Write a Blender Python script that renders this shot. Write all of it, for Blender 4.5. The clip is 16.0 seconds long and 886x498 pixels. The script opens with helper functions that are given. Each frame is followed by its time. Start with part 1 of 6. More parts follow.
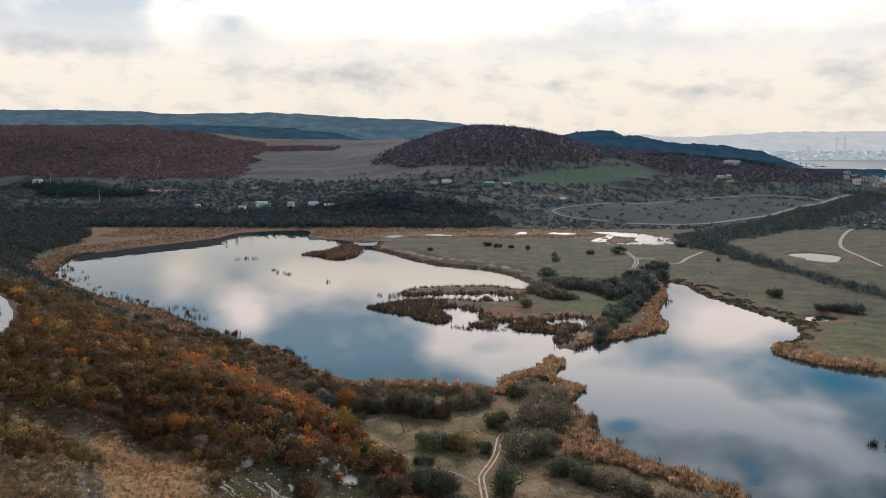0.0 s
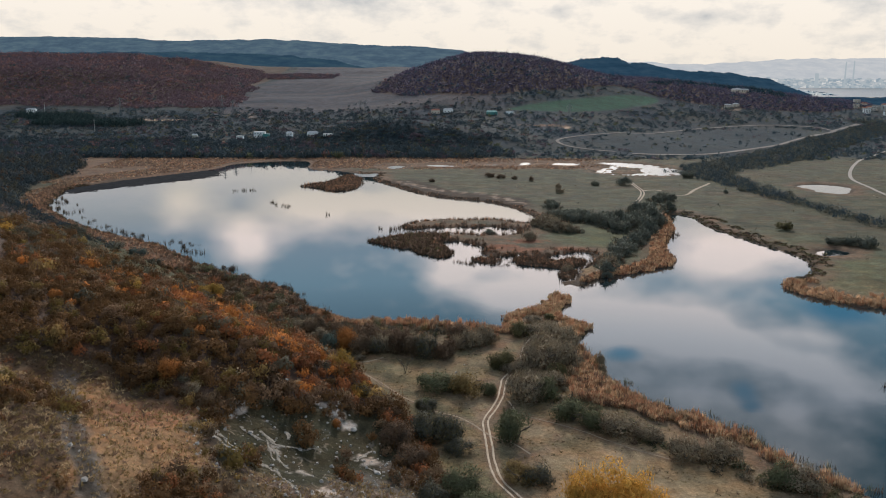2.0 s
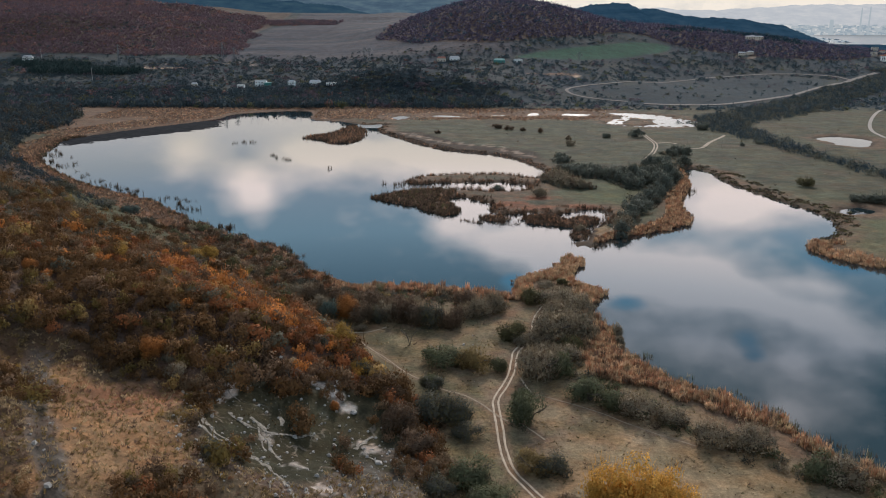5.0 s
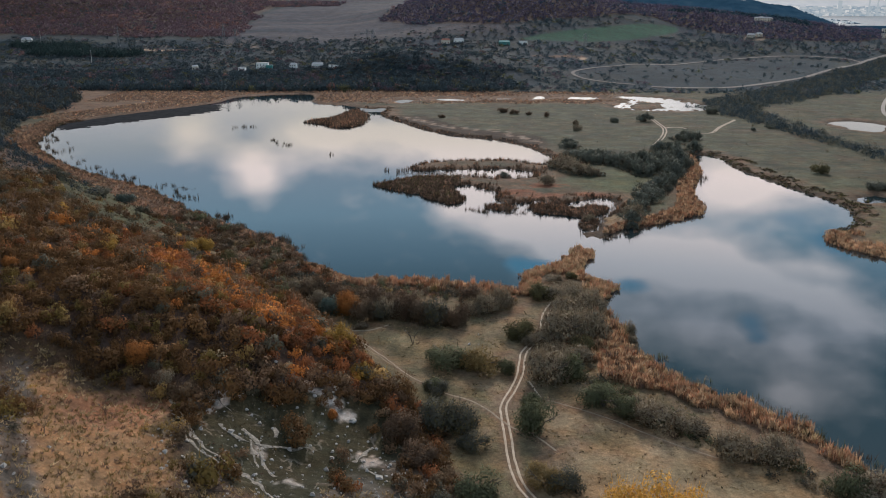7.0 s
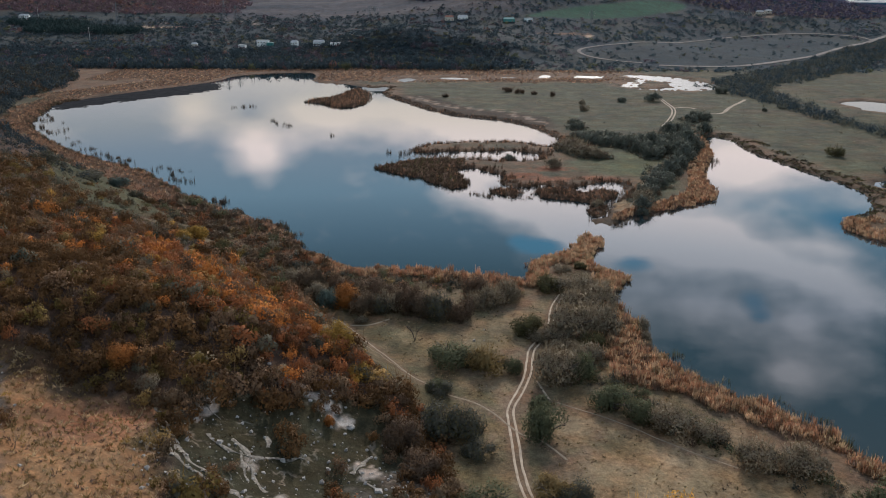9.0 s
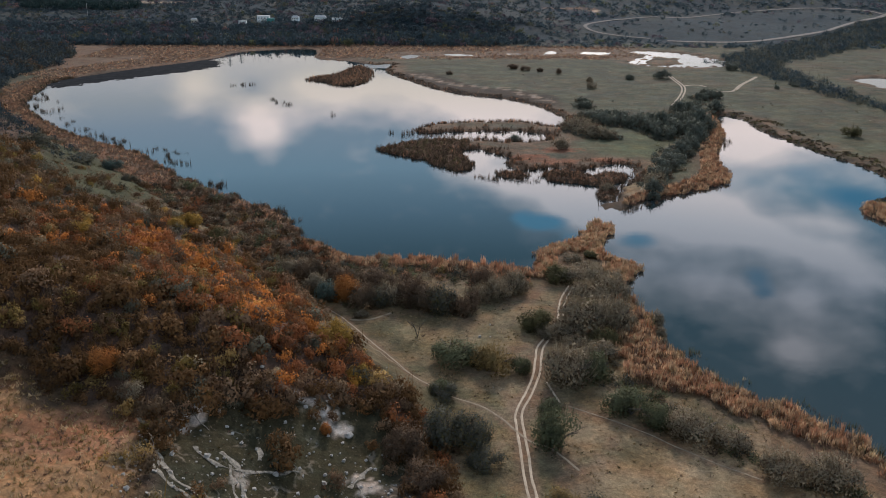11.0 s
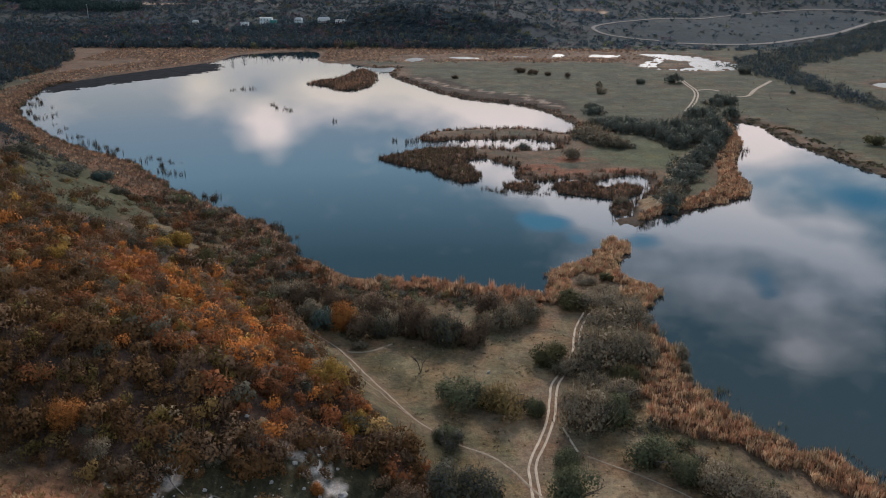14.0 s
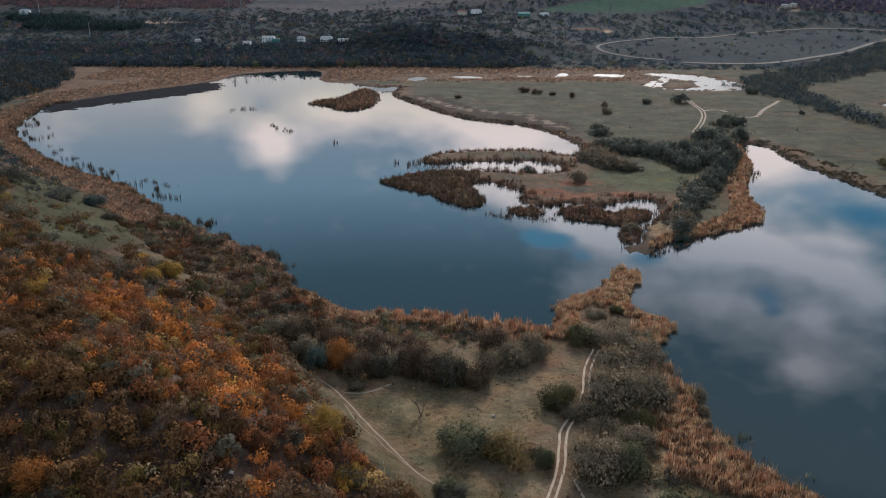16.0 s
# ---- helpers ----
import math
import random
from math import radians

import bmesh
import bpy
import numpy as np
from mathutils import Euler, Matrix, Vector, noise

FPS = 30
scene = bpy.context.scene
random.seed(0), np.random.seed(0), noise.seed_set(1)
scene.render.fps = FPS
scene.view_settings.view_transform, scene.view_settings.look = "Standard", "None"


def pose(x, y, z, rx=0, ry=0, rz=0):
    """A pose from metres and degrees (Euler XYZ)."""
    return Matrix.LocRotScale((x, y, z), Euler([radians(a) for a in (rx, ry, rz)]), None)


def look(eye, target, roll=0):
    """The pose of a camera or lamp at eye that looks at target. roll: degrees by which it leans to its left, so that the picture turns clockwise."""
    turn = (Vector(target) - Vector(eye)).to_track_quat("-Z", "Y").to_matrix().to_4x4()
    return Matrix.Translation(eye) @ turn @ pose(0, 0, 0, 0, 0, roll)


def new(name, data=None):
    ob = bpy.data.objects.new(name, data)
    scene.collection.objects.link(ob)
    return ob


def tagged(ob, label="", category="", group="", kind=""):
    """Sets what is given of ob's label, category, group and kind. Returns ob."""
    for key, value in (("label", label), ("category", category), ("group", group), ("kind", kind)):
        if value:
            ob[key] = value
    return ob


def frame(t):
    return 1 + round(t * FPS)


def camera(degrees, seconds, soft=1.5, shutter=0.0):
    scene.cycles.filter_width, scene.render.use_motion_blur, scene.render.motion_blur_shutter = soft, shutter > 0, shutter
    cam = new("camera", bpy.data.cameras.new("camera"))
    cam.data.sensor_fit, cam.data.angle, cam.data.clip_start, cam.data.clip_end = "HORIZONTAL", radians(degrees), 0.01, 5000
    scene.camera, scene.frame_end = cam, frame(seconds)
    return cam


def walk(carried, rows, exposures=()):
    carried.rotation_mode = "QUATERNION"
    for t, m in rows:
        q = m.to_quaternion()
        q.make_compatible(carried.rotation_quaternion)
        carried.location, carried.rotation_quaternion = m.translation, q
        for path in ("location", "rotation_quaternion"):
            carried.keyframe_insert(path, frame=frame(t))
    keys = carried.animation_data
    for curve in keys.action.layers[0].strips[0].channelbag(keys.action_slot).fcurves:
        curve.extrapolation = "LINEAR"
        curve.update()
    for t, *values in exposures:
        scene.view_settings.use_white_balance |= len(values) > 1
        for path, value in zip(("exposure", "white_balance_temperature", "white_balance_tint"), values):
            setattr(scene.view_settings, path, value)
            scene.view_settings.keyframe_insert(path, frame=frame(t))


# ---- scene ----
cam = camera(56.29, 16.0, soft=1.0)
PATH = [
    (0, (0.00, 0.00, 112.00), (1.42, 99.31, 100.33), 0.30),
    (0.5, (-0.17, 3.82, 112.13), (1.24, 102.77, 97.71), 0.30),
    (1, (-0.21, 7.63, 112.16), (1.17, 106.22, 95.49), 0.29),
    (1.5, (-0.22, 11.43, 112.23), (1.12, 109.73, 93.90), 0.30),
    (2, (-0.23, 15.25, 112.29), (1.04, 113.21, 92.25), 0.27),
    (2.5, (-0.25, 19.12, 112.36), (0.99, 116.72, 90.60), 0.27),
    (3, (-0.32, 23.02, 112.40), (0.82, 120.23, 89.00), 0.29),
    (3.5, (-0.35, 26.92, 112.49), (0.68, 123.83, 87.82), 0.28),
    (4, (-0.42, 30.81, 112.64), (0.48, 127.59, 87.47), 0.29),
    (6.5, (-0.69, 49.91, 113.17), (-0.41, 146.03, 85.61), 0.30),
    (7, (-0.75, 53.71, 113.26), (-0.57, 149.69, 85.19), 0.29),
    (7.5, (-0.80, 57.51, 113.31), (-0.73, 153.32, 84.65), 0.30),
    (8, (-0.85, 61.29, 113.34), (-0.88, 156.91, 84.08), 0.29),
    (8.5, (-0.92, 65.04, 113.39), (-1.03, 160.47, 83.50), 0.33),
    (9, (-0.98, 68.77, 113.44), (-1.16, 163.97, 82.84), 0.33),
    (9.5, (-1.05, 72.54, 113.53), (-1.33, 167.50, 82.19), 0.32),
    (10, (-1.08, 76.28, 113.55), (-1.48, 171.00, 81.48), 0.29),
    (12.5, (-1.30, 94.97, 113.77), (-2.22, 188.93, 79.56), 0.24),
    (13, (-1.38, 98.70, 113.83), (-2.41, 192.66, 79.64), 0.25),
    (13.5, (-1.44, 102.42, 113.92), (-2.56, 196.55, 80.17), 0.23),
    (14, (-1.49, 106.19, 113.97), (-2.71, 200.48, 80.68), 0.19),
    (14.5, (-1.46, 109.91, 114.00), (-2.80, 204.37, 81.19), 0.19),
    (15, (-1.44, 113.58, 114.04), (-2.89, 208.20, 81.72), 0.20),
    (15.5, (-1.43, 117.24, 114.10), (-2.96, 212.03, 82.27), 0.19),
    (16, (-1.41, 120.93, 114.12), (-3.02, 215.88, 82.76), 0.20),
]
walk(cam, [(t, look(e, a, r)) for t, e, a, r in PATH], [(0, 0.0, 6500, 10), (4, 0.0, 6440, 11), (8, -0.02, 6360, 11.5), (16, -0.05, 6270, 12)])


# ---- node helpers ----
def node(nt, kind, **settings):
    n = nt.nodes.new(kind)
    for key, value in settings.items():
        setattr(n, key, value)
    return n


def plug(nt, value, socket):
    if isinstance(value, (int, float, tuple)):
        socket.default_value = value
    else:
        nt.links.new(value, socket)


def maths(nt, op, a, b=0.0):
    n = node(nt, "ShaderNodeMath", operation=op)
    plug(nt, a, n.inputs[0]), plug(nt, b, n.inputs[1])
    return n.outputs[0]


def ramp(nt, value, stops):
    n = node(nt, "ShaderNodeValToRGB")
    els = n.color_ramp.elements
    while len(els) < len(stops):
        els.new(0.5)
    for el, (pos, v) in zip(els, stops):
        el.position, el.color = pos, (v, v, v, 1) if isinstance(v, (int, float)) else (*v, 1)
    plug(nt, value, n.inputs[0])
    return n.outputs[0]


def material(name):
    m = bpy.data.materials.new(name)
    m.use_nodes = True
    nt = m.node_tree
    return m, nt, nt.nodes["Principled BSDF"]


def noise_tex(nt, scale, detail=4, rough=0.55, vector=None):
    n = node(nt, "ShaderNodeTexNoise")
    n.inputs["Scale"].default_value, n.inputs["Detail"].default_value, n.inputs["Roughness"].default_value = scale, detail, rough
    if vector is None:
        vector = node(nt, "ShaderNodeNewGeometry").outputs["Position"]
    nt.links.new(vector, n.inputs["Vector"])
    return n.outputs[0]


def times_grey(nt, colour, factor):
    n = node(nt, "ShaderNodeVectorMath", operation="SCALE")
    nt.links.new(colour, n.inputs[0])
    nt.links.new(factor, n.inputs[3])
    return n.outputs[0]

# ---- sky, sun ----
SUN_AZ, SUN_EL = 8.0, 32.0  # degrees from +y towards +x, and above the horizon


# sunlit clouds over the far bank, rifts of open sky and grey bellies: degrees of azimuth and height, half widths, weight
CLOUD_BANKS = [(-16.3, 7.4, 1.8, 1.6, 0.7), (-13.6, 10.0, 1.5, 1.7, 0.7), (-12.3, 11.2, 1.7, 1.4, 0.8), (-9, 8.4, 3.2, 2.0, 0.95), (-2, 8.4, 5, 1.9, 1.0), (5, 9.6, 6, 2.2, 0.9), (2.5, 12.2, 3.2, 1.4, 0.7), (1.0, 13.6, 1.8, 1.2, 0.75), (4.6, 14.9, 2.4, 1.0, 0.85), (9.0, 16.2, 2.6, 1.0, 0.95),
    (9.5, 13, 4, 1.8, 0.8), (8.6, 20.3, 1.3, 0.9, 0.35), (12, 20.6, 4, 2.0, 0.34), (14, 15.8, 3.4, 1.3, 0.9), (18.6, 16.0, 2.4, 1.8, 0.9), (21.5, 17.0, 2.0, 0.9, 0.75), (25.2, 17.7, 2.6, 1.0, 0.85), (28.6, 18.9, 2.6, 1.3, 0.8), (19.6, 11.5, 2.8, 1.5, 0.75), (25.5, 10.2, 5, 1.2, 0.5), (25.6, 15.9, 2.0, 0.7, 0.6), (25.0, 24.3, 1.8, 1.5, 0.85), (19.2, 20.6, 1.8, 0.9, 0.4), (24.8, 20.6, 1.3, 1.0, 0.5), (28.5, 23, 2.0, 2.0, 0.3), (-25.4, 9.2, 1.5, 2.0, 0.30), (-6, 13.0, 2.0, 0.8, 0.16),
    (19, 16.4, 8, 2.0, 0.45), (21, 11.6, 8, 1.8, 0.40), (8, 14.2, 5, 1.9, 0.45), (24, 22, 6, 2.6, 0.22), (12.5, 16.8, 2.4, 1.0, 0.5), (10, 17.2, 3.0, 1.6, 0.5), (22, 8.4, 9, 2.2, 0.6), (-17.5, 8.4, 1.4, 1.6, 0.5), (20, 20.5, 8, 3.0, 0.42), (14, 20.2, 4, 2.2, 0.18), (16, 17.4, 3.4, 1.4, 0.4), (-13.2, 8.3, 0.9, 0.7, -0.45), (-4.7, 7.3, 1.6, 0.3, -0.3)]
CLOUD_RIFTS = [(6.9, 17.4, 1.7, 0.62, 1.3), (5.4, 16.8, 0.9, 0.5, 0.6), (8.9, 18.4, 1.0, 0.5, 0.7), (13.6, 18.4, 1.6, 0.62, 0.8), (27.0, 14.2, 2.4, 0.75, 1.0), (23.6, 12.9, 1.7, 0.8, 0.5), (21.7, 19.8, 1.3, 0.9, 0.62), (22.4, 20.8, 0.9, 0.5, 0.5), (-5.4, 13.4, 2.2, 1.1, 0.28), (-9.0, 14.8, 1.6, 0.8, 0.22)]
GREY_BANKS = [(-6, 5.0, 6, 0.8, 0.30), (8.3, 4.5, 1.1, 0.5, 0.3), (17.4, 4.1, 2, 0.45, 0.3), (27.7, 4.5, 2, 1.0, 0.3), (-23, 6.6, 4, 0.8, 0.5), (18, 25, 6, 3, 0.6), (20, 31, 14, 5, 0.5)]


def build_world():
    w = bpy.data.worlds.new("sky")
    scene.world = w
    w.use_nodes = True
    nt = w.node_tree
    nt.nodes.clear()
    N = lambda kind, **kw: node(nt, kind, **kw)
    out = N("ShaderNodeOutputWorld")
    bg = N("ShaderNodeBackground")
    sky = N("ShaderNodeTexSky", sky_type="NISHITA", sun_disc=False, sun_elevation=radians(SUN_EL), sun_rotation=radians(SUN_AZ), air_density=1.3, dust_density=0.4, ozone_density=2.5)
    blue = N("ShaderNodeVectorMath", operation="SCALE")
    blue.inputs[3].default_value = 0.056
    nt.links.new(sky.outputs[0], blue.inputs[0])
    co = N("ShaderNodeTexCoord")
    sep = N("ShaderNodeSeparateXYZ")
    nt.links.new(co.outputs["Generated"], sep.inputs[0])
    deg = 57.2958
    az = maths(nt, "MULTIPLY", maths(nt, "ARCTAN2", sep.outputs[0], sep.outputs[1]), deg)
    el = maths(nt, "MULTIPLY", maths(nt, "ARCSINE", sep.outputs[2]), deg)
    flat = N("ShaderNodeCombineXYZ")
    nt.links.new(az, flat.inputs[0]), nt.links.new(maths(nt, "MULTIPLY", el, 1.9), flat.inputs[1])
    rough = N("ShaderNodeTexNoise")
    rough.inputs["Scale"].default_value, rough.inputs["Detail"].default_value, rough.inputs["Roughness"].default_value = 0.17, 6, 0.6
    nt.links.new(flat.outputs[0], rough.inputs["Vector"])
    bend = N("ShaderNodeSeparateColor")
    nt.links.new(rough.outputs["Color"], bend.inputs[0])

    def banks(rows, azw, elw):
        total = None
        for a, e, wa, we, k in rows:
            qa = maths(nt, "POWER", maths(nt, "ABSOLUTE", maths(nt, "DIVIDE", maths(nt, "SUBTRACT", azw, float(a)), float(wa))), 2.0)
            qe = maths(nt, "POWER", maths(nt, "ABSOLUTE", maths(nt, "DIVIDE", maths(nt, "SUBTRACT", elw, float(e)), float(we))), 2.0)
            b = maths(nt, "MULTIPLY", maths(nt, "POWER", 2.718, maths(nt, "MULTIPLY", maths(nt, "ADD", qa, qe), -1.0)), float(k))
            total = b if total is None else maths(nt, "ADD", total, b)
        return total

    up = maths(nt, "ADD", maths(nt, "MAXIMUM", sep.outputs[2], 0.0), 0.16)
    pos = N("ShaderNodeCombineXYZ")
    nt.links.new(maths(nt, "DIVIDE", sep.outputs[0], up), pos.inputs[0]), nt.links.new(maths(nt, "DIVIDE", sep.outputs[1], up), pos.inputs[1])
    big = noise_tex(nt, 1.6, 5, 0.55, pos.outputs[0])
    fine = noise_tex(nt, 0.33, 6, 0.6, flat.outputs[0])
    low = ramp(nt, sep.outputs[2], [(0.0, 1.7), (0.10, 1.45), (0.15, 1.15), (0.21, 0.0), (0.45, 0.0), (0.7, 0.5)])
    dens = maths(nt, "ADD", maths(nt, "MULTIPLY", maths(nt, "SUBTRACT", big, 0.50), 1.6), low)
    dens = maths(nt, "ADD", dens, maths(nt, "MULTIPLY", maths(nt, "SUBTRACT", fine, 0.5), 1.5))
    crisp = noise_tex(nt, 1.1, 7, 0.62, flat.outputs[0])
    dens = maths(nt, "ADD", dens, maths(nt, "MULTIPLY", maths(nt, "SUBTRACT", crisp, 0.5), 0.8))
    cover = ramp(nt, maths(nt, "MULTIPLY", maths(nt, "ADD", dens, 1.2), 0.4), [(0.28, 0.0), (0.52, 0.22), (0.70, 0.62), (0.86, 1.0)])
    # bright cloud tops against the light, grey bellies
    grey = maths(nt, "ADD", banks(GREY_BANKS, az, el), maths(nt, "MULTIPLY", maths(nt, "SUBTRACT", fine, 0.5), 1.2))
    belly = ramp(nt, grey, [(0.0, 1.0), (0.28, 0.80), (0.70, 0.42)])
    glow = ramp(nt, sep.outputs[2], [(0.0, 0.41), (0.10, 0.45), (0.15, 0.52), (0.20, 0.88), (0.33, 1.0), (0.48, 0.42), (0.66, 0.44), (1.0, 0.44)])
    bright = maths(nt, "MULTIPLY", maths(nt, "MULTIPLY", glow, belly), 2.2)
    hue = ramp(nt, sep.outputs[2], [(0.0, (0.985, 0.915, 0.79)), (0.13, (0.985, 0.935, 0.845)), (0.25, (0.95, 0.95, 1.0)), (0.6, (0.80, 0.925, 1.09)), (1.0, (0.77, 0.91, 1.11))])
    cool = node(nt, "ShaderNodeVectorMath", operation="MULTIPLY")
    nt.links.new(hue, cool.inputs[0])
    nt.links.new(ramp(nt, grey, [(0.0, (1.005, 0.985, 0.985)), (0.30, (0.94, 0.97, 1.04)), (0.70, (0.80, 0.93, 1.14))]), cool.inputs[1])
    tint = times_grey(nt, cool.outputs[0], bright)
    mix = N("ShaderNodeMix", data_type="RGBA")
    nt.links.new(cover, mix.inputs[0])
    deep = N("ShaderNodeVectorMath", operation="MULTIPLY")
    deep.inputs[1].default_value = (0.34, 0.85, 1.12)
    nt.links.new(blue.outputs[0], deep.inputs[0])
    nt.links.new(times_grey(nt, deep.outputs[0], ramp(nt, sep.outputs[2], [(0.24, 1.1), (0.315, 1.3), (0.36, 0.80), (0.5, 0.7)])), mix.inputs[6])
    nt.links.new(tint, mix.inputs[7])
    # the sky over the far bank, which the lakes mirror: a slate veil, sunlit banks, a few rifts of blue
    azw, elw = (maths(nt, "ADD", v, maths(nt, "MULTIPLY", maths(nt, "SUBTRACT", bend.outputs[i], 0.5), k)) for v, i, k in ((az, 0, 1.8), (el, 1, 1.0)))
    puff = maths(nt, "MULTIPLY", maths(nt, "SUBTRACT", noise_tex(nt, 0.42, 5, 0.55, flat.outputs[0]), 0.5), 0.75)
    white = ramp(nt, maths(nt, "ADD", banks(CLOUD_BANKS, azw, elw), puff), [(0.08, 0.0), (0.45, 0.38), (0.95, 1.0)])
    rift = ramp(nt, maths(nt, "ADD", banks(CLOUD_RIFTS, azw, elw), maths(nt, "MULTIPLY", puff, 0.5)), [(0.26, 0.0), (0.62, 0.65), (0.95, 1.0)])
    height = sep.outputs[2]
    veil = ramp(nt, maths(nt, "MULTIPLY", height, 2.0), [(0.0, (0.75, 0.75, 0.78)), (0.25, (0.76, 0.77, 0.79)), (0.31, (0.64, 0.71, 0.77)), (0.37, (0.52, 0.69, 0.86)), (0.48, (0.50, 0.82, 1.07)), (0.58, (0.34, 0.62, 0.86)), (0.68, (0.19, 0.39, 0.54)), (0.80, (0.21, 0.40, 0.54)), (1.0, (0.45, 0.62, 0.74))])
    lit = ramp(nt, maths(nt, "MULTIPLY", height, 2.0), [(0.0, (1.1, 1.02, 0.86)), (0.25, (1.15, 1.06, 0.92)), (0.31, (1.6, 1.42, 1.24)), (0.37, (2.2, 1.9, 1.78)), (0.48, (2.38, 2.16, 2.10)), (0.58, (1.82, 1.88, 2.02)), (0.68, (1.46, 1.60, 1.84)), (0.80, (1.9, 1.92, 2.06)), (1.0, (2.0, 2.0, 2.1))])
    open_sky = times_grey(nt, deep.outputs[0], ramp(nt, height, [(0.24, 1.5), (0.30, 2.0), (0.36, 1.7)]))
    shown = None
    for top, amount in ((lit, white), (open_sky, rift)):
        layer = N("ShaderNodeMix", data_type="RGBA")
        nt.links.new(amount, layer.inputs[0])
        nt.links.new(veil if shown is None else shown, layer.inputs[6])
        nt.links.new(top, layer.inputs[7])
        shown = layer.outputs[2]
    whole = N("ShaderNodeMix", data_type="RGBA")
    nt.links.new(ramp(nt, height, [(0.100, 0.0), (0.130, 1.0), (0.50, 1.0), (0.58, 0.0)]), whole.inputs[0])
    nt.links.new(mix.outputs[2], whole.inputs[6])
    nt.links.new(shown, whole.inputs[7])
    nt.links.new(whole.outputs[2], bg.inputs[0])
    nt.links.new(bg.outputs[0], out.inputs[0])
    bg.inputs[1].default_value = 1.0


def build_sun():
    data = bpy.data.lights.new("sun", "SUN")
    data.energy, data.angle, data.color = 3.4, radians(6), (1.0, 0.92, 0.83)
    ob = new("sun", data)
    a, e = radians(SUN_AZ), radians(SUN_EL)
    way = Vector((math.sin(a) * math.cos(e), math.cos(a) * math.cos(e), math.sin(e)))
    ob.matrix_world = look(way * 300, (0, 0, 0))


build_world()
build_sun()
scene.view_settings.exposure = 0.0


# ---- the lie of the land: shores and heights ----
SHORE_WEST_LAKE = [(-358, 787), (-364, 817), (-372, 846), (-378, 874), (-351, 936), (-325, 985), (-275, 1058), (-267, 1149), (-182, 1190), (-166, 1150), (-160, 1062), (-124, 1063), (-86, 1006), (-62, 1030),
    (-70, 955), (-42, 901), (-17, 845), (11, 807), (47, 789), (70, 756), (82, 716), (88, 690), (74, 662), (66, 640), (66, 600), (66, 552), (80, 547), (86, 548), (92, 555), (101, 555), (105, 545), (103.5, 530), (97, 513), (91, 502), (87, 490), (81, 477), (75, 472), (72, 462), (76, 454), (69, 449), (61, 430), (53, 413), (38, 405),
    (34, 392), (33, 376), (25, 378), (8, 382), (-8, 388), (-34, 391), (-45, 395), (-62, 415), (-68, 430), (-73, 443), (-84, 459), (-108, 479), (-130, 500), (-149, 521), (-169, 548), (-181, 567), (-201, 586), (-231, 610), (-262, 638), (-284, 665), (-308, 694), (-342, 744)]
SHORE_EAST_LAKE = [(203, 718), (220, 704), (215, 659), (222, 624), (231, 573), (240, 546), (236, 514), (225, 492), (214, 482), (194, 463), (197, 446), (207, 428), (226, 414), (300, 385), (420, 320),
    (380, 190), (250, 165), (160, 200), (119, 223), (106, 240), (100, 262), (84, 280), (72, 292), (65, 312), (64, 338), (62, 359), (62, 368), (72, 379), (71, 386), (62, 396), (60, 403), (67, 420), (74, 440), (79, 461),
    (89, 475), (97, 481), (114, 490), (131, 502), (149, 515), (154, 537), (155, 563), (168, 602), (184, 635), (190, 671)]
CHANNEL = [(62, 437), (80, 438), (82, 463), (68, 463)]
ISLAND_STRIP = [(-25, 646), (-21, 659), (-9, 675), (14, 680), (34, 683), (51, 683), (62, 674), (72, 664), (88, 668), (88, 648), (66, 638), (60, 641), (48, 649), (34, 650), (13, 647), (-5, 644), (-16, 641)]
ISLAND_MAIN = [(-46, 590), (-38, 597), (-26, 608), (-15, 618), (2, 617), (20, 618), (33, 615), (40, 612), (54, 614), (64, 620), (75, 640), (110, 640), (106, 560), (98, 558), (90, 558), (84, 550), (78, 541), (70, 542), (57, 547), (52, 541), (38, 540), (32, 547), (37, 556), (38, 567), (27, 582), (18, 590), (10, 592), (4, 584), (10, 562), (14, 546), (5, 536), (-5, 548), (-13, 560), (-22, 568), (-32, 576), (-41, 584)]
ISLET_LOW = [(26, 531), (33, 535), (40, 534), (41, 525), (34, 521), (27, 525)]
ISLET_BUSH = [(74, 490), (80, 504), (86, 504), (85.5, 493), (80, 479), (74, 479)]
INLET_B = [(33, 629), (36, 646), (47, 651), (57, 643), (56, 621), (47, 615), (35, 618)]
ISLAND_NORTH = [(-138, 892), (-137, 908), (-116, 922), (-107, 968), (-103, 998), (-90, 992), (-80, 935), (-81, 878), (-97, 856), (-112, 868), (-120, 890)]
POND_SMALL = [(252, 548), (262, 560), (276, 565), (280, 552), (262, 541)]
ISLET_BAR = [(53, 537), (62, 536), (69, 533), (79, 525), (86, 532), (95, 532), (96.5, 525), (92, 514), (84, 508), (76, 507), (68, 510), (54, 514), (52, 526)]
POND_FAR = [(200, 1044), (205, 1025), (230, 1002), (264, 999), (303, 1010), (326, 1038), (314, 1082), (298, 1136), (268, 1160), (240, 1172), (221, 1152), (244, 1124), (228, 1092), (216, 1081)]
POND_FAR_ISLE = [(222, 1045), (236, 1078), (254, 1100), (268, 1078), (256, 1030), (238, 1018), (221, 1014)]
POND_EAST = [(398, 912), (420, 930), (436, 926), (447, 908), (446, 884), (430, 862), (416, 838), (396, 858), (402, 880), (394, 896)]
POND_STRIPS = [(160, 1120), (167, 1159), (186, 1152), (205, 1156), (201, 1122)]
POND_STRIP_B = [(114, 1112), (123, 1163), (135, 1164), (131, 1126), (98, 1118), (62, 1121), (80, 1138)]
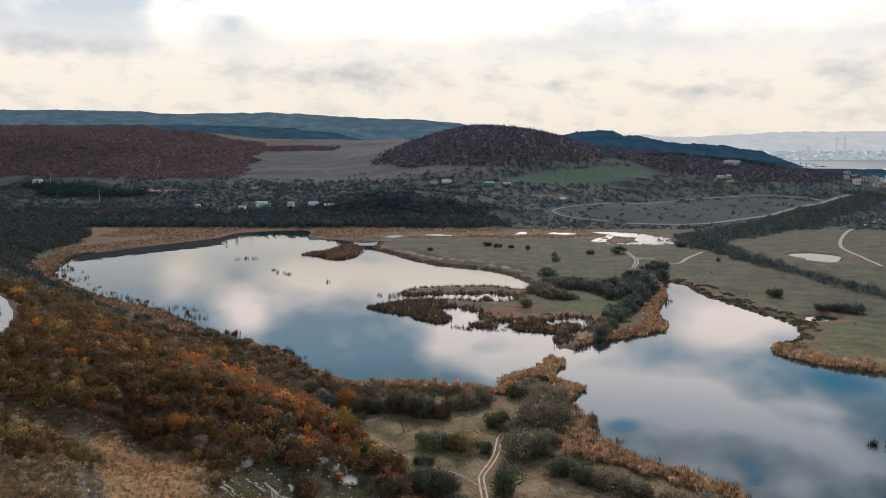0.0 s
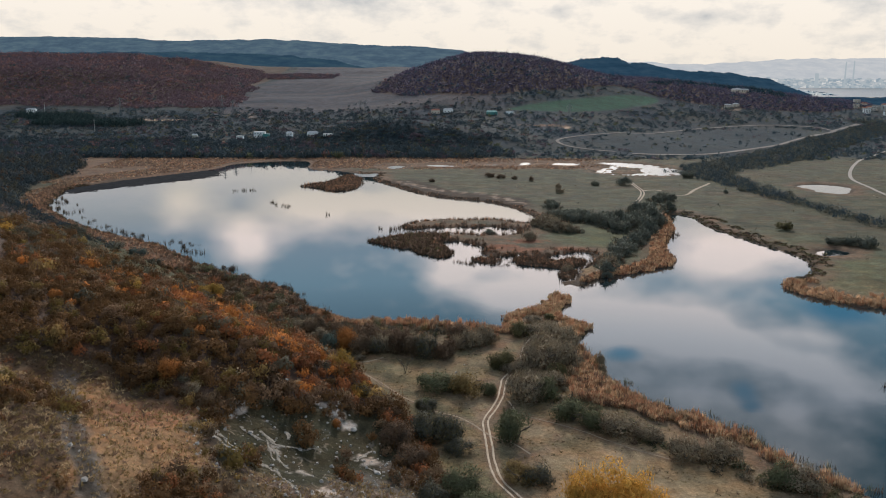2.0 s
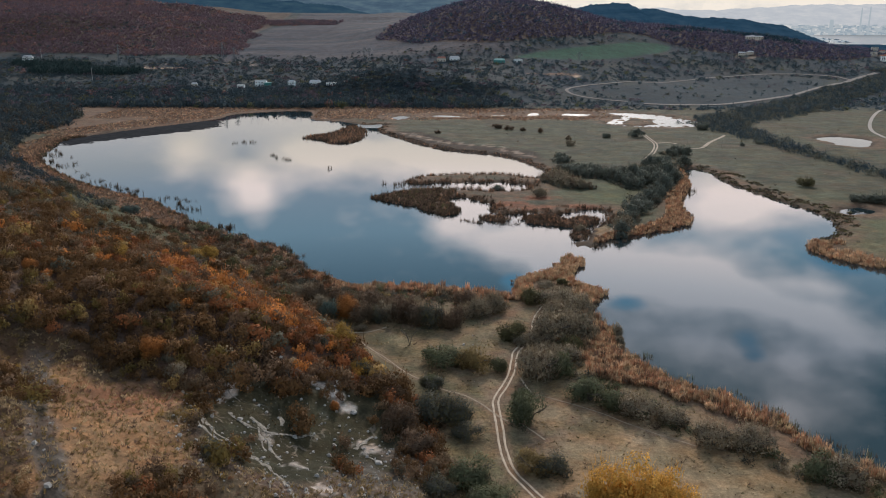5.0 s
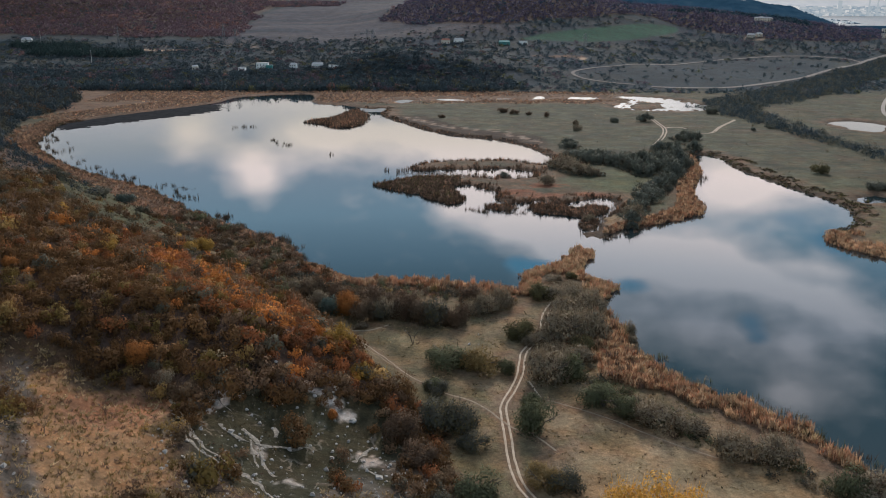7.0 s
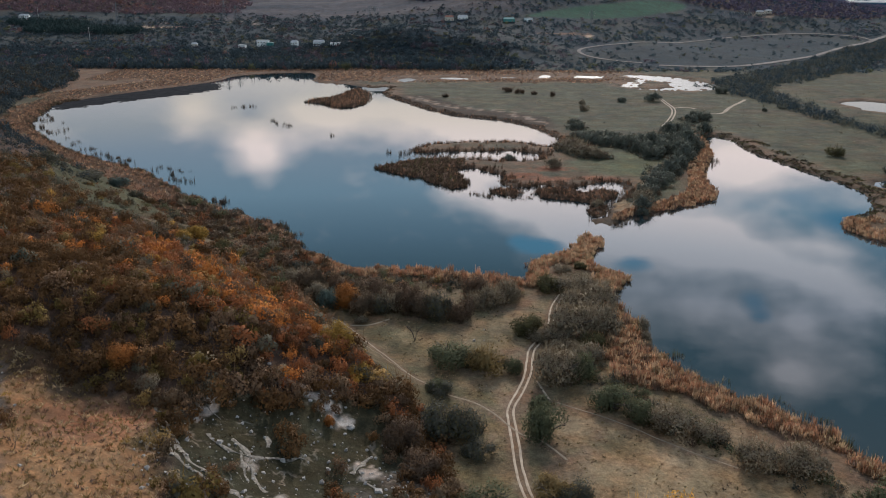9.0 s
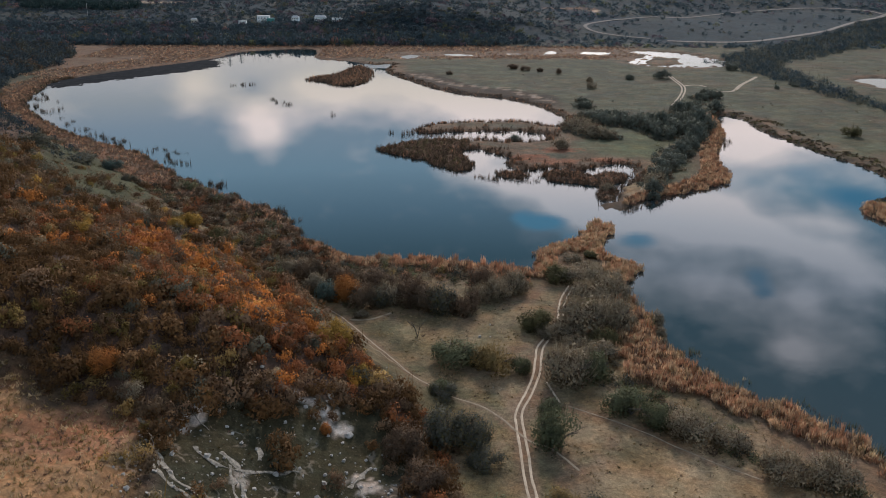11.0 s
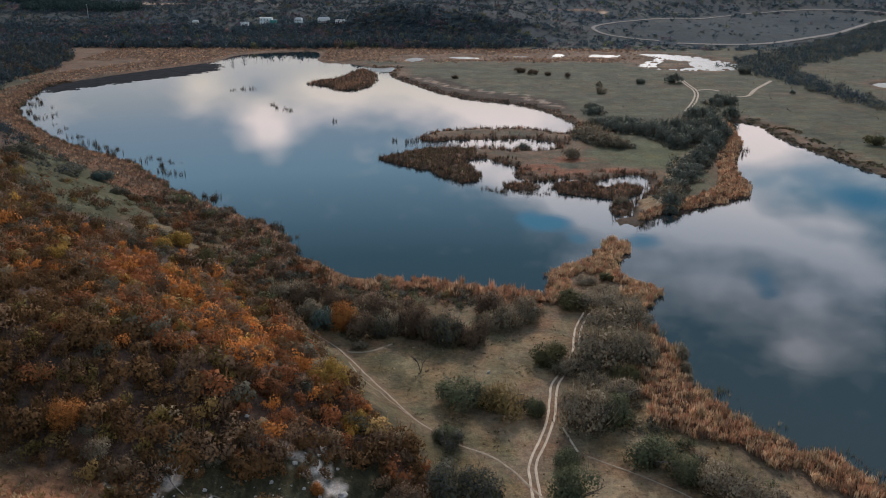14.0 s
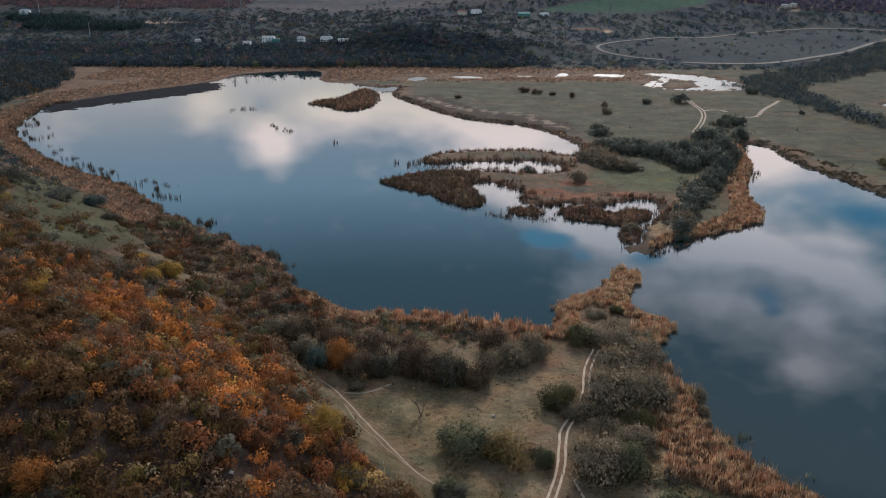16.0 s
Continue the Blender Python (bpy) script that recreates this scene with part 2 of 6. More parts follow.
POND_STRIP_C = [(-63, 1102), (-49, 1060), (-34, 1109), (-45, 1114)]
POND_STRIP_D = [(-9, 1106), (12, 1101), (31, 1103), (22, 1123), (-7, 1127)]

TREE_BELT = [(378, 545), (352, 640), (336, 780), (330, 900), (326, 985), (352, 1062), (420, 1130), (560, 1290), (720, 1480), (900, 1700)]
PLAIN_MEADOW = [(215, 1340), (420, 1230), (520, 1320), (760, 1600), (700, 1640), (520, 1600), (320, 1440)]
MID_WOOD = [(-145, 1905), (-70, 1775), (40, 1705), (105, 1695), (180, 1725), (290, 1800), (430, 1905), (495, 1870), (520, 1850), (610, 1800), (735, 1790), (918, 1860), (1090, 2040), (900, 2230), (500, 2330), (150, 2290), (-60, 2150)]
PINE_CLUMPS = ((534, 1995, 26, 16), (615, 2040, 40, 22), (690, 2045, 44, 30), (790, 2000, 40, 40), (770, 2060, 60, 30))
CROP_FIELD = [(118, 1606), (265, 1636), (420, 1735), (505, 1840), (460, 1858), (300, 1748), (190, 1662)]
TRACK_MAIN = [(28.4, 208.6), (27.1, 212.4), (23.5, 220.8), (19.3, 229.4), (17.9, 236.4), (17.4, 245.7), (17.5, 256.8), (17.3, 266.8), (17.4, 273.4), (20.6, 282.0), (23.9, 292.4), (25.5, 302.2), (26.9, 311.8), (30.3, 318.7), (35.5, 330.1), (37.3, 342.0), (39.7, 352.5), (43.5, 361.8)]
TRAIL_WEST = [(-55.0, 339.5), (-47.0, 342.0), (-40.6, 338.0), (-33.6, 329.0), (-26.2, 315.5), (-19.0, 302.0), (-12.6, 292.0), (-8.3, 286.6), (-4.2, 284.0), (2.3, 279.4), (8.0, 276.5), (12.0, 271.9), (16.2, 264.5), (19.0, 259.2), (23.5, 257.6), (26.4, 253.2), (29.8, 247.0)]
TRAIL_EAST = [(31.0, 276.5), (35.5, 273.0), (40.8, 269.6), (47.9, 264.2), (55.2, 257.2), (62.5, 251.0), (71.2, 244.6)]
TRAIL_SIDE = [(-31.5, 322.0), (-26.5, 310.0), (-21.0, 301.0), (-15.5, 294.5), (-11.0, 289.5)]
TRAIL_STUB = [(26.8, 290.0), (27.6, 284.5), (29.0, 278.0)]
TRAIL_LOOP = [(-33.1, 330.8), (-27.3, 330.3), (-22.0, 334.2), (-19.8, 336.6)]
TRACK_PENINSULA = [(97.8, 492.3), (105.5, 510.5), (117.5, 542.6), (128.2, 573.6), (140.5, 594.8), (148.6, 605.2), (154.4, 621.5)]
TRACK_NORTH = [(178.1, 748.8), (193.3, 784.6), (207.3, 824.8), (215.6, 860.2), (217.0, 897.5), (220.3, 933.0)]
TRACK_NORTH_B = [(215.8, 857.0), (230.3, 865.4), (235.0, 850.4)]
TRACK_NORTH_C = [(232.0, 825.9), (250.0, 819.0), (265.7, 856.3), (280.8, 881.0), (305.6, 921.4)]
ROAD_LOOP = [(280.0, 1279.5), (248.0, 1290.4), (208.6, 1313.1), (194.8, 1351.2), (221.9, 1398.9), (315.3, 1445.4), (515.8, 1623.0), (661.5, 1663.8), (761.6, 1663.8), (771.7, 1614.4)]
ROAD_FAR = [(300.0, 1262.0), (345.0, 1254.0), (392.4, 1257.1), (441.3, 1277.8), (502.0, 1326.1), (590.1, 1410.6), (681.8, 1510.6), (794.2, 1639.2), (866.1, 1706.3)]
ROAD_EAST = [(445.4, 805.5), (461.9, 869.0), (473.9, 924.3), (483.1, 963.7), (524.6, 1050.9), (609.9, 1197.8), (677.0, 1274.7), (770.5, 1379.1)]
LANE = [(-106, 242), (-96, 221), (-89, 207), (-82, 194), (-74, 180), (-66, 164)]
ROAD_WEST = [(-206.1, 388.6), (-189.0, 364.2), (-177.3, 344.0), (-163.8, 314.9), (-151.9, 284.8)]


def smooth(a, b, v):
    k = np.clip((v - a) / (b - a), 0, 1)
    return k * k * (3 - 2 * k)


def inside(poly, x, y):
    """Signed distance to a closed outline with rounded corners: positive inside."""
    p = np.array(poly, float)
    for _ in range(2):
        q = np.roll(p, -1, 0)
        p = np.stack([0.75 * p + 0.25 * q, 0.25 * p + 0.75 * q], 1).reshape(-1, 2)
    x, y = np.asarray(x, float), np.asarray(y, float)
    lo, hi = p.min(0) - 60, p.max(0) + 60
    out = np.full(x.shape, -60.0)
    near = (x > lo[0]) & (x < hi[0]) & (y > lo[1]) & (y < hi[1])
    px, py = x[near], y[near]
    best, odd = np.full(px.shape, 1e9), np.zeros(px.shape, bool)
    for (ax, ay), (bx, by) in zip(p, np.roll(p, -1, 0)):
        dx, dy = bx - ax, by - ay
        k = np.clip(((px - ax) * dx + (py - ay) * dy) / (dx * dx + dy * dy + 1e-9), 0, 1)
        best = np.minimum(best, np.hypot(px - ax - k * dx, py - ay - k * dy))
        odd ^= ((ay > py) != (by > py)) & (px < dx * (py - ay) / (dy + 1e-12) + ax)
    out[near] = np.clip(np.where(odd, best, -best), -60, 60)
    return out


def waves(x, y, size, seed=0):
    """Cheap smooth noise, about -1 to 1, from turned sine waves."""
    r = np.random.RandomState(seed)
    total = 0
    for _ in range(7):
        a, s, ph = r.uniform(0, 6.28), r.uniform(0.6, 1.6), r.uniform(0, 6.28, 2)
        u = (np.cos(a) * x + np.sin(a) * y) / size * 6.28 * s
        v = (-np.sin(a) * x + np.cos(a) * y) / size * 6.28 * s
        total = total + np.sin(u + ph[0] + 1.3 * np.sin(0.7 * v + ph[1]))
    return total / 3.5


def water_depth(x, y):
    """How far inside the open water a place lies, in metres (negative on land)."""
    x, y = np.asarray(x, float), np.asarray(y, float)
    wx, wy = x + 1.6 * waves(x, y, 17, 5), y + 2.4 * waves(x, y, 19, 6)
    d = np.maximum(inside(SHORE_WEST_LAKE, wx, wy), inside(SHORE_EAST_LAKE, wx, wy))
    for pool in (CHANNEL, POND_FAR, POND_EAST, POND_STRIPS, POND_STRIP_B, POND_STRIP_C, POND_SMALL):
        d = np.maximum(d, inside(pool, wx, wy))
    d = np.maximum(d, inside(POND_STRIP_D, wx, wy))
    d = np.where((x > 195) & (x < 345) & (y > 985) & (y < 1180), np.minimum(d, -inside(POND_FAR_ISLE, wx, wy)) - 13 * smooth(0.1, 0.8, waves(x, y * 0.45, 13, 7)), d)
    for isle in (ISLAND_STRIP, ISLAND_MAIN, ISLAND_NORTH, ISLET_LOW, ISLET_BAR, ISLET_BUSH):
        d = np.minimum(d, -inside(isle, wx, wy))
    return np.maximum(d, inside(INLET_B, wx, wy))


HILL_FOOT_Y = (0, 180, 285, 320, 356, 396, 450, 543, 620, 780, 900, 1000, 1150, 1400)
HILL_FOOT_X = (20, 10, 0, -24, -50, -74, -118, -192, -255, -385, -440, -470, -560, -700)


def bell(x, y, cx, cy, sx, sy):
    return np.exp(-0.5 * ((x - cx) / sx) ** 2 - 0.5 * ((y - cy) / sy) ** 2)


def land(x, y):
    """Height of the ground without the lakes."""
    x, y = np.asarray(x, float), np.asarray(y, float)
    z = 1.5 + 0.25 * waves(x, y, 90, 1)
    # hillside on the near left
    up = np.interp(y, HILL_FOOT_Y, HILL_FOOT_X) - x
    rise = 0.39 * np.where(up > 0, up, 0) ** 2 / (np.abs(up) + 7)
    rise = 85 * (1 - np.exp(-rise / 85)) * 1.12
    rise = rise * (1 - smooth(1000, 1300, y))
    rise -= 9 * bell(x, y, -97, 232, 26, 17) + 5 * bell(x, y, -38, 226, 16, 14) + 3.5 * bell(x, y, -22, 245, 14, 10)
    rise += 4.0 * bell(x, y, -78, 276, 22, 14) + 3 * bell(x, y, -46, 284, 16, 11)
    z = z + np.maximum(rise, 0) + np.clip(rise, 0, 6) / 6 * (0.9 * waves(x, y, 31, 2) + 0.35 * waves(x, y, 9, 3))
    # the far side of the valley
    far = np.maximum(y - 1190, 0)
    slope = 0.10 - 0.07 * smooth(-60, 560, x)
    z = z + slope * np.where(far < 1450, far, 1450 + 0.15 * (far - 1450)) * smooth(0, 160, far)
    z = z + smooth(1250, 1500, y) * 3.0 * waves(x, y, 330, 4)
    z = z + 26 * bell(x, y, -72, 1345, 75, 60) + 10 * bell(x, y, 40, 1390, 90, 60)
    # hills
    z = z + 54 * smooth(-430, -880, x + 30 * waves(y, x, 260, 8)) * smooth(1700, 2050, y) * (1 - smooth(2300, 3000, y))
    z = z + 82 * bell(x, y, 140, 2020, 150 + 60 * (x > 140), 240) + 40 * bell(x, y, 500, 2080, 290, 210) + 40 * bell(x, y, 700, 2060, 230, 200)
    z = z + 8 * bell(x, y, 1040, 2010, 120, 130) + 12 * bell(x, y, 1240, 2060, 150, 140)
    # the bay side falls away, and all ends behind the crests
    z = np.where(x > 500, z - smooth(500, 1500, x) * smooth(2300, 3000, y) * 60, z)
    z = z - smooth(2700, 3600, y) * 120
    return z


def ground(x, y):
    """Height of the ground, the beds of the lakes included."""
    x, y = np.asarray(x, float), np.asarray(y, float)
    d = water_depth(x, y)
    z = land(x, y)
    bank = np.where(d > 0, -0.12 * d - 0.15, np.minimum(z, 0.15 - 0.18 * d + 0.004 * d * d))
    return np.where(d > 0, np.maximum(bank, -3.0), np.where(d > -16, np.minimum(bank, z), z))


def near_line(x, y, line):
    best = np.full(len(x), 1e9)
    for (ax, ay), (bx, by) in zip(line, line[1:]):
        k = np.clip(((x - ax) * (bx - ax) + (y - ay) * (by - ay)) / ((bx - ax) ** 2 + (by - ay) ** 2), 0, 1)
        best = np.minimum(best, np.hypot(x - ax - k * (bx - ax), y - ay - k * (by - ay)))
    return best


# ---- materials ----
def mat_ground():
    m, nt, b = material("open_ground")
    cover = node(nt, "ShaderNodeVertexColor", layer_name="cover").outputs[0]
    patches = ramp(nt, noise_tex(nt, 0.05, 6, 0.62), [(0.32, 0.70), (0.68, 1.30)])
    tufts = ramp(nt, noise_tex(nt, 0.7, 7, 0.72), [(0.32, 0.62), (0.5, 1.0), (0.72, 1.4)])
    mottle = ramp(nt, noise_tex(nt, 0.16, 7, 0.75), [(0.34, 0.72), (0.52, 1.0), (0.70, 1.25)])
    grain = ramp(nt, noise_tex(nt, 3.0, 4, 0.7), [(0.3, 0.7), (0.7, 1.3)])
    col = times_grey(nt, times_grey(nt, times_grey(nt, times_grey(nt, cover, patches), tufts), grain), mottle)
    scree = node(nt, "ShaderNodeAttribute", attribute_name="scree").outputs["Fac"]
    pos = node(nt, "ShaderNodeNewGeometry").outputs["Position"]
    bend = node(nt, "ShaderNodeTexNoise")
    bend.inputs["Scale"].default_value, bend.inputs["Detail"].default_value = 0.16, 5
    nt.links.new(pos, bend.inputs["Vector"])
    shift = node(nt, "ShaderNodeVectorMath", operation="SCALE")
    shift.inputs[3].default_value = 16.0
    nt.links.new(bend.outputs["Color"], shift.inputs[0])
    crooked = node(nt, "ShaderNodeVectorMath", operation="ADD")
    nt.links.new(pos, crooked.inputs[0]), nt.links.new(shift.outputs[0], crooked.inputs[1])
    gully = node(nt, "ShaderNodeTexVoronoi", feature="DISTANCE_TO_EDGE", voronoi_dimensions="2D")
    gully.inputs["Scale"].default_value = 0.085
    nt.links.new(crooked.outputs[0], gully.inputs["Vector"])
    line = ramp(nt, gully.outputs["Distance"], [(0.0, 1.0), (0.02, 0.7), (0.055, 0.0)])
    line = maths(nt, "MULTIPLY", line, ramp(nt, noise_tex(nt, 0.10, 5), [(0.51, 0.0), (0.57, 1.0)]))
    speck = ramp(nt, noise_tex(nt, 1.1, 6, 0.7), [(0.60, 0.0), (0.68, 1.0)])
    bare = maths(nt, "MULTIPLY", maths(nt, "MAXIMUM", maths(nt, "MULTIPLY", line, 0.30), maths(nt, "MULTIPLY", speck, 0.34)), scree)
    chalky = node(nt, "ShaderNodeMix", data_type="RGBA")
    nt.links.new(bare, chalky.inputs[0])
    nt.links.new(col, chalky.inputs[6])
    chalky.inputs[7].default_value = (0.46, 0.41, 0.35, 1)
    col = chalky.outputs[2]
    stain = node(nt, "ShaderNodeMix", data_type="RGBA", blend_type="MULTIPLY")
    nt.links.new(ramp(nt, noise_tex(nt, 0.09, 5, 0.65), [(0.42, 0.0), (0.62, 1.0)]), stain.inputs[0])
    nt.links.new(col, stain.inputs[6])
    stain.inputs[7].default_value = (1.12, 0.94, 0.82, 1)
    col = stain.outputs[2]
    nt.links.new(col, b.inputs["Base Color"])
    b.inputs["Roughness"].default_value = 0.95
    b.inputs["Specular IOR Level"].default_value = 0.1
    bump = node(nt, "ShaderNodeBump")
    bump.inputs["Strength"].default_value, bump.inputs["Distance"].default_value = 0.8, 0.5
    nt.links.new(noise_tex(nt, 0.8, 6, 0.65), bump.inputs["Height"])
    nt.links.new(bump.outputs[0], b.inputs["Normal"])
    return m


def mat_water():
    m, nt, b = material("lake_water")
    b.inputs["Base Color"].default_value = (0.012, 0.022, 0.026, 1)
    b.inputs["Roughness"].default_value = 0.005
    b.inputs["IOR"].default_value = 1.33
    bump = node(nt, "ShaderNodeBump")
    bump.inputs["Strength"].default_value, bump.inputs["Distance"].default_value = 0.01, 0.4
    nt.links.new(noise_tex(nt, 0.35, 3), bump.inputs["Height"])
    nt.links.new(bump.outputs[0], b.inputs["Normal"])
    return m


def mat_ruffled():
    m, nt, b = material("ruffled_shallow_water")
    b.inputs["Base Color"].default_value = (0.03, 0.035, 0.035, 1)
    b.inputs["Roughness"].default_value = 0.3
    b.inputs["IOR"].default_value = 1.33
    bump = node(nt, "ShaderNodeBump")
    bump.inputs["Strength"].default_value, bump.inputs["Distance"].default_value = 0.7, 0.25
    nt.links.new(noise_tex(nt, 1.2, 3), bump.inputs["Height"])
    nt.links.new(bump.outputs[0], b.inputs["Normal"])
    return m


def mesh_from(name, verts, faces, mat, colours=None, layer="tint", flat=False, normals=None):
    """One mesh from an (n, 3) array of places and an (m, 3 or 4) array of corners, with normals of its own if given."""
    me = bpy.data.meshes.new(name)
    verts, faces = np.asarray(verts, np.float32), np.asarray(faces, np.int32)
    k = faces.shape[1]
    me.vertices.add(len(verts))
    me.vertices.foreach_set("co", verts.ravel())
    me.loops.add(faces.size)
    me.loops.foreach_set("vertex_index", faces.ravel())
    me.polygons.add(len(faces))
    me.polygons.foreach_set("loop_start", np.arange(0, faces.size, k, dtype=np.int32))
    me.polygons.foreach_set("loop_total", np.full(len(faces), k, np.int32))
    me.polygons.foreach_set("use_smooth", np.full(len(faces), not flat))
    if colours is not None:
        at = me.color_attributes.new(layer, "FLOAT_COLOR", "POINT")
        c = np.ones((len(verts), 4), np.float32)
        c[:, :3] = colours
        at.data.foreach_set("color", c.ravel())
    me.update(calc_edges=True)
    if normals is not None:
        me.attributes.new("custom_normal", "FLOAT_VECTOR", "POINT").data.foreach_set("vector", np.asarray(normals, np.float32).ravel())
    me.materials.append(mat)
    return me


# ---- ground cover: real colours of soil, grass, stubble and leaf litter, far ones blued for haze ----
GRASS, DRY, SOIL = (0.116, 0.100, 0.055), (0.188, 0.138, 0.085), (0.155, 0.102, 0.070)
MARSH, LITTER, CHALK = (0.135, 0.088, 0.060), (0.078, 0.053, 0.040), (0.45, 0.41, 0.37)
GREEN_BANK = [(-236, 548), (-224, 578), (-190, 535), (-168, 506), (-142, 472), (-130, 420), (-138, 390), (-156, 408), (-191, 455)]
CLEARING = [(-104, 240), (-91, 236), (-73, 239), (-65, 238), (-60, 227), (-58, 209), (-52, 199), (-55, 186), (-60, 168), (-74, 168), (-80, 190), (-90, 212), (-96, 226)]
STONY_SHORE = [(-36, 930), (-16, 890), (12, 850), (44, 836), (66, 806), (80, 770)]
MUD, STONY, SAND, SCRUB_DRY_HAZY = (0.055, 0.042, 0.032), (0.100, 0.084, 0.070), (0.42, 0.31, 0.22), (0.019, 0.033, 0.043)
PLOUGH_HAZY, CROP, SCRUB_HAZY, TAN = (0.050, 0.050, 0.063), (0.013, 0.062, 0.040), (0.016, 0.029, 0.045), (0.235, 0.138, 0.070)


def blend(c, colour, k):
    return c + (np.array(colour) - c) * np.clip(k, 0, 1)[:, None]


def cover_colours(x, y, z):
    c = np.tile(np.array(GRASS), (len(x), 1))
    n1, n2, n3, n4 = waves(x, y, 60, 11), waves(x, y, 23, 12), waves(x, y, 210, 13), waves(x, y, 8, 14)
    c = blend(c, DRY, 0.5 + 0.4 * n1 + 0.35 * n2 + 0.25 * n4)
    c = blend(c, (0.058, 0.062, 0.047), 0.88 * smooth(430, 560, y))
    c = blend(c, (0.084, 0.067, 0.046), 0.65 * smooth(460, 600, y) * smooth(0.0, 0.7, waves(x, y, 130, 96) + 0.5 * n2))
    c = blend(c, SOIL, 0.6 * smooth(0.35, 0.9, waves(x, y, 38, 15) + 0.4 * n4) * smooth(420, 380, y))
    c = blend(c, (0.27, 0.195, 0.115), 0.6 * smooth(0.25, 0.7, bell(x, y, 62, 234, 26, 22) + 0.15 * n2))
    # short green turf on the peninsula and towards the east
    c = blend(c, (0.088, 0.096, 0.052), 0.85 * np.maximum(bell(x, y, 118, 590, 26, 40), bell(x, y, 250, 520, 40, 60)) + 0.25 * smooth(500, 700, y) * (n1 > -0.2))
    d = water_depth(x, y)
    c = blend(c, MARSH, smooth(-24, -5, d + 6 * n1 + 3 * n4) * 0.85)
    c = blend(c, MUD, smooth(-6, -1.5, d + 1.5 * n4) * 0.85)
    # reed marsh beyond the west lake
    bed = smooth(900, 960, y + 30 * n1) * smooth(1225, 1190, y) * smooth(260, 200, x)
    bed = bed * np.maximum(smooth(1050, 1085, y + 12 * n1), smooth(-100, -130, x))
    c = blend(c, MARSH, bed * 0.95)
    c = blend(c, MARSH, 0.9 * smooth(-3, 4, inside(ISLAND_MAIN, x, y)) * smooth(95, 60, x + 6 * n2) * (0.6 + 0.4 * n4) * smooth(0.1, 0.5, 0.4 + waves(x, y, 30, 108)))
    rusty = np.maximum.reduce([bell(x, y, px, py, sx, sy) for px, py, sx, sy in ((66, 584, 11, 7), (44, 566, 14, 6), (98, 668, 9, 6), (72, 690, 8, 6), (60, 556, 14, 5), (92, 560, 12, 4))])
    c = blend(c, (0.20, 0.085, 0.05), 0.8 * smooth(0.4, 0.7, rusty + 0.15 * n4) * (d < 0))
    shore = near_line(x, y, STONY_SHORE) + 5 * n2
    c = blend(c, (0.046, 0.033, 0.025), 0.95 * smooth(-44, -30, d + 6 * n2 + 3 * n4) * smooth(730, 760, y) * smooth(960, 930, y) * smooth(95, 85, x) * smooth(-75, -60, x))
    c = blend(c, (0.27, 0.21, 0.165), 0.75 * smooth(9, 3, shore) * smooth(0.0, 0.5, 0.25 + waves(x, y, 16, 109)) * (d < -6))
    # dry margin of the west lake
    up = np.interp(y, HILL_FOOT_Y, HILL_FOOT_X) - x
    c = blend(c, MARSH, 0.7 * smooth(-45, -15, d + 8 * n1) * smooth(-40, -70, x) * smooth(900, 800, y))
    # wooded hillside, its grassy clearing and the worked-out chalk bank
    c = blend(c, LITTER, smooth(-2, 14, up + 4 * n2) * smooth(1250, 1150, y) * np.where((y > 400) & (up < 40), 0.35, 1.0))
    c = blend(c, (0.052, 0.056, 0.030), 0.9 * smooth(-6, 5, inside(GREEN_BANK, x, y) + 4 * n2 + 2 * n4))
    c = blend(c, (0.17, 0.085, 0.05), 0.7 * smooth(8, 2, near_line(x, y, [(-236, 556), (-212, 568), (-166, 513), (-122, 468)]) + 3 * n2))
    grass = np.maximum(bell(x, y, -104, 236, 22, 11), bell(x, y, -92, 178, 32, 24))
    c = blend(c, (0.095, 0.062, 0.036), smooth(0.38, 0.58, grass + 0.10 * n2 + 0.05 * n4) * (0.75 + 0.25 * n4))
    tan = smooth(-3, 3, inside(CLEARING, x, y) + 2.5 * n2 + 1.5 * n4)
    c = blend(c, TAN, tan * (0.85 + 0.15 * n4))
    c = blend(c, (0.26, 0.125, 0.072), 0.75 * tan * smooth(0.3, 0.7, bell(x, y, -76, 228, 11, 10) + 0.2 * n4))
    c = blend(c, STONY, smooth(4.2, 2.0, near_line(x, y, LANE) + 0.9 * n4 + 0.8 * n2))
    c = blend(c, (0.045, 0.036, 0.028), 0.8 * smooth(1.9, 0.8, near_line(x, y, LANE) + 0.8 * n4 + 0.6 * n2))
    c = blend(c, LITTER, 0.8 * smooth(0.5, 0.75, bell(x, y, -53, 183, 11, 8) + 0.15 * n4))
    low = np.maximum(bell(x, y, -44, 188, 13, 9), bell(x, y, -8, 206, 18, 17))
    c = blend(c, (0.105, 0.078, 0.048), smooth(0.4, 0.6, low + 0.1 * n2) * (0.85 + 0.15 * n4))
    c = blend(c, STONY, smooth(0.45, 0.8, bell(x, y, -22, 208, 16, 14) + 0.25 * n4) * 0.45)
    pit = np.maximum(bell(x, y, -40, 230, 20, 22), bell(x, y, -22, 238, 15, 22))
    c = blend(c, (0.034, 0.034, 0.018), smooth(0.42, 0.6, pit + 0.1 * n2) * 0.9)
    c = blend(c, STONY, smooth(0.5, 0.7, np.maximum(bell(x, y, -17, 216, 10, 11), bell(x, y, -8, 232, 7, 8)) + 0.2 * n4) * 0.7)
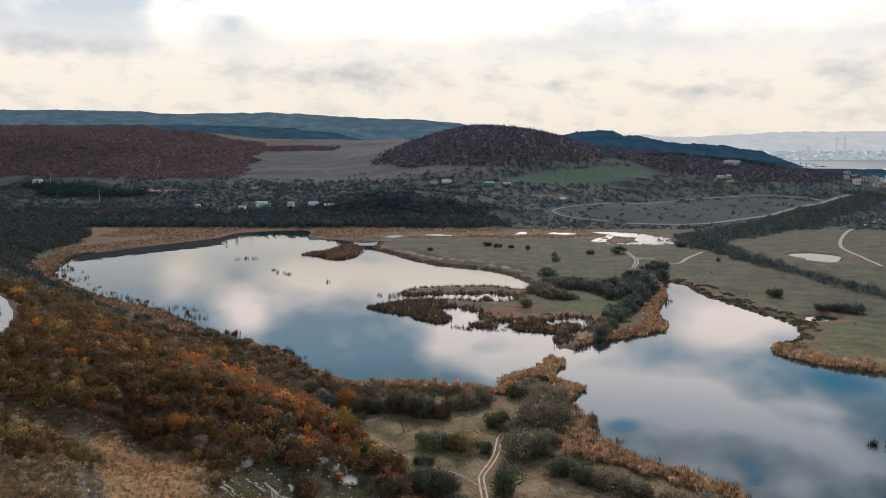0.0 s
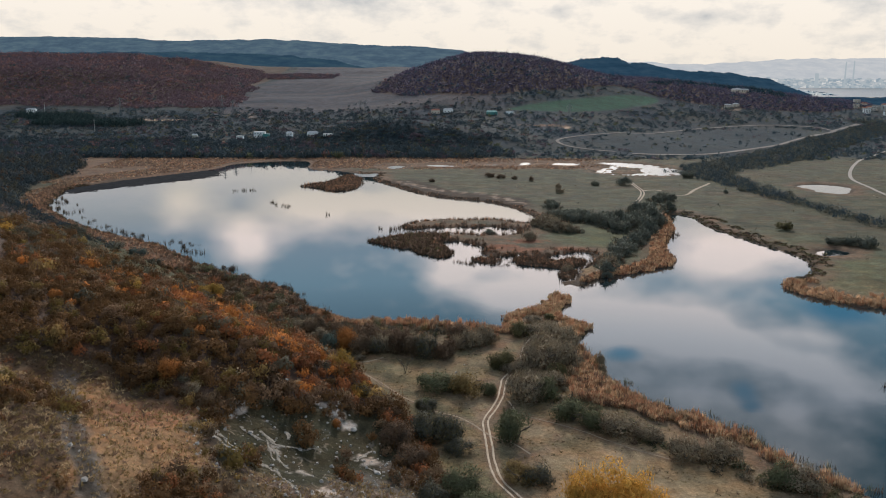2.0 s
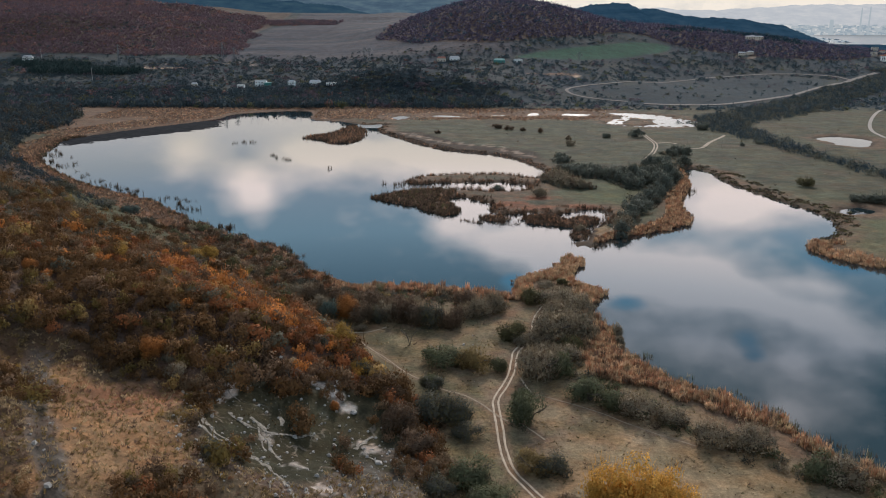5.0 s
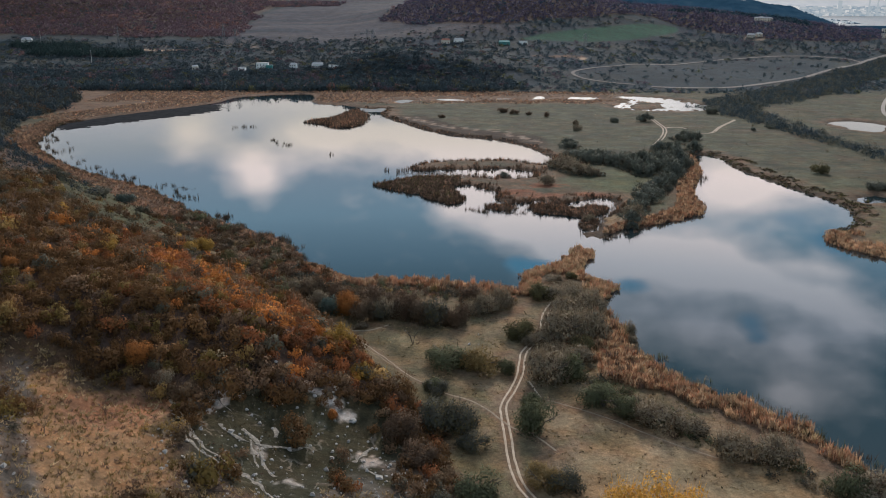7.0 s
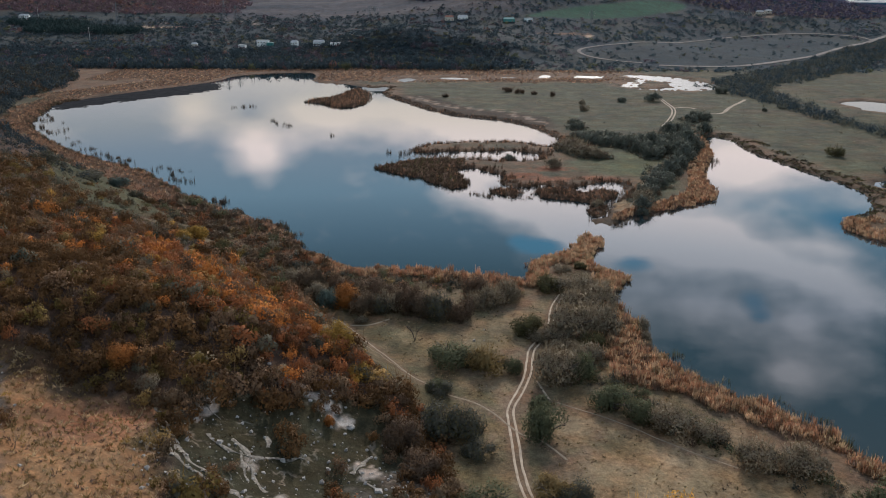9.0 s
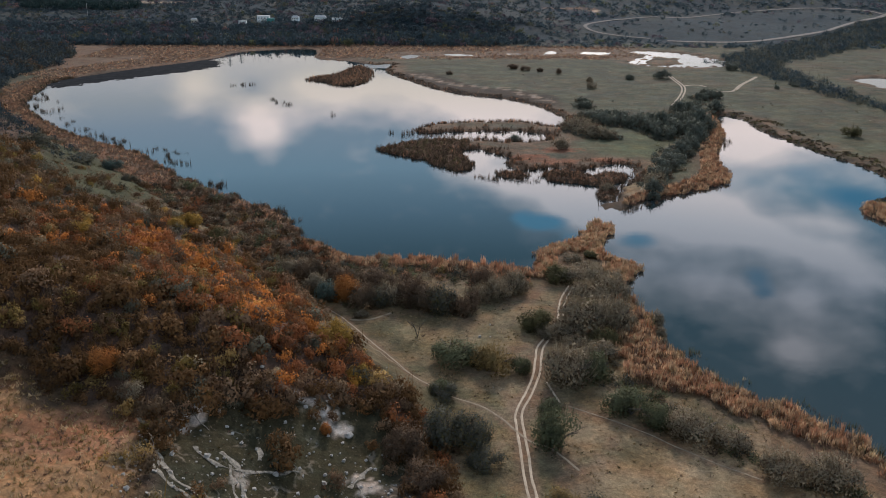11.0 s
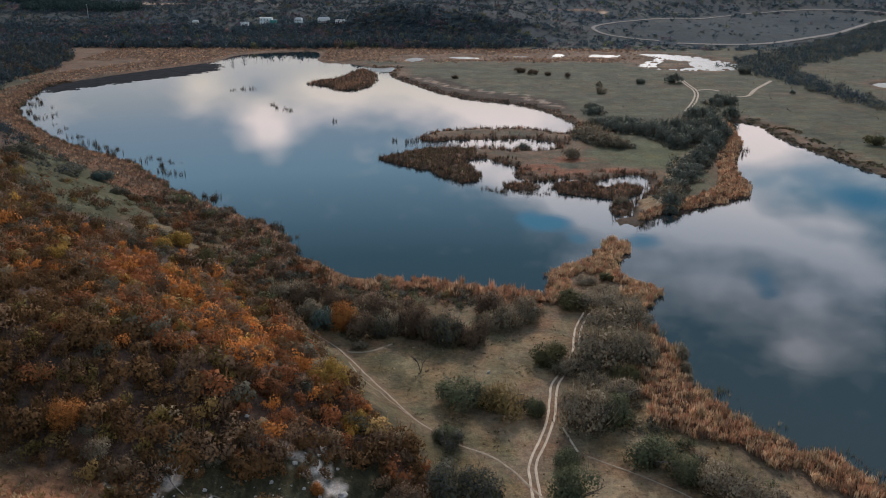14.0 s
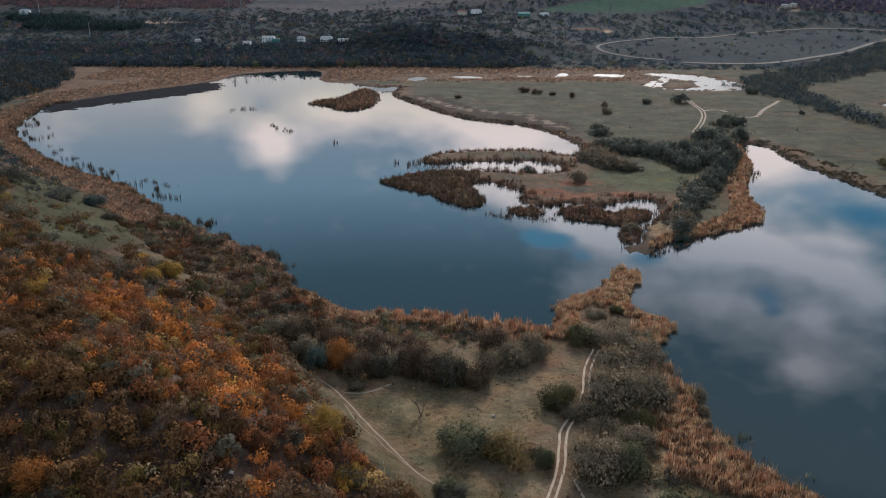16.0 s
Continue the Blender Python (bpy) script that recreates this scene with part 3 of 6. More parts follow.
    spot = np.maximum.reduce([bell(x, y, px, py, rx, ry) for px, py, rx, ry in ((-28.5, 255, 3.6, 2.4), (-41, 260, 3.0, 1.0), (-35, 258, 1.8, 1.2), (-43, 227, 0.9, 3.0), (-19, 236, 2.6, 3.2), (-56, 240, 1.5, 4.0), (-33, 216, 2.2, 1.6), (-24, 205, 3, 2))])
    c = blend(c, CHALK, smooth(0.45, 0.75, spot + (0.3 * n4 + 0.3 * waves(x, y, 3.5, 17)) * (spot > 0.12)) * 0.9)
    c = blend(c, (0.24, 0.17, 0.10), 0.85 * smooth(0.35, 0.6, bell(x, y, 95, 496, 6, 13) + 0.15 * n4) * (d < -0.5))
    # grass beside the footpath, trodden ground along the tracks
    verge = smooth(15, 8, near_line(x, y, TRAIL_WEST[:10]) + 2 * n2)
    c = blend(c, np.array(GRASS) * 0.8, 0.9 * verge)
    c = blend(c, DRY, 0.5 * verge * smooth(-0.2, 0.5, n2 + 0.5 * n4))
    for line, wide in ((TRACK_MAIN, 3.2), (TRAIL_WEST, 2.0), (TRAIL_EAST, 2.0), (TRACK_PENINSULA, 7.0)):
        c = blend(c, DRY if wide > 6 else SOIL, 0.75 * smooth(wide, wide * 0.3, near_line(x, y, line) + 0.6 * n4))
    # far slopes: scrub and plough colours carry the blue of haze
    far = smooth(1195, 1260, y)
    c = blend(c, SCRUB_HAZY, far * (0.75 + 0.25 * n3))
    c = blend(c, SCRUB_DRY_HAZY, 0.9 * far * open_plots(x, y))
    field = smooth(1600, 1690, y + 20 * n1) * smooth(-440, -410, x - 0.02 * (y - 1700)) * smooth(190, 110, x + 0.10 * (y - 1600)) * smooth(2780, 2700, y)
    c = blend(c, PLOUGH_HAZY, field * 0.95)
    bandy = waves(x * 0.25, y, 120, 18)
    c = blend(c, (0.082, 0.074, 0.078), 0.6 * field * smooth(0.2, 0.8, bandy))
    c = blend(c, SCRUB_HAZY, 0.55 * field * smooth(0.1, 0.9, -bandy))
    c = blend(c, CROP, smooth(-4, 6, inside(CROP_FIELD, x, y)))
    c = blend(c, LITTER, 0.85 * smooth(-8, 4, inside(MID_WOOD, x, y)) * smooth(3, -3, inside(CROP_FIELD, x, y)))
    c = blend(c, SAND, 0.6 * smooth(0.45, 0.7, np.maximum(bell(x, y, 711, 1955, 18, 14), bell(x, y, 632, 1787, 20, 14)) + 0.15 * n2))
    c = blend(c, LITTER, 0.85 * smooth(-430, -445, x) * smooth(1710, 1740, y))
    c = blend(c, SAND, smooth(0.5, 0.7, bell(x, y, 236, 1490, 9, 6)) + smooth(0.5, 0.7, bell(x, y, -505, 1566, 60, 9) + 0.15 * n2))
    waste = near_line(x, y, [(-560, 1530), (-540, 1600), (-480, 1600), (-430, 1585), (-372, 1630), (-330, 1580), (-290, 1536)]) + 9 * n2
    c = blend(c, (0.20, 0.165, 0.14), 0.8 * smooth(12, 3, waste) * smooth(-0.3, 0.4, waves(x, y, 30, 110)))
    c = blend(c, (0.22, 0.13, 0.085), 0.8 * smooth(9, 3, near_line(x, y, [(160, 1490), (205, 1500), (236, 1505)]) + 5 * n2))
    meadow = smooth(0, 20, inside(PLAIN_MEADOW, x, y))
    c = blend(c, SCRUB_DRY_HAZY, 0.8 * meadow)
    return c


def open_plots(x, y):
    """Where grass plots open the thickets of the valley floor, 0 to 1."""
    u, v = waves(x * 0.45, y, 70, 33), waves(x, y, 95, 34)
    return smooth(0.35, 0.65, u + 0.5 * v - 0.9 * smooth(1290, 1240, y) * smooth(200, 100, x))


def build_ground():
    rows = list(np.arange(-260, 170, 14.0))
    y = 170.0
    while y < 4400:
        rows.append(y)
        y += 1.25 + 0.0052 * (y - 170)
    rows = np.array(rows)
    u = np.linspace(-1, 1, 471)
    u = u + 0.9 * u**9
    half = 112 + 0.575 * np.maximum(rows, 0)
    x = half[:, None] * u[None, :]
    yy = np.repeat(rows[:, None], len(u), 1)
    z = ground(x.ravel(), yy.ravel())
    verts = np.stack([x.ravel(), yy.ravel(), z], 1)
    i = np.arange(len(rows) - 1)[:, None] * len(u) + np.arange(len(u) - 1)[None, :]
    i = i.ravel()
    faces = np.stack([i, i + 1, i + 1 + len(u), i + len(u)], 1)
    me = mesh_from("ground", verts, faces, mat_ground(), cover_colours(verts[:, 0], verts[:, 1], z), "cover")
    scree = me.attributes.new("scree", "FLOAT", "POINT")
    vx, vy = verts[:, 0], verts[:, 1]
    k = np.maximum.reduce([bell(vx, vy, -42, 222, 20, 24), bell(vx, vy, -20, 228, 14, 20), bell(vx, vy, -32, 257, 9, 5)])
    scree.data.foreach_set("value", smooth(0.42, 0.62, k + 0.08 * waves(vx, vy, 9, 19)).astype(np.float32))
    tagged(new("ground", me), "autumn valley floor and hills of dry grass and scrub", "ground", kind="structure")


def build_water(mat):
    bm = bmesh.new()
    bmesh.ops.create_grid(bm, x_segments=2, y_segments=2, size=0.5, matrix=Matrix.Translation((60, 690, 0)) @ Matrix.Diagonal((1100, 1120, 1, 1)))
    me = bpy.data.meshes.new("water")
    bm.to_mesh(me)
    me.materials.append(mat)
    tagged(new("water", me), "still lake water mirroring the cloudy sky", "lake", kind="structure")
    bm = bmesh.new()
    bmesh.ops.create_grid(bm, x_segments=1, y_segments=1, size=0.5, matrix=Matrix.Translation((130, 1085, 0.06)) @ Matrix.Diagonal((450, 200, 1, 1)))
    me = bpy.data.meshes.new("marsh_water")
    bm.to_mesh(me)
    me.materials.append(mat_ruffled())
    tagged(new("water", me), "wind-ruffled shallow pools in the marsh", "ponds", kind="structure")
    bm = bmesh.new()
    bmesh.ops.create_grid(bm, x_segments=1, y_segments=1, size=0.5, matrix=Matrix.Translation((2300, 3700, 69)) @ Matrix.Rotation(0.0121, 4, "X") @ Matrix.Diagonal((2800, 1560, 1, 1)))
    me = bpy.data.meshes.new("bay_water")
    bm.to_mesh(me)
    me.materials.append(mat_ruffled())
    tagged(new("water", me), "pale distant bay below the hills", "bay", kind="structure")


def ridge(name, label, depth, x0, x1, colour, profile, foot, seed, rough=1.5):
    """A far ridge: a thick bank whose crest follows (x, height) knots, with an uneven line of trees; it glows in haze
    colours.
    """
    m, nt, b = material("haze_glow_" + name)
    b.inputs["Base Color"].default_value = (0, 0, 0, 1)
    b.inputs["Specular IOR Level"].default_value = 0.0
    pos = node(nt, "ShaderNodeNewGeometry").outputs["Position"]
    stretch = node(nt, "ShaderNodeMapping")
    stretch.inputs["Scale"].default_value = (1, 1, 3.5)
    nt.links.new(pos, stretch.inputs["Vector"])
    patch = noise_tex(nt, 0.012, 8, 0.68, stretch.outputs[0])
    # base is black: distance haze is put into the emission colours
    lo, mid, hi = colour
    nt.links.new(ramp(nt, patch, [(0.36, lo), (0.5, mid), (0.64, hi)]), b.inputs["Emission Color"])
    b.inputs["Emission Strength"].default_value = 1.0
    xs = np.linspace(x0, x1, 800)
    h = np.interp(xs, [p[0] for p in profile], [p[1] for p in profile])
    h = h + 2.5 * waves(xs, xs * 0, 160, seed) + 1.6 * np.abs(waves(xs, xs * 0, 37, seed + 1)) + rough * np.abs(waves(xs, xs * 0, 13, seed + 3))
    k = np.linspace(0, 1, 14)
    yy = depth + k * 420
    zz = foot + (h[:, None] - foot) * np.sin(k * 1.57)[None, :] ** 0.8
    zz[:, 1:-1] += 3 * waves(np.repeat(xs[:, None], 12, 1), np.repeat(yy[None, 1:-1], len(xs), 0), 240, seed + 2)
    verts = np.stack([np.repeat(xs[:, None], 14, 1), np.repeat(yy[None, :], len(xs), 0), zz], 2).reshape(-1, 3)
    i = (np.arange(len(xs) - 1)[:, None] * 14 + np.arange(13)[None, :]).ravel()
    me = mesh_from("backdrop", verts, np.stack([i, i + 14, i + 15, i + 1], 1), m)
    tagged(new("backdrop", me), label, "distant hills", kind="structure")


def build_bank_reflection():
    """A dark sheet along the west end of the lake, in place of the bank's reflection."""
    m, nt, b = material("reflected_bank")
    # near-black matte colour painted for the mirrored wooded bank
    nt.links.new(ramp(nt, noise_tex(nt, 0.12, 6, 0.7), [(0.35, (0.011, 0.012, 0.015)), (0.65, (0.028, 0.028, 0.030))]), b.inputs["Base Color"])
    b.inputs["Roughness"].default_value = 1.0
    b.inputs["Specular IOR Level"].default_value = 0.02
    outline = [(-378, 850), (-380, 930), (-352, 985), (-300, 1050), (-262, 1045), (-250, 985), (-283, 931), (-330, 878), (-356, 829)]
    gx, gy = np.meshgrid(np.arange(-385, -240, 2.0), np.arange(822, 1060, 2.0))
    k = inside(outline, gx, gy) + 5.0 * waves(gx, gy, 26, 99) + 3.5 * waves(gx, gy, 8, 100)
    keep = (k[:-1, :-1] > 0) & (water_depth(gx, gy)[:-1, :-1] > -2)
    n = gx.shape[1]
    j, i = np.where(keep)
    q = np.stack([j * n + i, j * n + i + 1, (j + 1) * n + i + 1, (j + 1) * n + i], 1)
    v = np.stack([gx.ravel(), gy.ravel(), np.full(gx.size, 0.04)], 1)
    tagged(new("bank_reflection", mesh_from("bank_reflection", v, q, m)), "dark sheet painted as the bank's reflection along the lake margin", "water weed", kind="stuff")


PINE_CREST = [(200, 115), (585, 192), (668, 194), (716, 192), (760, 174), (814, 178), (870, 162), (936, 152), (1046, 144), (1156, 138), (1218, 126), (1278, 122), (1347, 94), (1404, 73), (1493, 67), (1605, 51), (1756, 45)]


def build_backdrop():
    ridge("plateau", "long plateau along the horizon, coloured blue-green for haze", 4050, -3000, 400, ((0.055, 0.092, 0.135), (0.072, 0.118, 0.162), (0.098, 0.15, 0.185)),
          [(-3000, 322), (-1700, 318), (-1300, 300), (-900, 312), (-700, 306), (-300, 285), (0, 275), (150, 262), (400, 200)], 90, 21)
    ridge("wood", "dark wooded shoulder below the plateau, blued for haze", 3300, -1700, -150, ((0.02, 0.05, 0.085), (0.03, 0.065, 0.10), (0.04, 0.08, 0.11)),
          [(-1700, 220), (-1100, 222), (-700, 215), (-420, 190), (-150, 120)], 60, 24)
    ridge("pine_hill", "dark green pine-covered hill before the bay, blued for haze", 2900, 200, 1760, ((0.014, 0.040, 0.072), (0.021, 0.054, 0.092), (0.034, 0.068, 0.105)),
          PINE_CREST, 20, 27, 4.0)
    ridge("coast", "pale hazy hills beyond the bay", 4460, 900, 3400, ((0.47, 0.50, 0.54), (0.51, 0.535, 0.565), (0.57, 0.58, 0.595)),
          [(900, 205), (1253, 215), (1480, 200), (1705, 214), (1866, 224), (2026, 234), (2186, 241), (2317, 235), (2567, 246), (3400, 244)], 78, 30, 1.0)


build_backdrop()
WATER = mat_water()
build_ground()
build_water(WATER)
build_bank_reflection()


# ---- tracks and roads ----
def mat_earth(name, dark, light, scale):
    m, nt, b = material(name)
    nt.links.new(ramp(nt, noise_tex(nt, scale, 6, 0.65), [(0.3, dark), (0.7, light)]), b.inputs["Base Color"])
    b.inputs["Roughness"].default_value = 0.95
    return m


def resample(line, step):
    p = np.array(line, float)
    for _ in range(3):
        q = np.empty((2 * len(p) - 2, 2))
        q[0::2], q[1::2] = 0.75 * p[:-1] + 0.25 * p[1:], 0.25 * p[:-1] + 0.75 * p[1:]
        p = np.concatenate([p[:1], q, p[-1:]])
    s = np.concatenate([[0], np.cumsum(np.hypot(*np.diff(p, axis=0).T))])
    t = np.arange(0, s[-1], step)
    return np.stack([np.interp(t, s, p[:, 0]), np.interp(t, s, p[:, 1])], 1)


def strip(name, line, offset, width, mat, lift=0.1, step=1.0, ragged=0.12, seed=0):
    """A band of bare earth that follows the ground, slightly hollow, with uneven edges."""
    c = resample(line, step)
    d = np.gradient(c, axis=0)
    d /= np.linalg.norm(d, axis=1)[:, None] + 1e-9
    side = np.stack([d[:, 1], -d[:, 0]], 1)
    along = np.arange(len(c)) * step
    rows = []
    for k, sink in ((-0.5, -0.06), (-0.25, 0.0), (0.25, 0.0), (0.5, -0.06)):
        off = offset + k * width * (1 + ragged * waves(along, along * 0 + 9 * k, 7, seed + 3)) + 0.1 * waves(along, along * 0, 15, seed)
        q = c + side * off[:, None]
        rows.append(np.stack([q[:, 0], q[:, 1], ground(q[:, 0], q[:, 1]) + lift + sink], 1))
    v = np.stack(rows, 1).reshape(-1, 3)
    i = (np.arange(len(c) - 1)[:, None] * 4 + np.arange(3)[None]).ravel()
    return mesh_from(name, v, np.stack([i, i + 1, i + 5, i + 4], 1), mat)


def build_tracks():
    pale = mat_earth("rutted_chalky_earth", (0.30, 0.225, 0.155), (0.52, 0.41, 0.30), 0.5)
    worn = mat_earth("trodden_earth", (0.22, 0.165, 0.115), (0.37, 0.285, 0.205), 0.35)
    trod = mat_earth("dusty_footpath", (0.18, 0.135, 0.09), (0.32, 0.245, 0.165), 0.6)
    grit = mat_earth("gravel_road", (0.22, 0.185, 0.155), (0.33, 0.28, 0.235), 0.3)
    dust = mat_earth("dusty_field_road", (0.11, 0.092, 0.08), (0.19, 0.16, 0.14), 0.08)
    tar = mat_earth("pale_asphalt", (0.24, 0.235, 0.23), (0.36, 0.35, 0.34), 0.5)
    for line, label, gauge, width, mat in ((TRACK_MAIN, "pale two-rut dirt track through dry grass", 0.85, 0.64, pale), (TRACK_PENINSULA, "two-rut dirt track along the spit", 1.1, 0.8, worn), (TRACK_NORTH, "two-rut dirt track across pasture", 1.4, 1.5, worn)):
        base = new("track")
        tagged(base, label, "track", kind="structure")
        for k in (-1, 1):
            rut = new("rut", strip("rut", line, k * gauge, width, mat, seed=5 + k))
            rut.parent = base
    for line, label, width, mat, lift in ((TRAIL_WEST, "narrow trodden footpath crossing the meadow", 0.62, trod, 0.1), (TRAIL_EAST, "narrow trodden footpath by the shore", 0.45, trod, 0.1), (TRAIL_LOOP, "short trodden footpath in the meadow", 0.9, trod, 0.1), (TRAIL_SIDE, "faint second footpath along the scrub", 0.32, trod, 0.1), (TRAIL_STUB, "short pale rut beside the track", 0.6, pale, 0.1),
            (TRACK_NORTH_B, "earth track across pasture", 3.0, worn, 0.25), (TRACK_NORTH_C, "winding earth track across pasture", 3.4, worn, 0.25), (ROAD_LOOP, "gravel road looping round a dry field", 5.5, dust, 0.9), (ROAD_FAR, "wide gravel road across the valley", 9.0, dust, 0.9),
            (ROAD_EAST, "curving gravel road beside the pasture", 4.0, grit, 0.3), (ROAD_WEST, "pale asphalt road on the hillside", 4.5, tar, 0.5)):
        tagged(new("road" if width > 4 else "path", strip("path", line, 0.0, width, mat, lift, step=1.0 if width < 3 else 3.0)), label, "road" if width > 4 else "path", kind="structure")


build_tracks()


# ---- washed-out chalk gullies on the near bank ----
GULLIES = [([(-68, 240), (-63.6, 234), (-59.3, 226.4), (-55, 220), (-48.6, 216.9), (-42.2, 212.7), (-35.3, 205.2), (-29.7, 195.3)], 0.95), ([(-63.6, 234), (-61, 228), (-58, 221), (-54.3, 217.6), (-50.4, 215.7), (-47.4, 214.4)], 0.6), ([(-53.3, 231.8), (-50.4, 228.2), (-47, 228.4), (-43.7, 229.3), (-39.5, 232.4), (-36, 234.3), (-32.6, 235.7)], 0.75),
    ([(-48.2, 232.4), (-45.6, 231.2), (-43.9, 229.2), (-42.6, 225.6), (-41.4, 222), (-37.7, 218.3)], 1.0), ([(-42.2, 238.5), (-41.6, 236.8), (-40.6, 234.8)], 1.1), ([(-46, 230), (-44.6, 226), (-43.4, 222.6), (-41.8, 219)], 0.7), ([(-22, 234.5), (-21.1, 237), (-19.6, 241), (-18.6, 244)], 0.9), ([(-20.6, 236), (-18.8, 231.8), (-15.4, 229.2)], 0.8), ([(-57, 243), (-54.5, 240), (-52, 238)], 0.4), ([(-24, 200), (-21.5, 196), (-20, 191)], 0.6), ([(-36, 205.5), (-37, 201), (-36.2, 196)], 0.5)]


def build_gullies():
    chalk = mat_earth("washed_chalk", (0.05, 0.042, 0.032), (0.36, 0.31, 0.25), 1.3)
    for k, (line, width) in enumerate(GULLIES):
        tagged(new("gully", strip("gully", line, 0.0, width * 0.8, chalk, 0.12, step=0.4, ragged=1.35, seed=40 + k)), "washed-out chalk gully in dark stony turf", "gully", kind="structure")


build_gullies()


# ---- plants ----
# the slate and umber tints of far woods are shifted blue-purple for haze
TINTS = {"rust": (0.21, 0.085, 0.038), "orange": (0.36, 0.145, 0.042), "yellow": (0.34, 0.205, 0.048), "ochre": (0.22, 0.15, 0.062), "olive": (0.105, 0.092, 0.042),
    "green": (0.104, 0.108, 0.058), "dark": (0.084, 0.082, 0.064), "grey": (0.235, 0.190, 0.130), "gold": (0.60, 0.325, 0.070), "blue": (0.085, 0.115, 0.10), "brown": (0.125, 0.082, 0.054),
    "reed": (0.50, 0.325, 0.195), "brick": (0.40, 0.205, 0.120), "sedge": (0.175, 0.112, 0.080), "haze_umber": (0.110, 0.082, 0.098), "haze_slate": (0.047, 0.068, 0.079), "russet": (0.180, 0.106, 0.094), "sage": (0.115, 0.122, 0.098), "weed": (0.075, 0.052, 0.035), "straw": (0.42, 0.30, 0.17), "pine": (0.022, 0.042, 0.042), "bramble": (0.098, 0.056, 0.026), "moss": (0.125, 0.092, 0.032), "plum": (0.125, 0.088, 0.058)}
RNG = np.random.RandomState(7)


def mat_leaves(name, low, high, thinness):
    m, nt, b = material(name)
    tint = node(nt, "ShaderNodeVertexColor", layer_name="tint").outputs[0]
    each = ramp(nt, node(nt, "ShaderNodeNewGeometry").outputs["Random Per Island"], [(0.0, low), (0.6, 1.0), (1.0, high)])
    patch = ramp(nt, noise_tex(nt, 0.22, 3), [(0.3, 0.8), (0.7, 1.2)])
    nt.links.new(times_grey(nt, times_grey(nt, tint, each), patch), b.inputs["Base Color"])
    b.inputs["Roughness"].default_value = 0.85
    b.inputs["Specular IOR Level"].default_value = 0.15
    thin = node(nt, "ShaderNodeBsdfTranslucent")
    nt.links.new(b.inputs["Base Color"].links[0].from_socket, thin.inputs[0])
    both = node(nt, "ShaderNodeMixShader")
    both.inputs[0].default_value = thinness
    nt.links.new(b.outputs[0], both.inputs[1]), nt.links.new(thin.outputs[0], both.inputs[2])
    nt.links.new(both.outputs[0], nt.nodes["Material Output"].inputs[0])
    return m


def mat_bark():
    m, nt, b = material("bark")
    nt.links.new(ramp(nt, noise_tex(nt, 3.0, 5), [(0.3, (0.05, 0.04, 0.03)), (0.7, (0.14, 0.115, 0.09))]), b.inputs["Base Color"])
    b.inputs["Roughness"].default_value = 0.9
    return m


LEAVES, BARK = mat_leaves("autumn_leaves", 0.90, 1.10, 0.35), mat_bark()
FAR_LEAVES = mat_leaves("massed_crowns", 0.84, 1.16, 0.32)


def directions(n, lift=0.0):
    d = RNG.normal(size=(n, 3))
    d[:, 2] += lift
    return d / np.linalg.norm(d, axis=1)[:, None]


def leaf_cloud(n, leaf, lumps=8, spiky=0.25, tall=1.0, squash=0.8, ragged=0.75):
    """A crown about 1 m in radius, standing on z = 0, of n small leaf or twig blades gathered in lumps; corners and soft normals."""
    ang, rad = RNG.uniform(0, 6.28, lumps), np.sqrt(RNG.uniform(0.02, 0.55, lumps))
    size = RNG.uniform(0.30, 0.52, lumps)
    cz = RNG.uniform(0.25, 1.0, lumps) * (1.15 - 0.75 * rad) * tall * squash
    centre = np.stack([np.cos(ang) * rad, np.sin(ang) * rad, np.maximum(cz, size * 0.6)], 1)
    which = RNG.randint(0, lumps, n)
    out = directions(n, 0.35)
    spot = centre[which] + out * (size[which] * RNG.uniform(0.55, 1.08, n))[:, None]
    spot[:, 2] = np.abs(spot[:, 2])
    facing = out + ragged * directions(n)
    a = np.cross(facing, directions(n))
    a /= np.linalg.norm(a, axis=1)[:, None] + 1e-9
    b = np.cross(facing, a)
    b /= np.linalg.norm(b, axis=1)[:, None] + 1e-9
    s = leaf * RNG.uniform(0.6, 1.4, n)
    thin = RNG.uniform(size=n) < spiky
    b[thin] = (out + np.array((0, 0, 0.9)))[thin]
    la, lb = np.where(thin, s * 0.22, s), np.where(thin, s * 2.4, s)
    v = np.stack([spot - a * la[:, None] * 0.6, spot + a * la[:, None] * 0.6, spot + b * lb[:, None]], 1)
    whole = spot - np.array((0, 0, 0.35 * tall))
    soft = 0.65 * out + 0.5 * whole / (np.linalg.norm(whole, axis=1)[:, None] + 1e-9) + 0.2 * directions(n)
    soft /= np.linalg.norm(soft, axis=1)[:, None]
    away = (np.cross(v[:, 1] - v[:, 0], v[:, 2] - v[:, 0]) * soft).sum(1) < 0
    v[away] = v[away][:, ::-1]
    return v.reshape(-1, 3), np.repeat(soft, 3, 0)


def prototypes(count, n, leaf, **kw):
    made = []
    for _ in range(count):
        v, soft = leaf_cloud(n, leaf, **kw)
        made.append((v, np.arange(len(v)).reshape(-1, 3), soft))
    return made


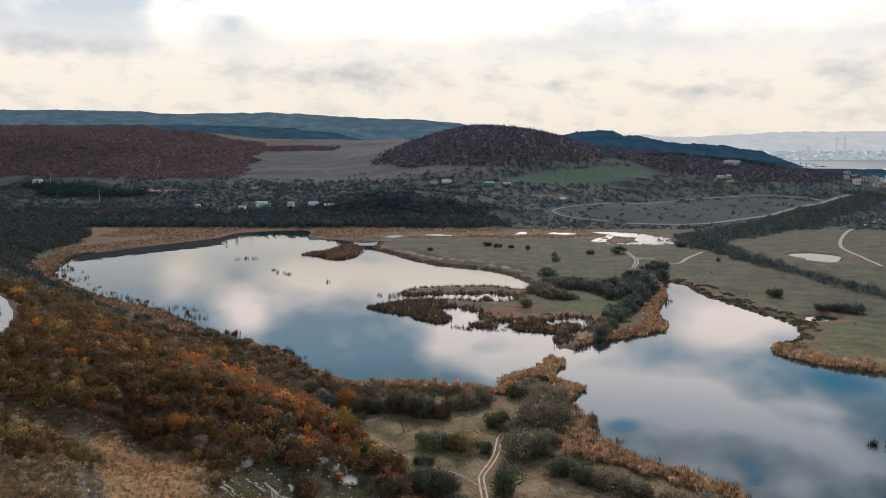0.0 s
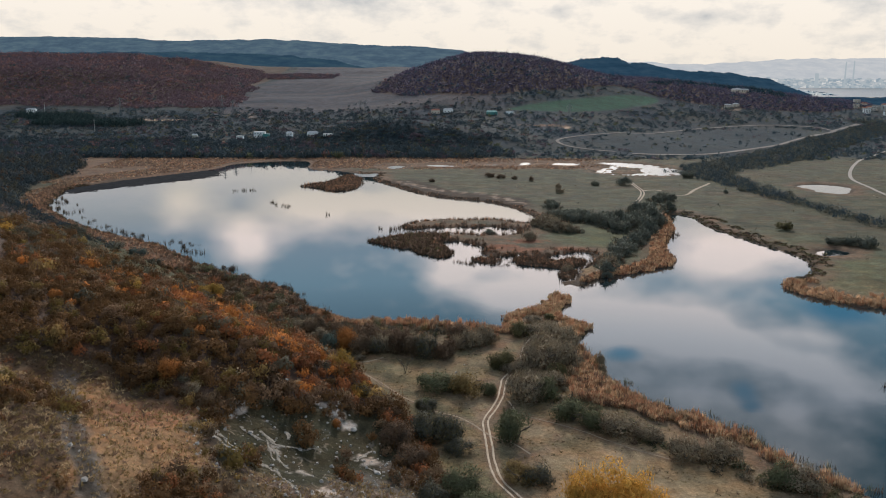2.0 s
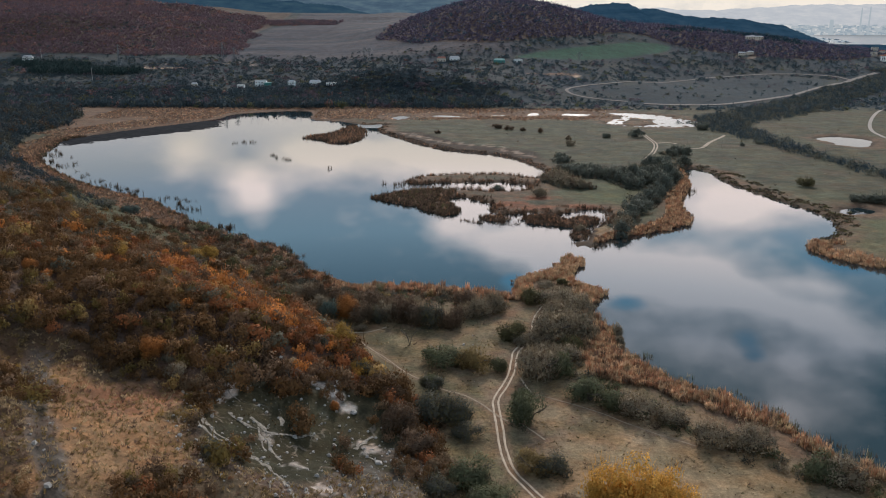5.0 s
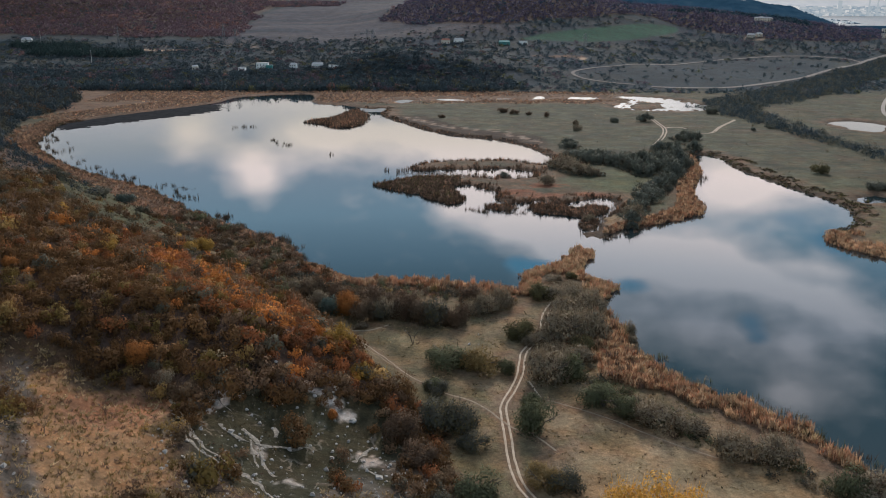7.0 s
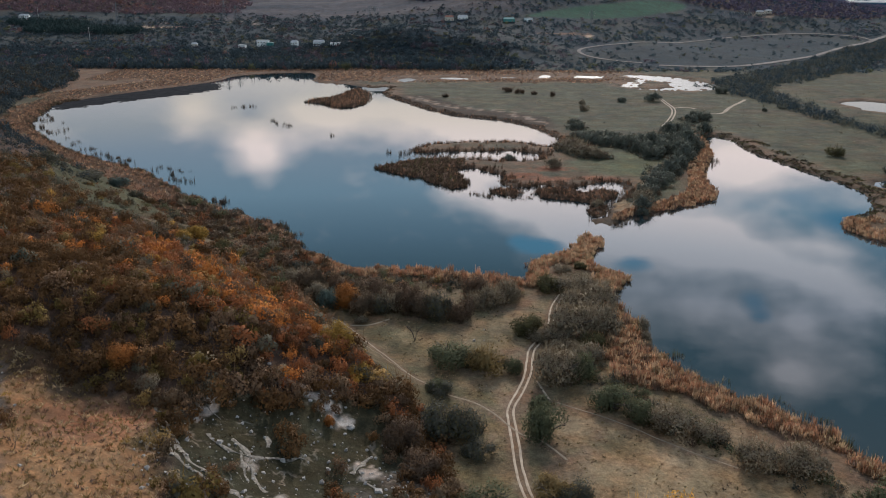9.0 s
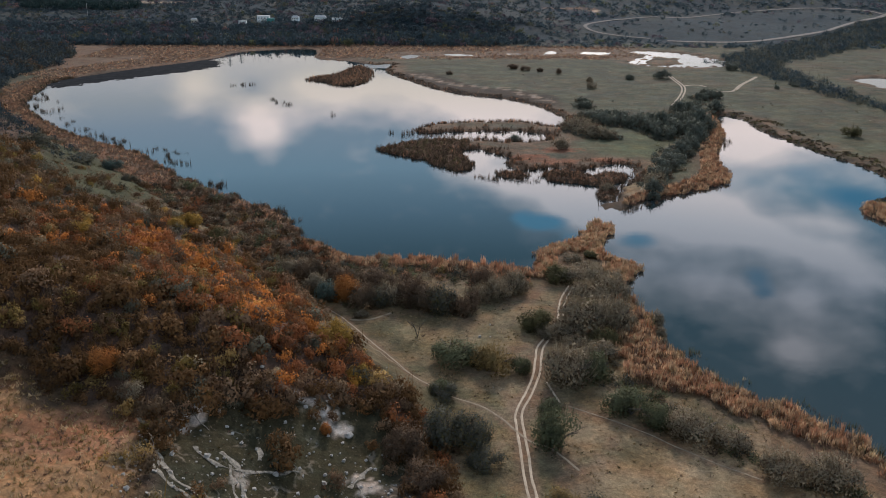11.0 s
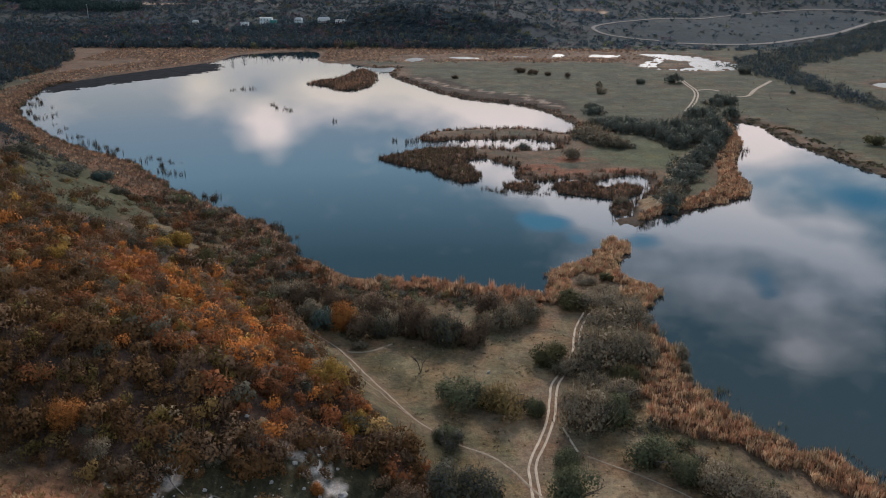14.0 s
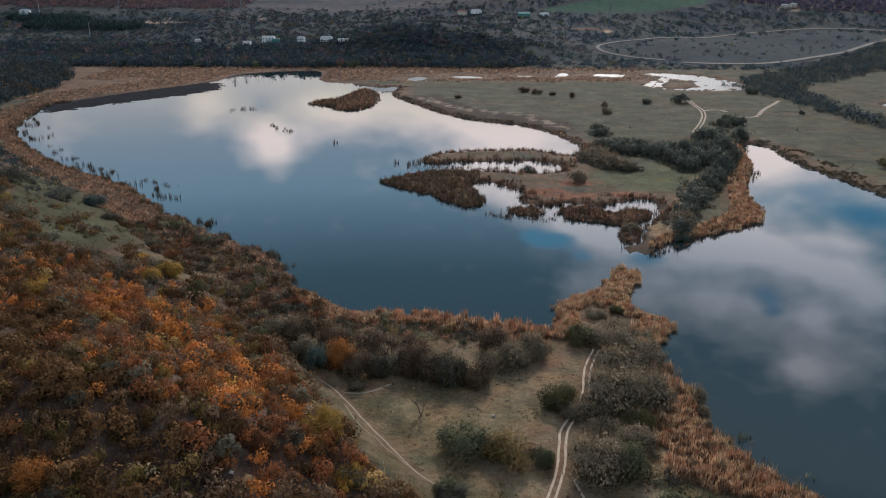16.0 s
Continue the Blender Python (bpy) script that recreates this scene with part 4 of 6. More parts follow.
def scatter(name, label, category, protos, x, y, r, h, tint, sink=0.15, group="", far=False):
    """Many plants of one stand as one mesh of kind stuff."""
    z = ground(x, y) - sink
    turn, pick = RNG.uniform(0, 6.28, len(x)), RNG.randint(0, len(protos), len(x))
    verts, faces, cols, norms, at = [], [], [], [], 0
    for k, (v, f, soft) in enumerate(protos):
        i = np.where(pick == k)[0]
        if not len(i):
            continue
        c, s = np.cos(turn[i])[:, None], np.sin(turn[i])[:, None]
        px = (c * v[None, :, 0] - s * v[None, :, 1]) * r[i][:, None] + x[i][:, None]
        py = (s * v[None, :, 0] + c * v[None, :, 1]) * r[i][:, None] + y[i][:, None]
        pz = v[None, :, 2] * h[i][:, None] + z[i][:, None]
        verts.append(np.stack([px, py, pz], 2).reshape(-1, 3))
        faces.append((f[None] + (np.arange(len(i)) * len(v))[:, None, None]).reshape(-1, 3) + at)
        cols.append(np.repeat(tint[i], len(v), 0))
        if soft is not None:
            norms.append(np.stack([c * soft[None, :, 0] - s * soft[None, :, 1], s * soft[None, :, 0] + c * soft[None, :, 1], np.repeat(soft[None, :, 2], len(i), 0)], 2).reshape(-1, 3))
        at += len(i) * len(v)
    if not verts:
        return
    me = mesh_from(name, np.concatenate(verts), np.concatenate(faces), FAR_LEAVES if far else LEAVES, np.concatenate(cols), flat=not norms, normals=np.concatenate(norms) if norms else None)
    tagged(new(name, me), label, category, kind="stuff", group=group)


def jitter_grid(x0, x1, y0, y1, step):
    gx, gy = np.meshgrid(np.arange(x0, x1, step), np.arange(y0, y1, step))
    gx, gy = gx.ravel(), gy.ravel()
    return gx + RNG.uniform(-0.5, 0.5, len(gx)) * step, gy + RNG.uniform(-0.5, 0.5, len(gy)) * step


def seen_strip(x, y, margin=25):
    """Keeps plants within the broad strip of land that the path overlooks."""
    return np.abs(x) < 0.57 * y + margin


def pick_tints(weights, n, spread=0.28):
    """A tint for each plant from {kind: weight array or number}."""
    kinds = list(weights)
    w = np.stack([np.broadcast_to(np.maximum(weights[k], 0), n) for k in kinds], 1).astype(float) + 1e-6
    w = np.cumsum(w / w.sum(1)[:, None], 1)
    i = (RNG.uniform(size=n)[:, None] > w).sum(1).clip(0, len(kinds) - 1)
    t = np.array([TINTS[k] for k in kinds])[i]
    return t * RNG.uniform(1 - spread, 1 + spread, n)[:, None]


def hill_up(x, y):
    return np.interp(y, HILL_FOOT_Y, HILL_FOOT_X) - x


def clearing_mask(x, y):
    """Bare ground on the near hillside: the grassy clearing and the chalk bank."""
    n = 0.10 * waves(x, y, 19, 40)
    grass = (np.maximum(bell(x, y, -104, 236, 20, 9), bell(x, y, -92, 178, 30, 22)) + n > 0.52) | (inside(CLEARING, x, y) + 20 * n > 0.5)
    grass |= np.maximum(bell(x, y, -42, 188, 28, 15), bell(x, y, -8, 206, 17, 15)) + n > 0.52
    chalk = np.maximum(bell(x, y, -40, 222, 16, 20), bell(x, y, -26, 236, 14, 18)) + n > 0.50
    grass &= bell(x, y, -53, 183, 9, 7) < 0.5
    return grass, chalk


def build_hillside():
    x, y = jitter_grid(-330, 12, 165, 480, 3.3)
    up = hill_up(x, y)
    grass, chalk = clearing_mask(x, y)
    n5 = waves(x, y, 12, 39)
    keep = (up > 2.5 + 3 * waves(x, y, 21, 41)) & seen_strip(x, y) & ~(grass & (RNG.uniform(size=len(x)) > 0.01)) & ~(chalk & (RNG.uniform(size=len(x)) > 0.10)) & (water_depth(x, y) < -14)
    keep &= ~((y > 380) & (waves(x, y, 55, 42) > 0.05 + 0.02 * (up - 30))) & (near_line(x, y, ROAD_WEST) > 6) & (n5 < 0.95) & ~((inside(GREEN_BANK, x, y) > -3) & (RNG.uniform(size=len(x)) > 0.10))
    keep &= (y < 258) | (x < np.interp(y + 13, (265, 280, 286, 298, 317, 331, 343, 352), (16, 4, -8, -17.6, -26, -34, -42, -50)) - 4)
    keep &= ((y < 360) | (RNG.uniform(size=len(x)) < 0.6)) & (near_line(x, y, TRAIL_WEST[:9]) > 6.0)
    x, y, up = x[keep], y[keep], up[keep]
    band = np.exp(-((((x + 74) * 0.71 + (y - 318) * 0.62) / 18.5) ** 2)) * smooth(-140, -95, x) + 0.6 * bell(x, y, -112, 325, 25, 18)
    band = band * smooth(248, 278, y - 0.35 * (x + 55))
    # dark scrub on the face and nook partly stands for shade on the slope
    face = smooth(292, 270, y) * smooth(-45, -62, x)
    beyond = smooth(330, 360, y)
    nook = smooth(0.3, 0.7, bell(x, y, -128, 280, 26, 40) + 0.12 * waves(x, y, 19, 122))
    n, m = waves(x, y, 34, 43), [waves(x, y, 17, 70 + k) for k in range(6)]
    upper = smooth(300, 330, y) * smooth(-95, -110, x)
    tint = pick_tints({"orange": 3.6 * band * smooth(-0.1, 0.6, m[0]), "rust": 1.6 * band * smooth(-0.6, 0.3, m[1]) + 0.8 * (1 - beyond) * (1 - 0.7 * face) * smooth(-0.1, 0.6, m[1]), "yellow": 0.5 * band * smooth(0.4, 0.9, m[2]) + 0.35 * upper * smooth(0.4, 0.8, m[2]),
        "ochre": 0.6 * face * smooth(-0.1, 0.6, m[3]) + 0.2 * band, "moss": 1.6 * face * smooth(-0.4, 0.4, m[4]) + 0.2 * beyond, "bramble": 1.3 * (1 - 0.75 * band) + 0.8 * face + 4.5 * nook, "brown": 0.5 + 0.4 * n, "plum": 0.5 * smooth(-0.2, 0.6, m[5]), "grey": 0.03 + 0.22 * smooth(0.3, 0.8, m[5]), "dark": 0.12 + 0.9 * beyond * (n > 0)}, len(x))
    tint = tint * np.array((1.40, 1.30, 1.16))
    r = RNG.lognormal(0.82, 0.36, len(x)).clip(1.0, 4.6)
    h = r * RNG.uniform(0.9, 1.35, len(x)) + 0.6
    twigs = RNG.uniform(size=len(x)) < 0.5
    for pick, protos in ((twigs, prototypes(9, 340, 0.122, lumps=9, spiky=0.12, ragged=0.4)), (~twigs, prototypes(9, 340, 0.128, lumps=8, spiky=0.03, ragged=0.4))):
        scatter("hillside_scrub", "dense rust, ochre and dark autumn scrub covering a hillside", "scrub", protos, x[pick], y[pick], r[pick] * 1.12, h[pick], tint[pick])


def build_shore_scrub():
    """Scattered low bushes on the grass between the hillside and the west lake."""
    x, y = jitter_grid(-420, -40, 400, 800, 7.0)
    up = hill_up(x, y)
    keep = seen_strip(x, y) & (up < 30) & (water_depth(x, y) < -18) & (waves(x, y, 60, 44) > 0.35) & (y > 400) & (inside(GREEN_BANK, x, y) < 0)
    x, y = x[keep], y[keep]
    tint = pick_tints({"dark": 1.0, "green": 0.8, "grey": 0.8, "olive": 0.4}, len(x))
    r = RNG.uniform(1.2, 3.4, len(x))
    scatter("shore_bushes", "scattered dark bushes on the grassy lake margin", "bushes", prototypes(4, 130, 0.15, lumps=6), x, y, r, r * RNG.uniform(0.6, 1.0, len(x)), tint)


def build_bank_weeds():
    """Low weeds, thistles and young bushes over the grassy bank above the west lake."""
    x, y = jitter_grid(-245, -120, 380, 590, 3.0)
    keep = (inside(GREEN_BANK, x, y) > -8) & (waves(x, y, 22, 111) + 0.5 * waves(x, y, 7, 112) > 0.15) & (water_depth(x, y) < -8)
    x, y = x[keep], y[keep]
    r = RNG.lognormal(-0.1, 0.5, len(x)).clip(0.4, 2.6)
    scatter("bank_weeds", "low dark weeds and young bushes on the grassy bank", "weeds", prototypes(6, 60, 0.2, lumps=6, spiky=0.25, ragged=0.5), x, y, r, r * RNG.uniform(0.5, 0.9, len(x)), pick_tints({"dark": 1, "bramble": 0.8, "olive": 0.5, "rust": 0.3, "grey": 0.2, "green": 0.5}, len(x)))


def build_thicket():
    """Dense scrub between the hill's foot and the lake, and small tufts over the pastures."""
    x, y = jitter_grid(-170, -30, 335, 500, 2.6)
    d, up = water_depth(x, y), hill_up(x, y)
    keep = (up < 12) & (up > -32) & (d < -5) & (waves(x, y, 26, 83) > -0.45 - 0.5 * smooth(420, 390, y)) & (x < -34 - 0.3 * (y - 345)) & (near_line(x, y, TRAIL_WEST[:6]) > 6.5)
    x, y = x[keep], y[keep]
    tint = pick_tints({"brown": 0.6, "plum": 0.8, "grey": 0.35, "bramble": 0.7, "dark": 1.2 * smooth(-0.2, 0.4, waves(x, y, 20, 84)), "green": 0.8 * smooth(0.2, 0.6, waves(x, y, 24, 85)), "rust": 0.4, "ochre": 0.15}, len(x))
    r = RNG.lognormal(0.55, 0.35, len(x)).clip(0.9, 3.6)
    scatter("shore_thicket", "dense brown and dark scrub between hill and lake", "scrub", prototypes(6, 150, 0.18, lumps=7, spiky=0.15, ragged=0.4), x, y, r * 1.15, r * RNG.uniform(0.8, 1.4, len(x)), tint)
    x, y = jitter_grid(-62, 30, 350, 392, 2.2)
    d = water_depth(x, y)
    keep = (d < -3.5) & (d > -20) & (waves(x, y, 14, 95) > -0.5) & (y > 352 + 0.1 * np.abs(x + 15))
    x, y = x[keep], y[keep]
    tint = pick_tints({"brown": 0.8, "grey": 0.9, "dark": 1.0, "green": 0.6, "brick": 0.5, "ochre": 0.2}, len(x))
    r = RNG.lognormal(0.35, 0.3, len(x)).clip(0.8, 2.6)
    scatter("shore_thicket", "low mixed scrub behind the lakeside reeds", "scrub", prototypes(5, 110, 0.18, lumps=7, spiky=0.25), x, y, r * 1.1, r * RNG.uniform(0.7, 1.2, len(x)), tint)
    # rank growth behind the reeds of the east lake
    x, y = jitter_grid(38, 125, 212, 305, 2.2)
    rank = near_line(x, y, [(44, 297), (47, 286), (56, 274), (67, 258), (80, 246), (95, 231), (112, 220)])
    keep = (rank < 4.5 + 2.5 * waves(x, y, 17, 104)) & (water_depth(x, y) < -1.5) & (waves(x, y, 10, 105) > -0.35)
    x, y = x[keep], y[keep]
    r = RNG.lognormal(0.4, 0.35, len(x)).clip(0.7, 2.8)
    scatter("shore_thicket", "rank dark growth behind the lakeside reeds", "scrub", prototypes(5, 120, 0.16, lumps=7, spiky=0.2), x, y, r * 1.1, r * RNG.uniform(0.7, 1.2, len(x)), pick_tints({"dark": 1.4, "green": 1.0, "grey": 0.4, "brown": 0.4, "olive": 0.5}, len(x)))
    x, y = jitter_grid(20, 470, 460, 1180, 9.0)
    keep = (water_depth(x, y) < -4) & seen_strip(x, y) & (waves(x, y, 60, 93) + 0.6 * waves(x, y, 17, 94) > 0.45)
    x, y = x[keep], y[keep]
    r = RNG.lognormal(-0.35, 0.4, len(x)).clip(0.4, 1.8)
    scatter("pasture_tufts", "small dark weeds and thistles dotting the pasture", "weeds", prototypes(4, 30, 0.3, lumps=5, spiky=0.3), x, y, r, r * 0.8, pick_tints({"dark": 1, "brown": 0.8, "olive": 0.7, "grey": 0.5}, len(x)))


def build_woods():
    low = prototypes(8, 76, 0.17, lumps=8, spiky=0.08, ragged=0.35)
    # slopes left of the west lake
    x, y = jitter_grid(-760, -190, 480, 1195, 6.4)
    up = hill_up(x, y)
    keep = seen_strip(x, y, 40) & (up > np.interp(y, (600, 850, 1070, 1190), (18, -8, -68, -88)) + 9 * waves(x, y, 80, 45)) & (water_depth(x, y) < -25)
    x, y = x[keep], y[keep]
    n = waves(x, y, 120, 46)
    tint = pick_tints({"haze_slate": 1.8, "dark": 0.6, "bramble": 0.5 * (n > 0.1)}, len(x), 0.14) * 0.8
    r = RNG.lognormal(1.4, 0.32, len(x)).clip(2.0, 7.0) * np.interp(y, (540, 740), (0.42, 1.1))
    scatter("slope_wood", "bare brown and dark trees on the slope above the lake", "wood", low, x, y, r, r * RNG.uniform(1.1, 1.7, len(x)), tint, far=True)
    # belt beyond the marsh, and the scrubby plain to its right
    x, y = jitter_grid(-820, 1000, 1195, 1890, 6.4)
    n, n2 = waves(x, y, 150, 47), waves(x, y, 42, 48)
    belt = smooth(1188, 1205, y) * smooth(1345 + 25, 1300, y + 25 * n) * smooth(120, 40, x)
    plain = (0.22 + 0.77 * smooth(-0.25, 0.2, 0.5 * n + n2 + 0.5 * waves(x * 0.4, y, 48, 113) + 0.35 * smooth(150, -100, x))) * (1 - 0.9 * (inside(PLAIN_MEADOW, x, y) > 0)) * smooth(1720, 1600, y + 40 * n - 170 * smooth(60, 220, x)) * (inside(MID_WOOD, x, y) < 0)
    plain = plain * (1 - 0.45 * open_plots(x, y) * smooth(-250, 50, x))
    plain = plain * smooth(10, 18, np.minimum(near_line(x, y, ROAD_LOOP), near_line(x, y, ROAD_FAR)))
    keep = seen_strip(x, y, 40) & (RNG.uniform(size=len(x)) < np.maximum(belt * 0.95, plain)) & (water_depth(x, y) < -8) & ~(inside(CROP_FIELD, x, y) > -8)
    x, y, n2 = x[keep], y[keep], n2[keep]
    # the slate share puts valley haze into the crowns
    tint = pick_tints({"haze_slate": 2.0, "haze_umber": 0.8 * smooth(0.1, 0.6, waves(x, y, 90, 36)), "dark": 0.8 * smooth(0.1, 0.6, waves(x, y, 70, 37)), "green": 0.5 * smooth(0.1, 0.6, waves(x, y, 80, 38)), "russet": 0.06 * (x < 150)}, len(x), 0.10)
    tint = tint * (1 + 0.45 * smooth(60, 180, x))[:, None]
    r = np.where((y < 1345) & (x < 120), RNG.uniform(3.6, 6.2, len(x)), RNG.lognormal(1.05, 0.38, len(x)).clip(1.2, 5.5))
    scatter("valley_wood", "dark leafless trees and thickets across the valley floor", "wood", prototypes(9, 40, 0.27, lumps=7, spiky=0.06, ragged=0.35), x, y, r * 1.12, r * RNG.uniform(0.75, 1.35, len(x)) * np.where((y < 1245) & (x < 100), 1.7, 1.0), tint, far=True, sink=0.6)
    # wooded hills
    x, y = jitter_grid(-1500, 1150, 1690, 2480, 9.0)
    edge = 16 * waves(x, y, 170, 49)
    west = (x < -395 - 0.14 * (y - 1750) + edge) & (y > 1715 + edge)
    west |= (y > 2290) & (y < 2420) & (x < -270 + edge) & (x > -700)
    mid = inside(MID_WOOD, x + 0.4 * edge, y + 0.5 * edge) > 0
    yard = np.maximum.reduce([bell(x, y, 711, 1957, 18, 16), bell(x, y, 635, 1788, 22, 18), bell(x, y, 985, 1900, 32, 40) * 0.9])
    keep = seen_strip(x, y, 60) & (west | mid) & ~(inside(CROP_FIELD, x, y) > -12) & (yard < 0.5)
    x, y = x[keep], y[keep]
    n = waves(x, y, 190, 50)
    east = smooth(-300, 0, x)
    tint = pick_tints({"russet": (0.6 - 0.56 * east) * smooth(-0.4, 0.5, n), "haze_umber": 1.6, "haze_slate": (0.25 + 0.5 * east) * smooth(-0.3, 0.5, waves(x, y, 110, 35))}, len(x), 0.05)
    # haze put into the tints: bluer eastward, and bluer pine clumps
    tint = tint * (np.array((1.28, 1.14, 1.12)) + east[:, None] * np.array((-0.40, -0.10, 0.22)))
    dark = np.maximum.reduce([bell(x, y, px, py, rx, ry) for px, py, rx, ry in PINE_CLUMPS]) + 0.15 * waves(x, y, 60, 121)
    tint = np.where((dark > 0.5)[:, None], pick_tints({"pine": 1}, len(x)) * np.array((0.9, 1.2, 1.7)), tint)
    r = RNG.uniform(6.0, 9.5, len(x))
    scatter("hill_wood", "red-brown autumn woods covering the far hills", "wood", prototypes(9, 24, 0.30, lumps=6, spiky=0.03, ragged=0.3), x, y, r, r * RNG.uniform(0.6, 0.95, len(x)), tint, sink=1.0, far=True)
    # dark pine stand on the left
    x, y = jitter_grid(-800, -420, 1420, 1640, 7)
    keep = (bell(x, y, -610, 1500, 85, 40) > 0.5) | (bell(x, y, -700, 1570, 70, 36) > 0.6)
    x, y = x[keep], y[keep]
    r = RNG.uniform(4, 6, len(x))
    scatter("pine_stand", "dark evergreen stand beside the houses", "pine trees", low, x, y, r, r * RNG.uniform(2.0, 2.6, len(x)), pick_tints({"pine": 1}, len(x)), far=True)


def build_tree_belt():
    x, y = jitter_grid(230, 980, 480, 1740, 6.0)
    d = near_line(x, y, TREE_BELT)
    width = np.interp(y, (480, 800, 950, 1050, 1200, 1700), (9, 11, 20, 38, 40, 40))
    keep = (d < width * (1 + 0.3 * waves(x, y, 40, 51))) & seen_strip(x, y, 60) & (near_line(x, y, ROAD_FAR) > 13)
    x, y = x[keep], y[keep]
    tint = pick_tints({"haze_slate": 1.4, "sage": 0.7, "dark": 0.5}, len(x), 0.10)
    r = RNG.uniform(2.8, 5.5, len(x))
    scatter("tree_belt", "dark belt of bare trees along a stream bed", "wood", prototypes(7, 84, 0.155, lumps=8, spiky=0.08, ragged=0.35), x, y, r, r * RNG.uniform(1.0, 1.6, len(x)), tint, far=True)


def reed_proto(blades, spread, lean=0.16, plume=False):
    """Leaning blades; with plumes they widen towards a feathery head."""
    v, f = [], []
    for _ in range(blades):
        a, d = RNG.uniform(0, 6.28), RNG.uniform(0, spread)
        b = np.array((math.cos(a) * d, math.sin(a) * d, 0.0))
        t, w = RNG.uniform(0, 6.28), RNG.uniform(0.07, 0.15)
        side = np.array((math.cos(t), math.sin(t), 0)) * w
        tip = b + np.array((RNG.normal(0, lean), RNG.normal(0, lean), RNG.uniform(0.7, 1.1)))
        k = len(v)
        if plume:
            head = b + (tip - b) * RNG.uniform(0.6, 0.8)
            v += [b, head - side * 1.1, head + side * 1.1, tip + side * 0.4]
            f += [(k, k + 2, k + 1), (k + 1, k + 2, k + 3)]
        else:
            v += [b - side, b + side, tip]
            f.append((k, k + 1, k + 2))
    return np.array(v), np.array(f), None


REEDS = [reed_proto(9, 0.8, 0.5) for _ in range(8)]
PLUMES = [reed_proto(16, 1.0, 0.5, True) for _ in range(8)]


def reed_stand(name, label, x, y, height, tints, r=1.0):
    n = len(x)
    tint = pick_tints(tints, n)
    z = np.maximum(ground(x, y), -0.6)
    clump = 0.85 + 0.36 * waves(x, y, 6.0, 90) + 0.15 * waves(x, y, 2.6, 91)
    tint = tint * (1 + 0.36 * waves(x, y, 5.0, 92)).clip(0.45, 1.5)[:, None]
    h = height * clump.clip(0.35, 1.4) * RNG.uniform(0.6, 1.2, n) + (-z).clip(0)
    scatter(name, label, "reeds", PLUMES if name == "reed_bed" else REEDS, x, y, np.full(n, r) * RNG.uniform(0.8, 1.2, n), h, tint, sink=0.05)


def build_reeds():
    # near shore of the east lake
    x, y = jitter_grid(40, 125, 225, 350, 1.0)
    d = water_depth(x, y)
    patch = waves(x, y, 14, 60)
    inner = -np.interp(y, (225, 255, 270, 290, 310, 335, 350), (3, 7, 10, 16, 20, 14, 6))
    keep = (d > inner * (1 + 0.35 * patch)) & (d < 1.0 + 2.5 * patch) & (x > 40) & (waves(x, y, 5, 59) > -0.75)
    x, y = x[keep], y[keep]
    reed_stand("reed_bed", "tall tan reed bed fringing the lake shore", x, y, 3.3, {"reed": 1, "straw": 0.2, "brick": 0.7, "sedge": 0.25})
    # loose tufts standing in the shallows off that shore
    x, y = jitter_grid(60, 150, 205, 318, 1.6)
    d = water_depth(x, y)
    keep = (d > 0.5) & (d < 9) & (waves(x, y, 11, 61) > 0.05) & (RNG.uniform(size=len(x)) < 0.8)
    x, y = x[keep], y[keep]
    reed_stand("reed_tufts", "loose reed tufts standing in shallow water", x, y, 2.6, {"sedge": 0.6, "straw": 0.3, "green": 0.7, "olive": 0.6, "weed": 0.5})
    x, y = jitter_grid(52, 120, 235, 350, 1.3)
    d = water_depth(x, y)
    keep = (d > -3) & (d < 2.5) & (waves(x, y, 7, 87) > 0.25)
    x, y = x[keep], y[keep]
    reed_stand("reed_fringe", "grey-green reed tufts in front of the reed bed", x, y, 3.8, {"olive": 1, "grey": 0.6, "straw": 0.4}, r=0.9)
    # the causeway
    x, y = jitter_grid(30, 80, 366, 446, 0.9)
    d = water_depth(x, y)
    keep = (d > -8 + 3 * waves(x, y, 12, 57)) & (d < 0.3 + 0.8 * waves(x, y, 9, 62)) & ((y > 384) | (x > 58) | (x < 44)) & (waves(x, y, 7, 62) > -0.6)
    x, y = x[keep], y[keep]
    reed_stand("reed_bed", "orange-tan reeds growing along the causeway", x, y, 2.7, {"reed": 1, "brick": 0.6, "straw": 0.3})
    # south shore of the west lake
    x, y = jitter_grid(-60, 34, 366, 420, 1.0)
    d = water_depth(x, y)
    keep = (d > -9 + 6 * waves(x, y, 16, 58)) & (d < 0.8 + waves(x, y, 9, 63)) & (y < 420)
    x, y = x[keep], y[keep]
    reed_stand("reed_bed", "brick-coloured reeds behind a row of bushes", x, y, 2.2 + 1.9 * bell(x, y, 10, 378, 20, 30), {"brick": 1.2, "reed": 0.6, "sedge": 0.4})
    # long west shore
    x, y = jitter_grid(-400, -55, 408, 900, 1.5)
    d = water_depth(x, y)
    keep = (d > -30 + 10 * waves(x, y, 40, 64)) & (d < 0.5) & seen_strip(x, y) & (RNG.uniform(size=len(x)) < 0.55 + 0.45 * smooth(-20, -6, d)) & (inside(GREEN_BANK, x, y) < 2)
    x, y = x[keep], y[keep]
    reed_stand("marsh_reeds", "low rust-brown marsh reeds along the lake", x, y, 1.7, {"sedge": 1, "brick": 0.5, "reed": 0.25, "brown": 0.3})
    x, y = jitter_grid(-400, -55, 408, 900, 1.2)
    d = water_depth(x, y)
    keep = (d > -3.5) & (d < 2.5) & (waves(x, y, 13, 65) > 0.3) & seen_strip(x, y)
    x, y = x[keep], y[keep]
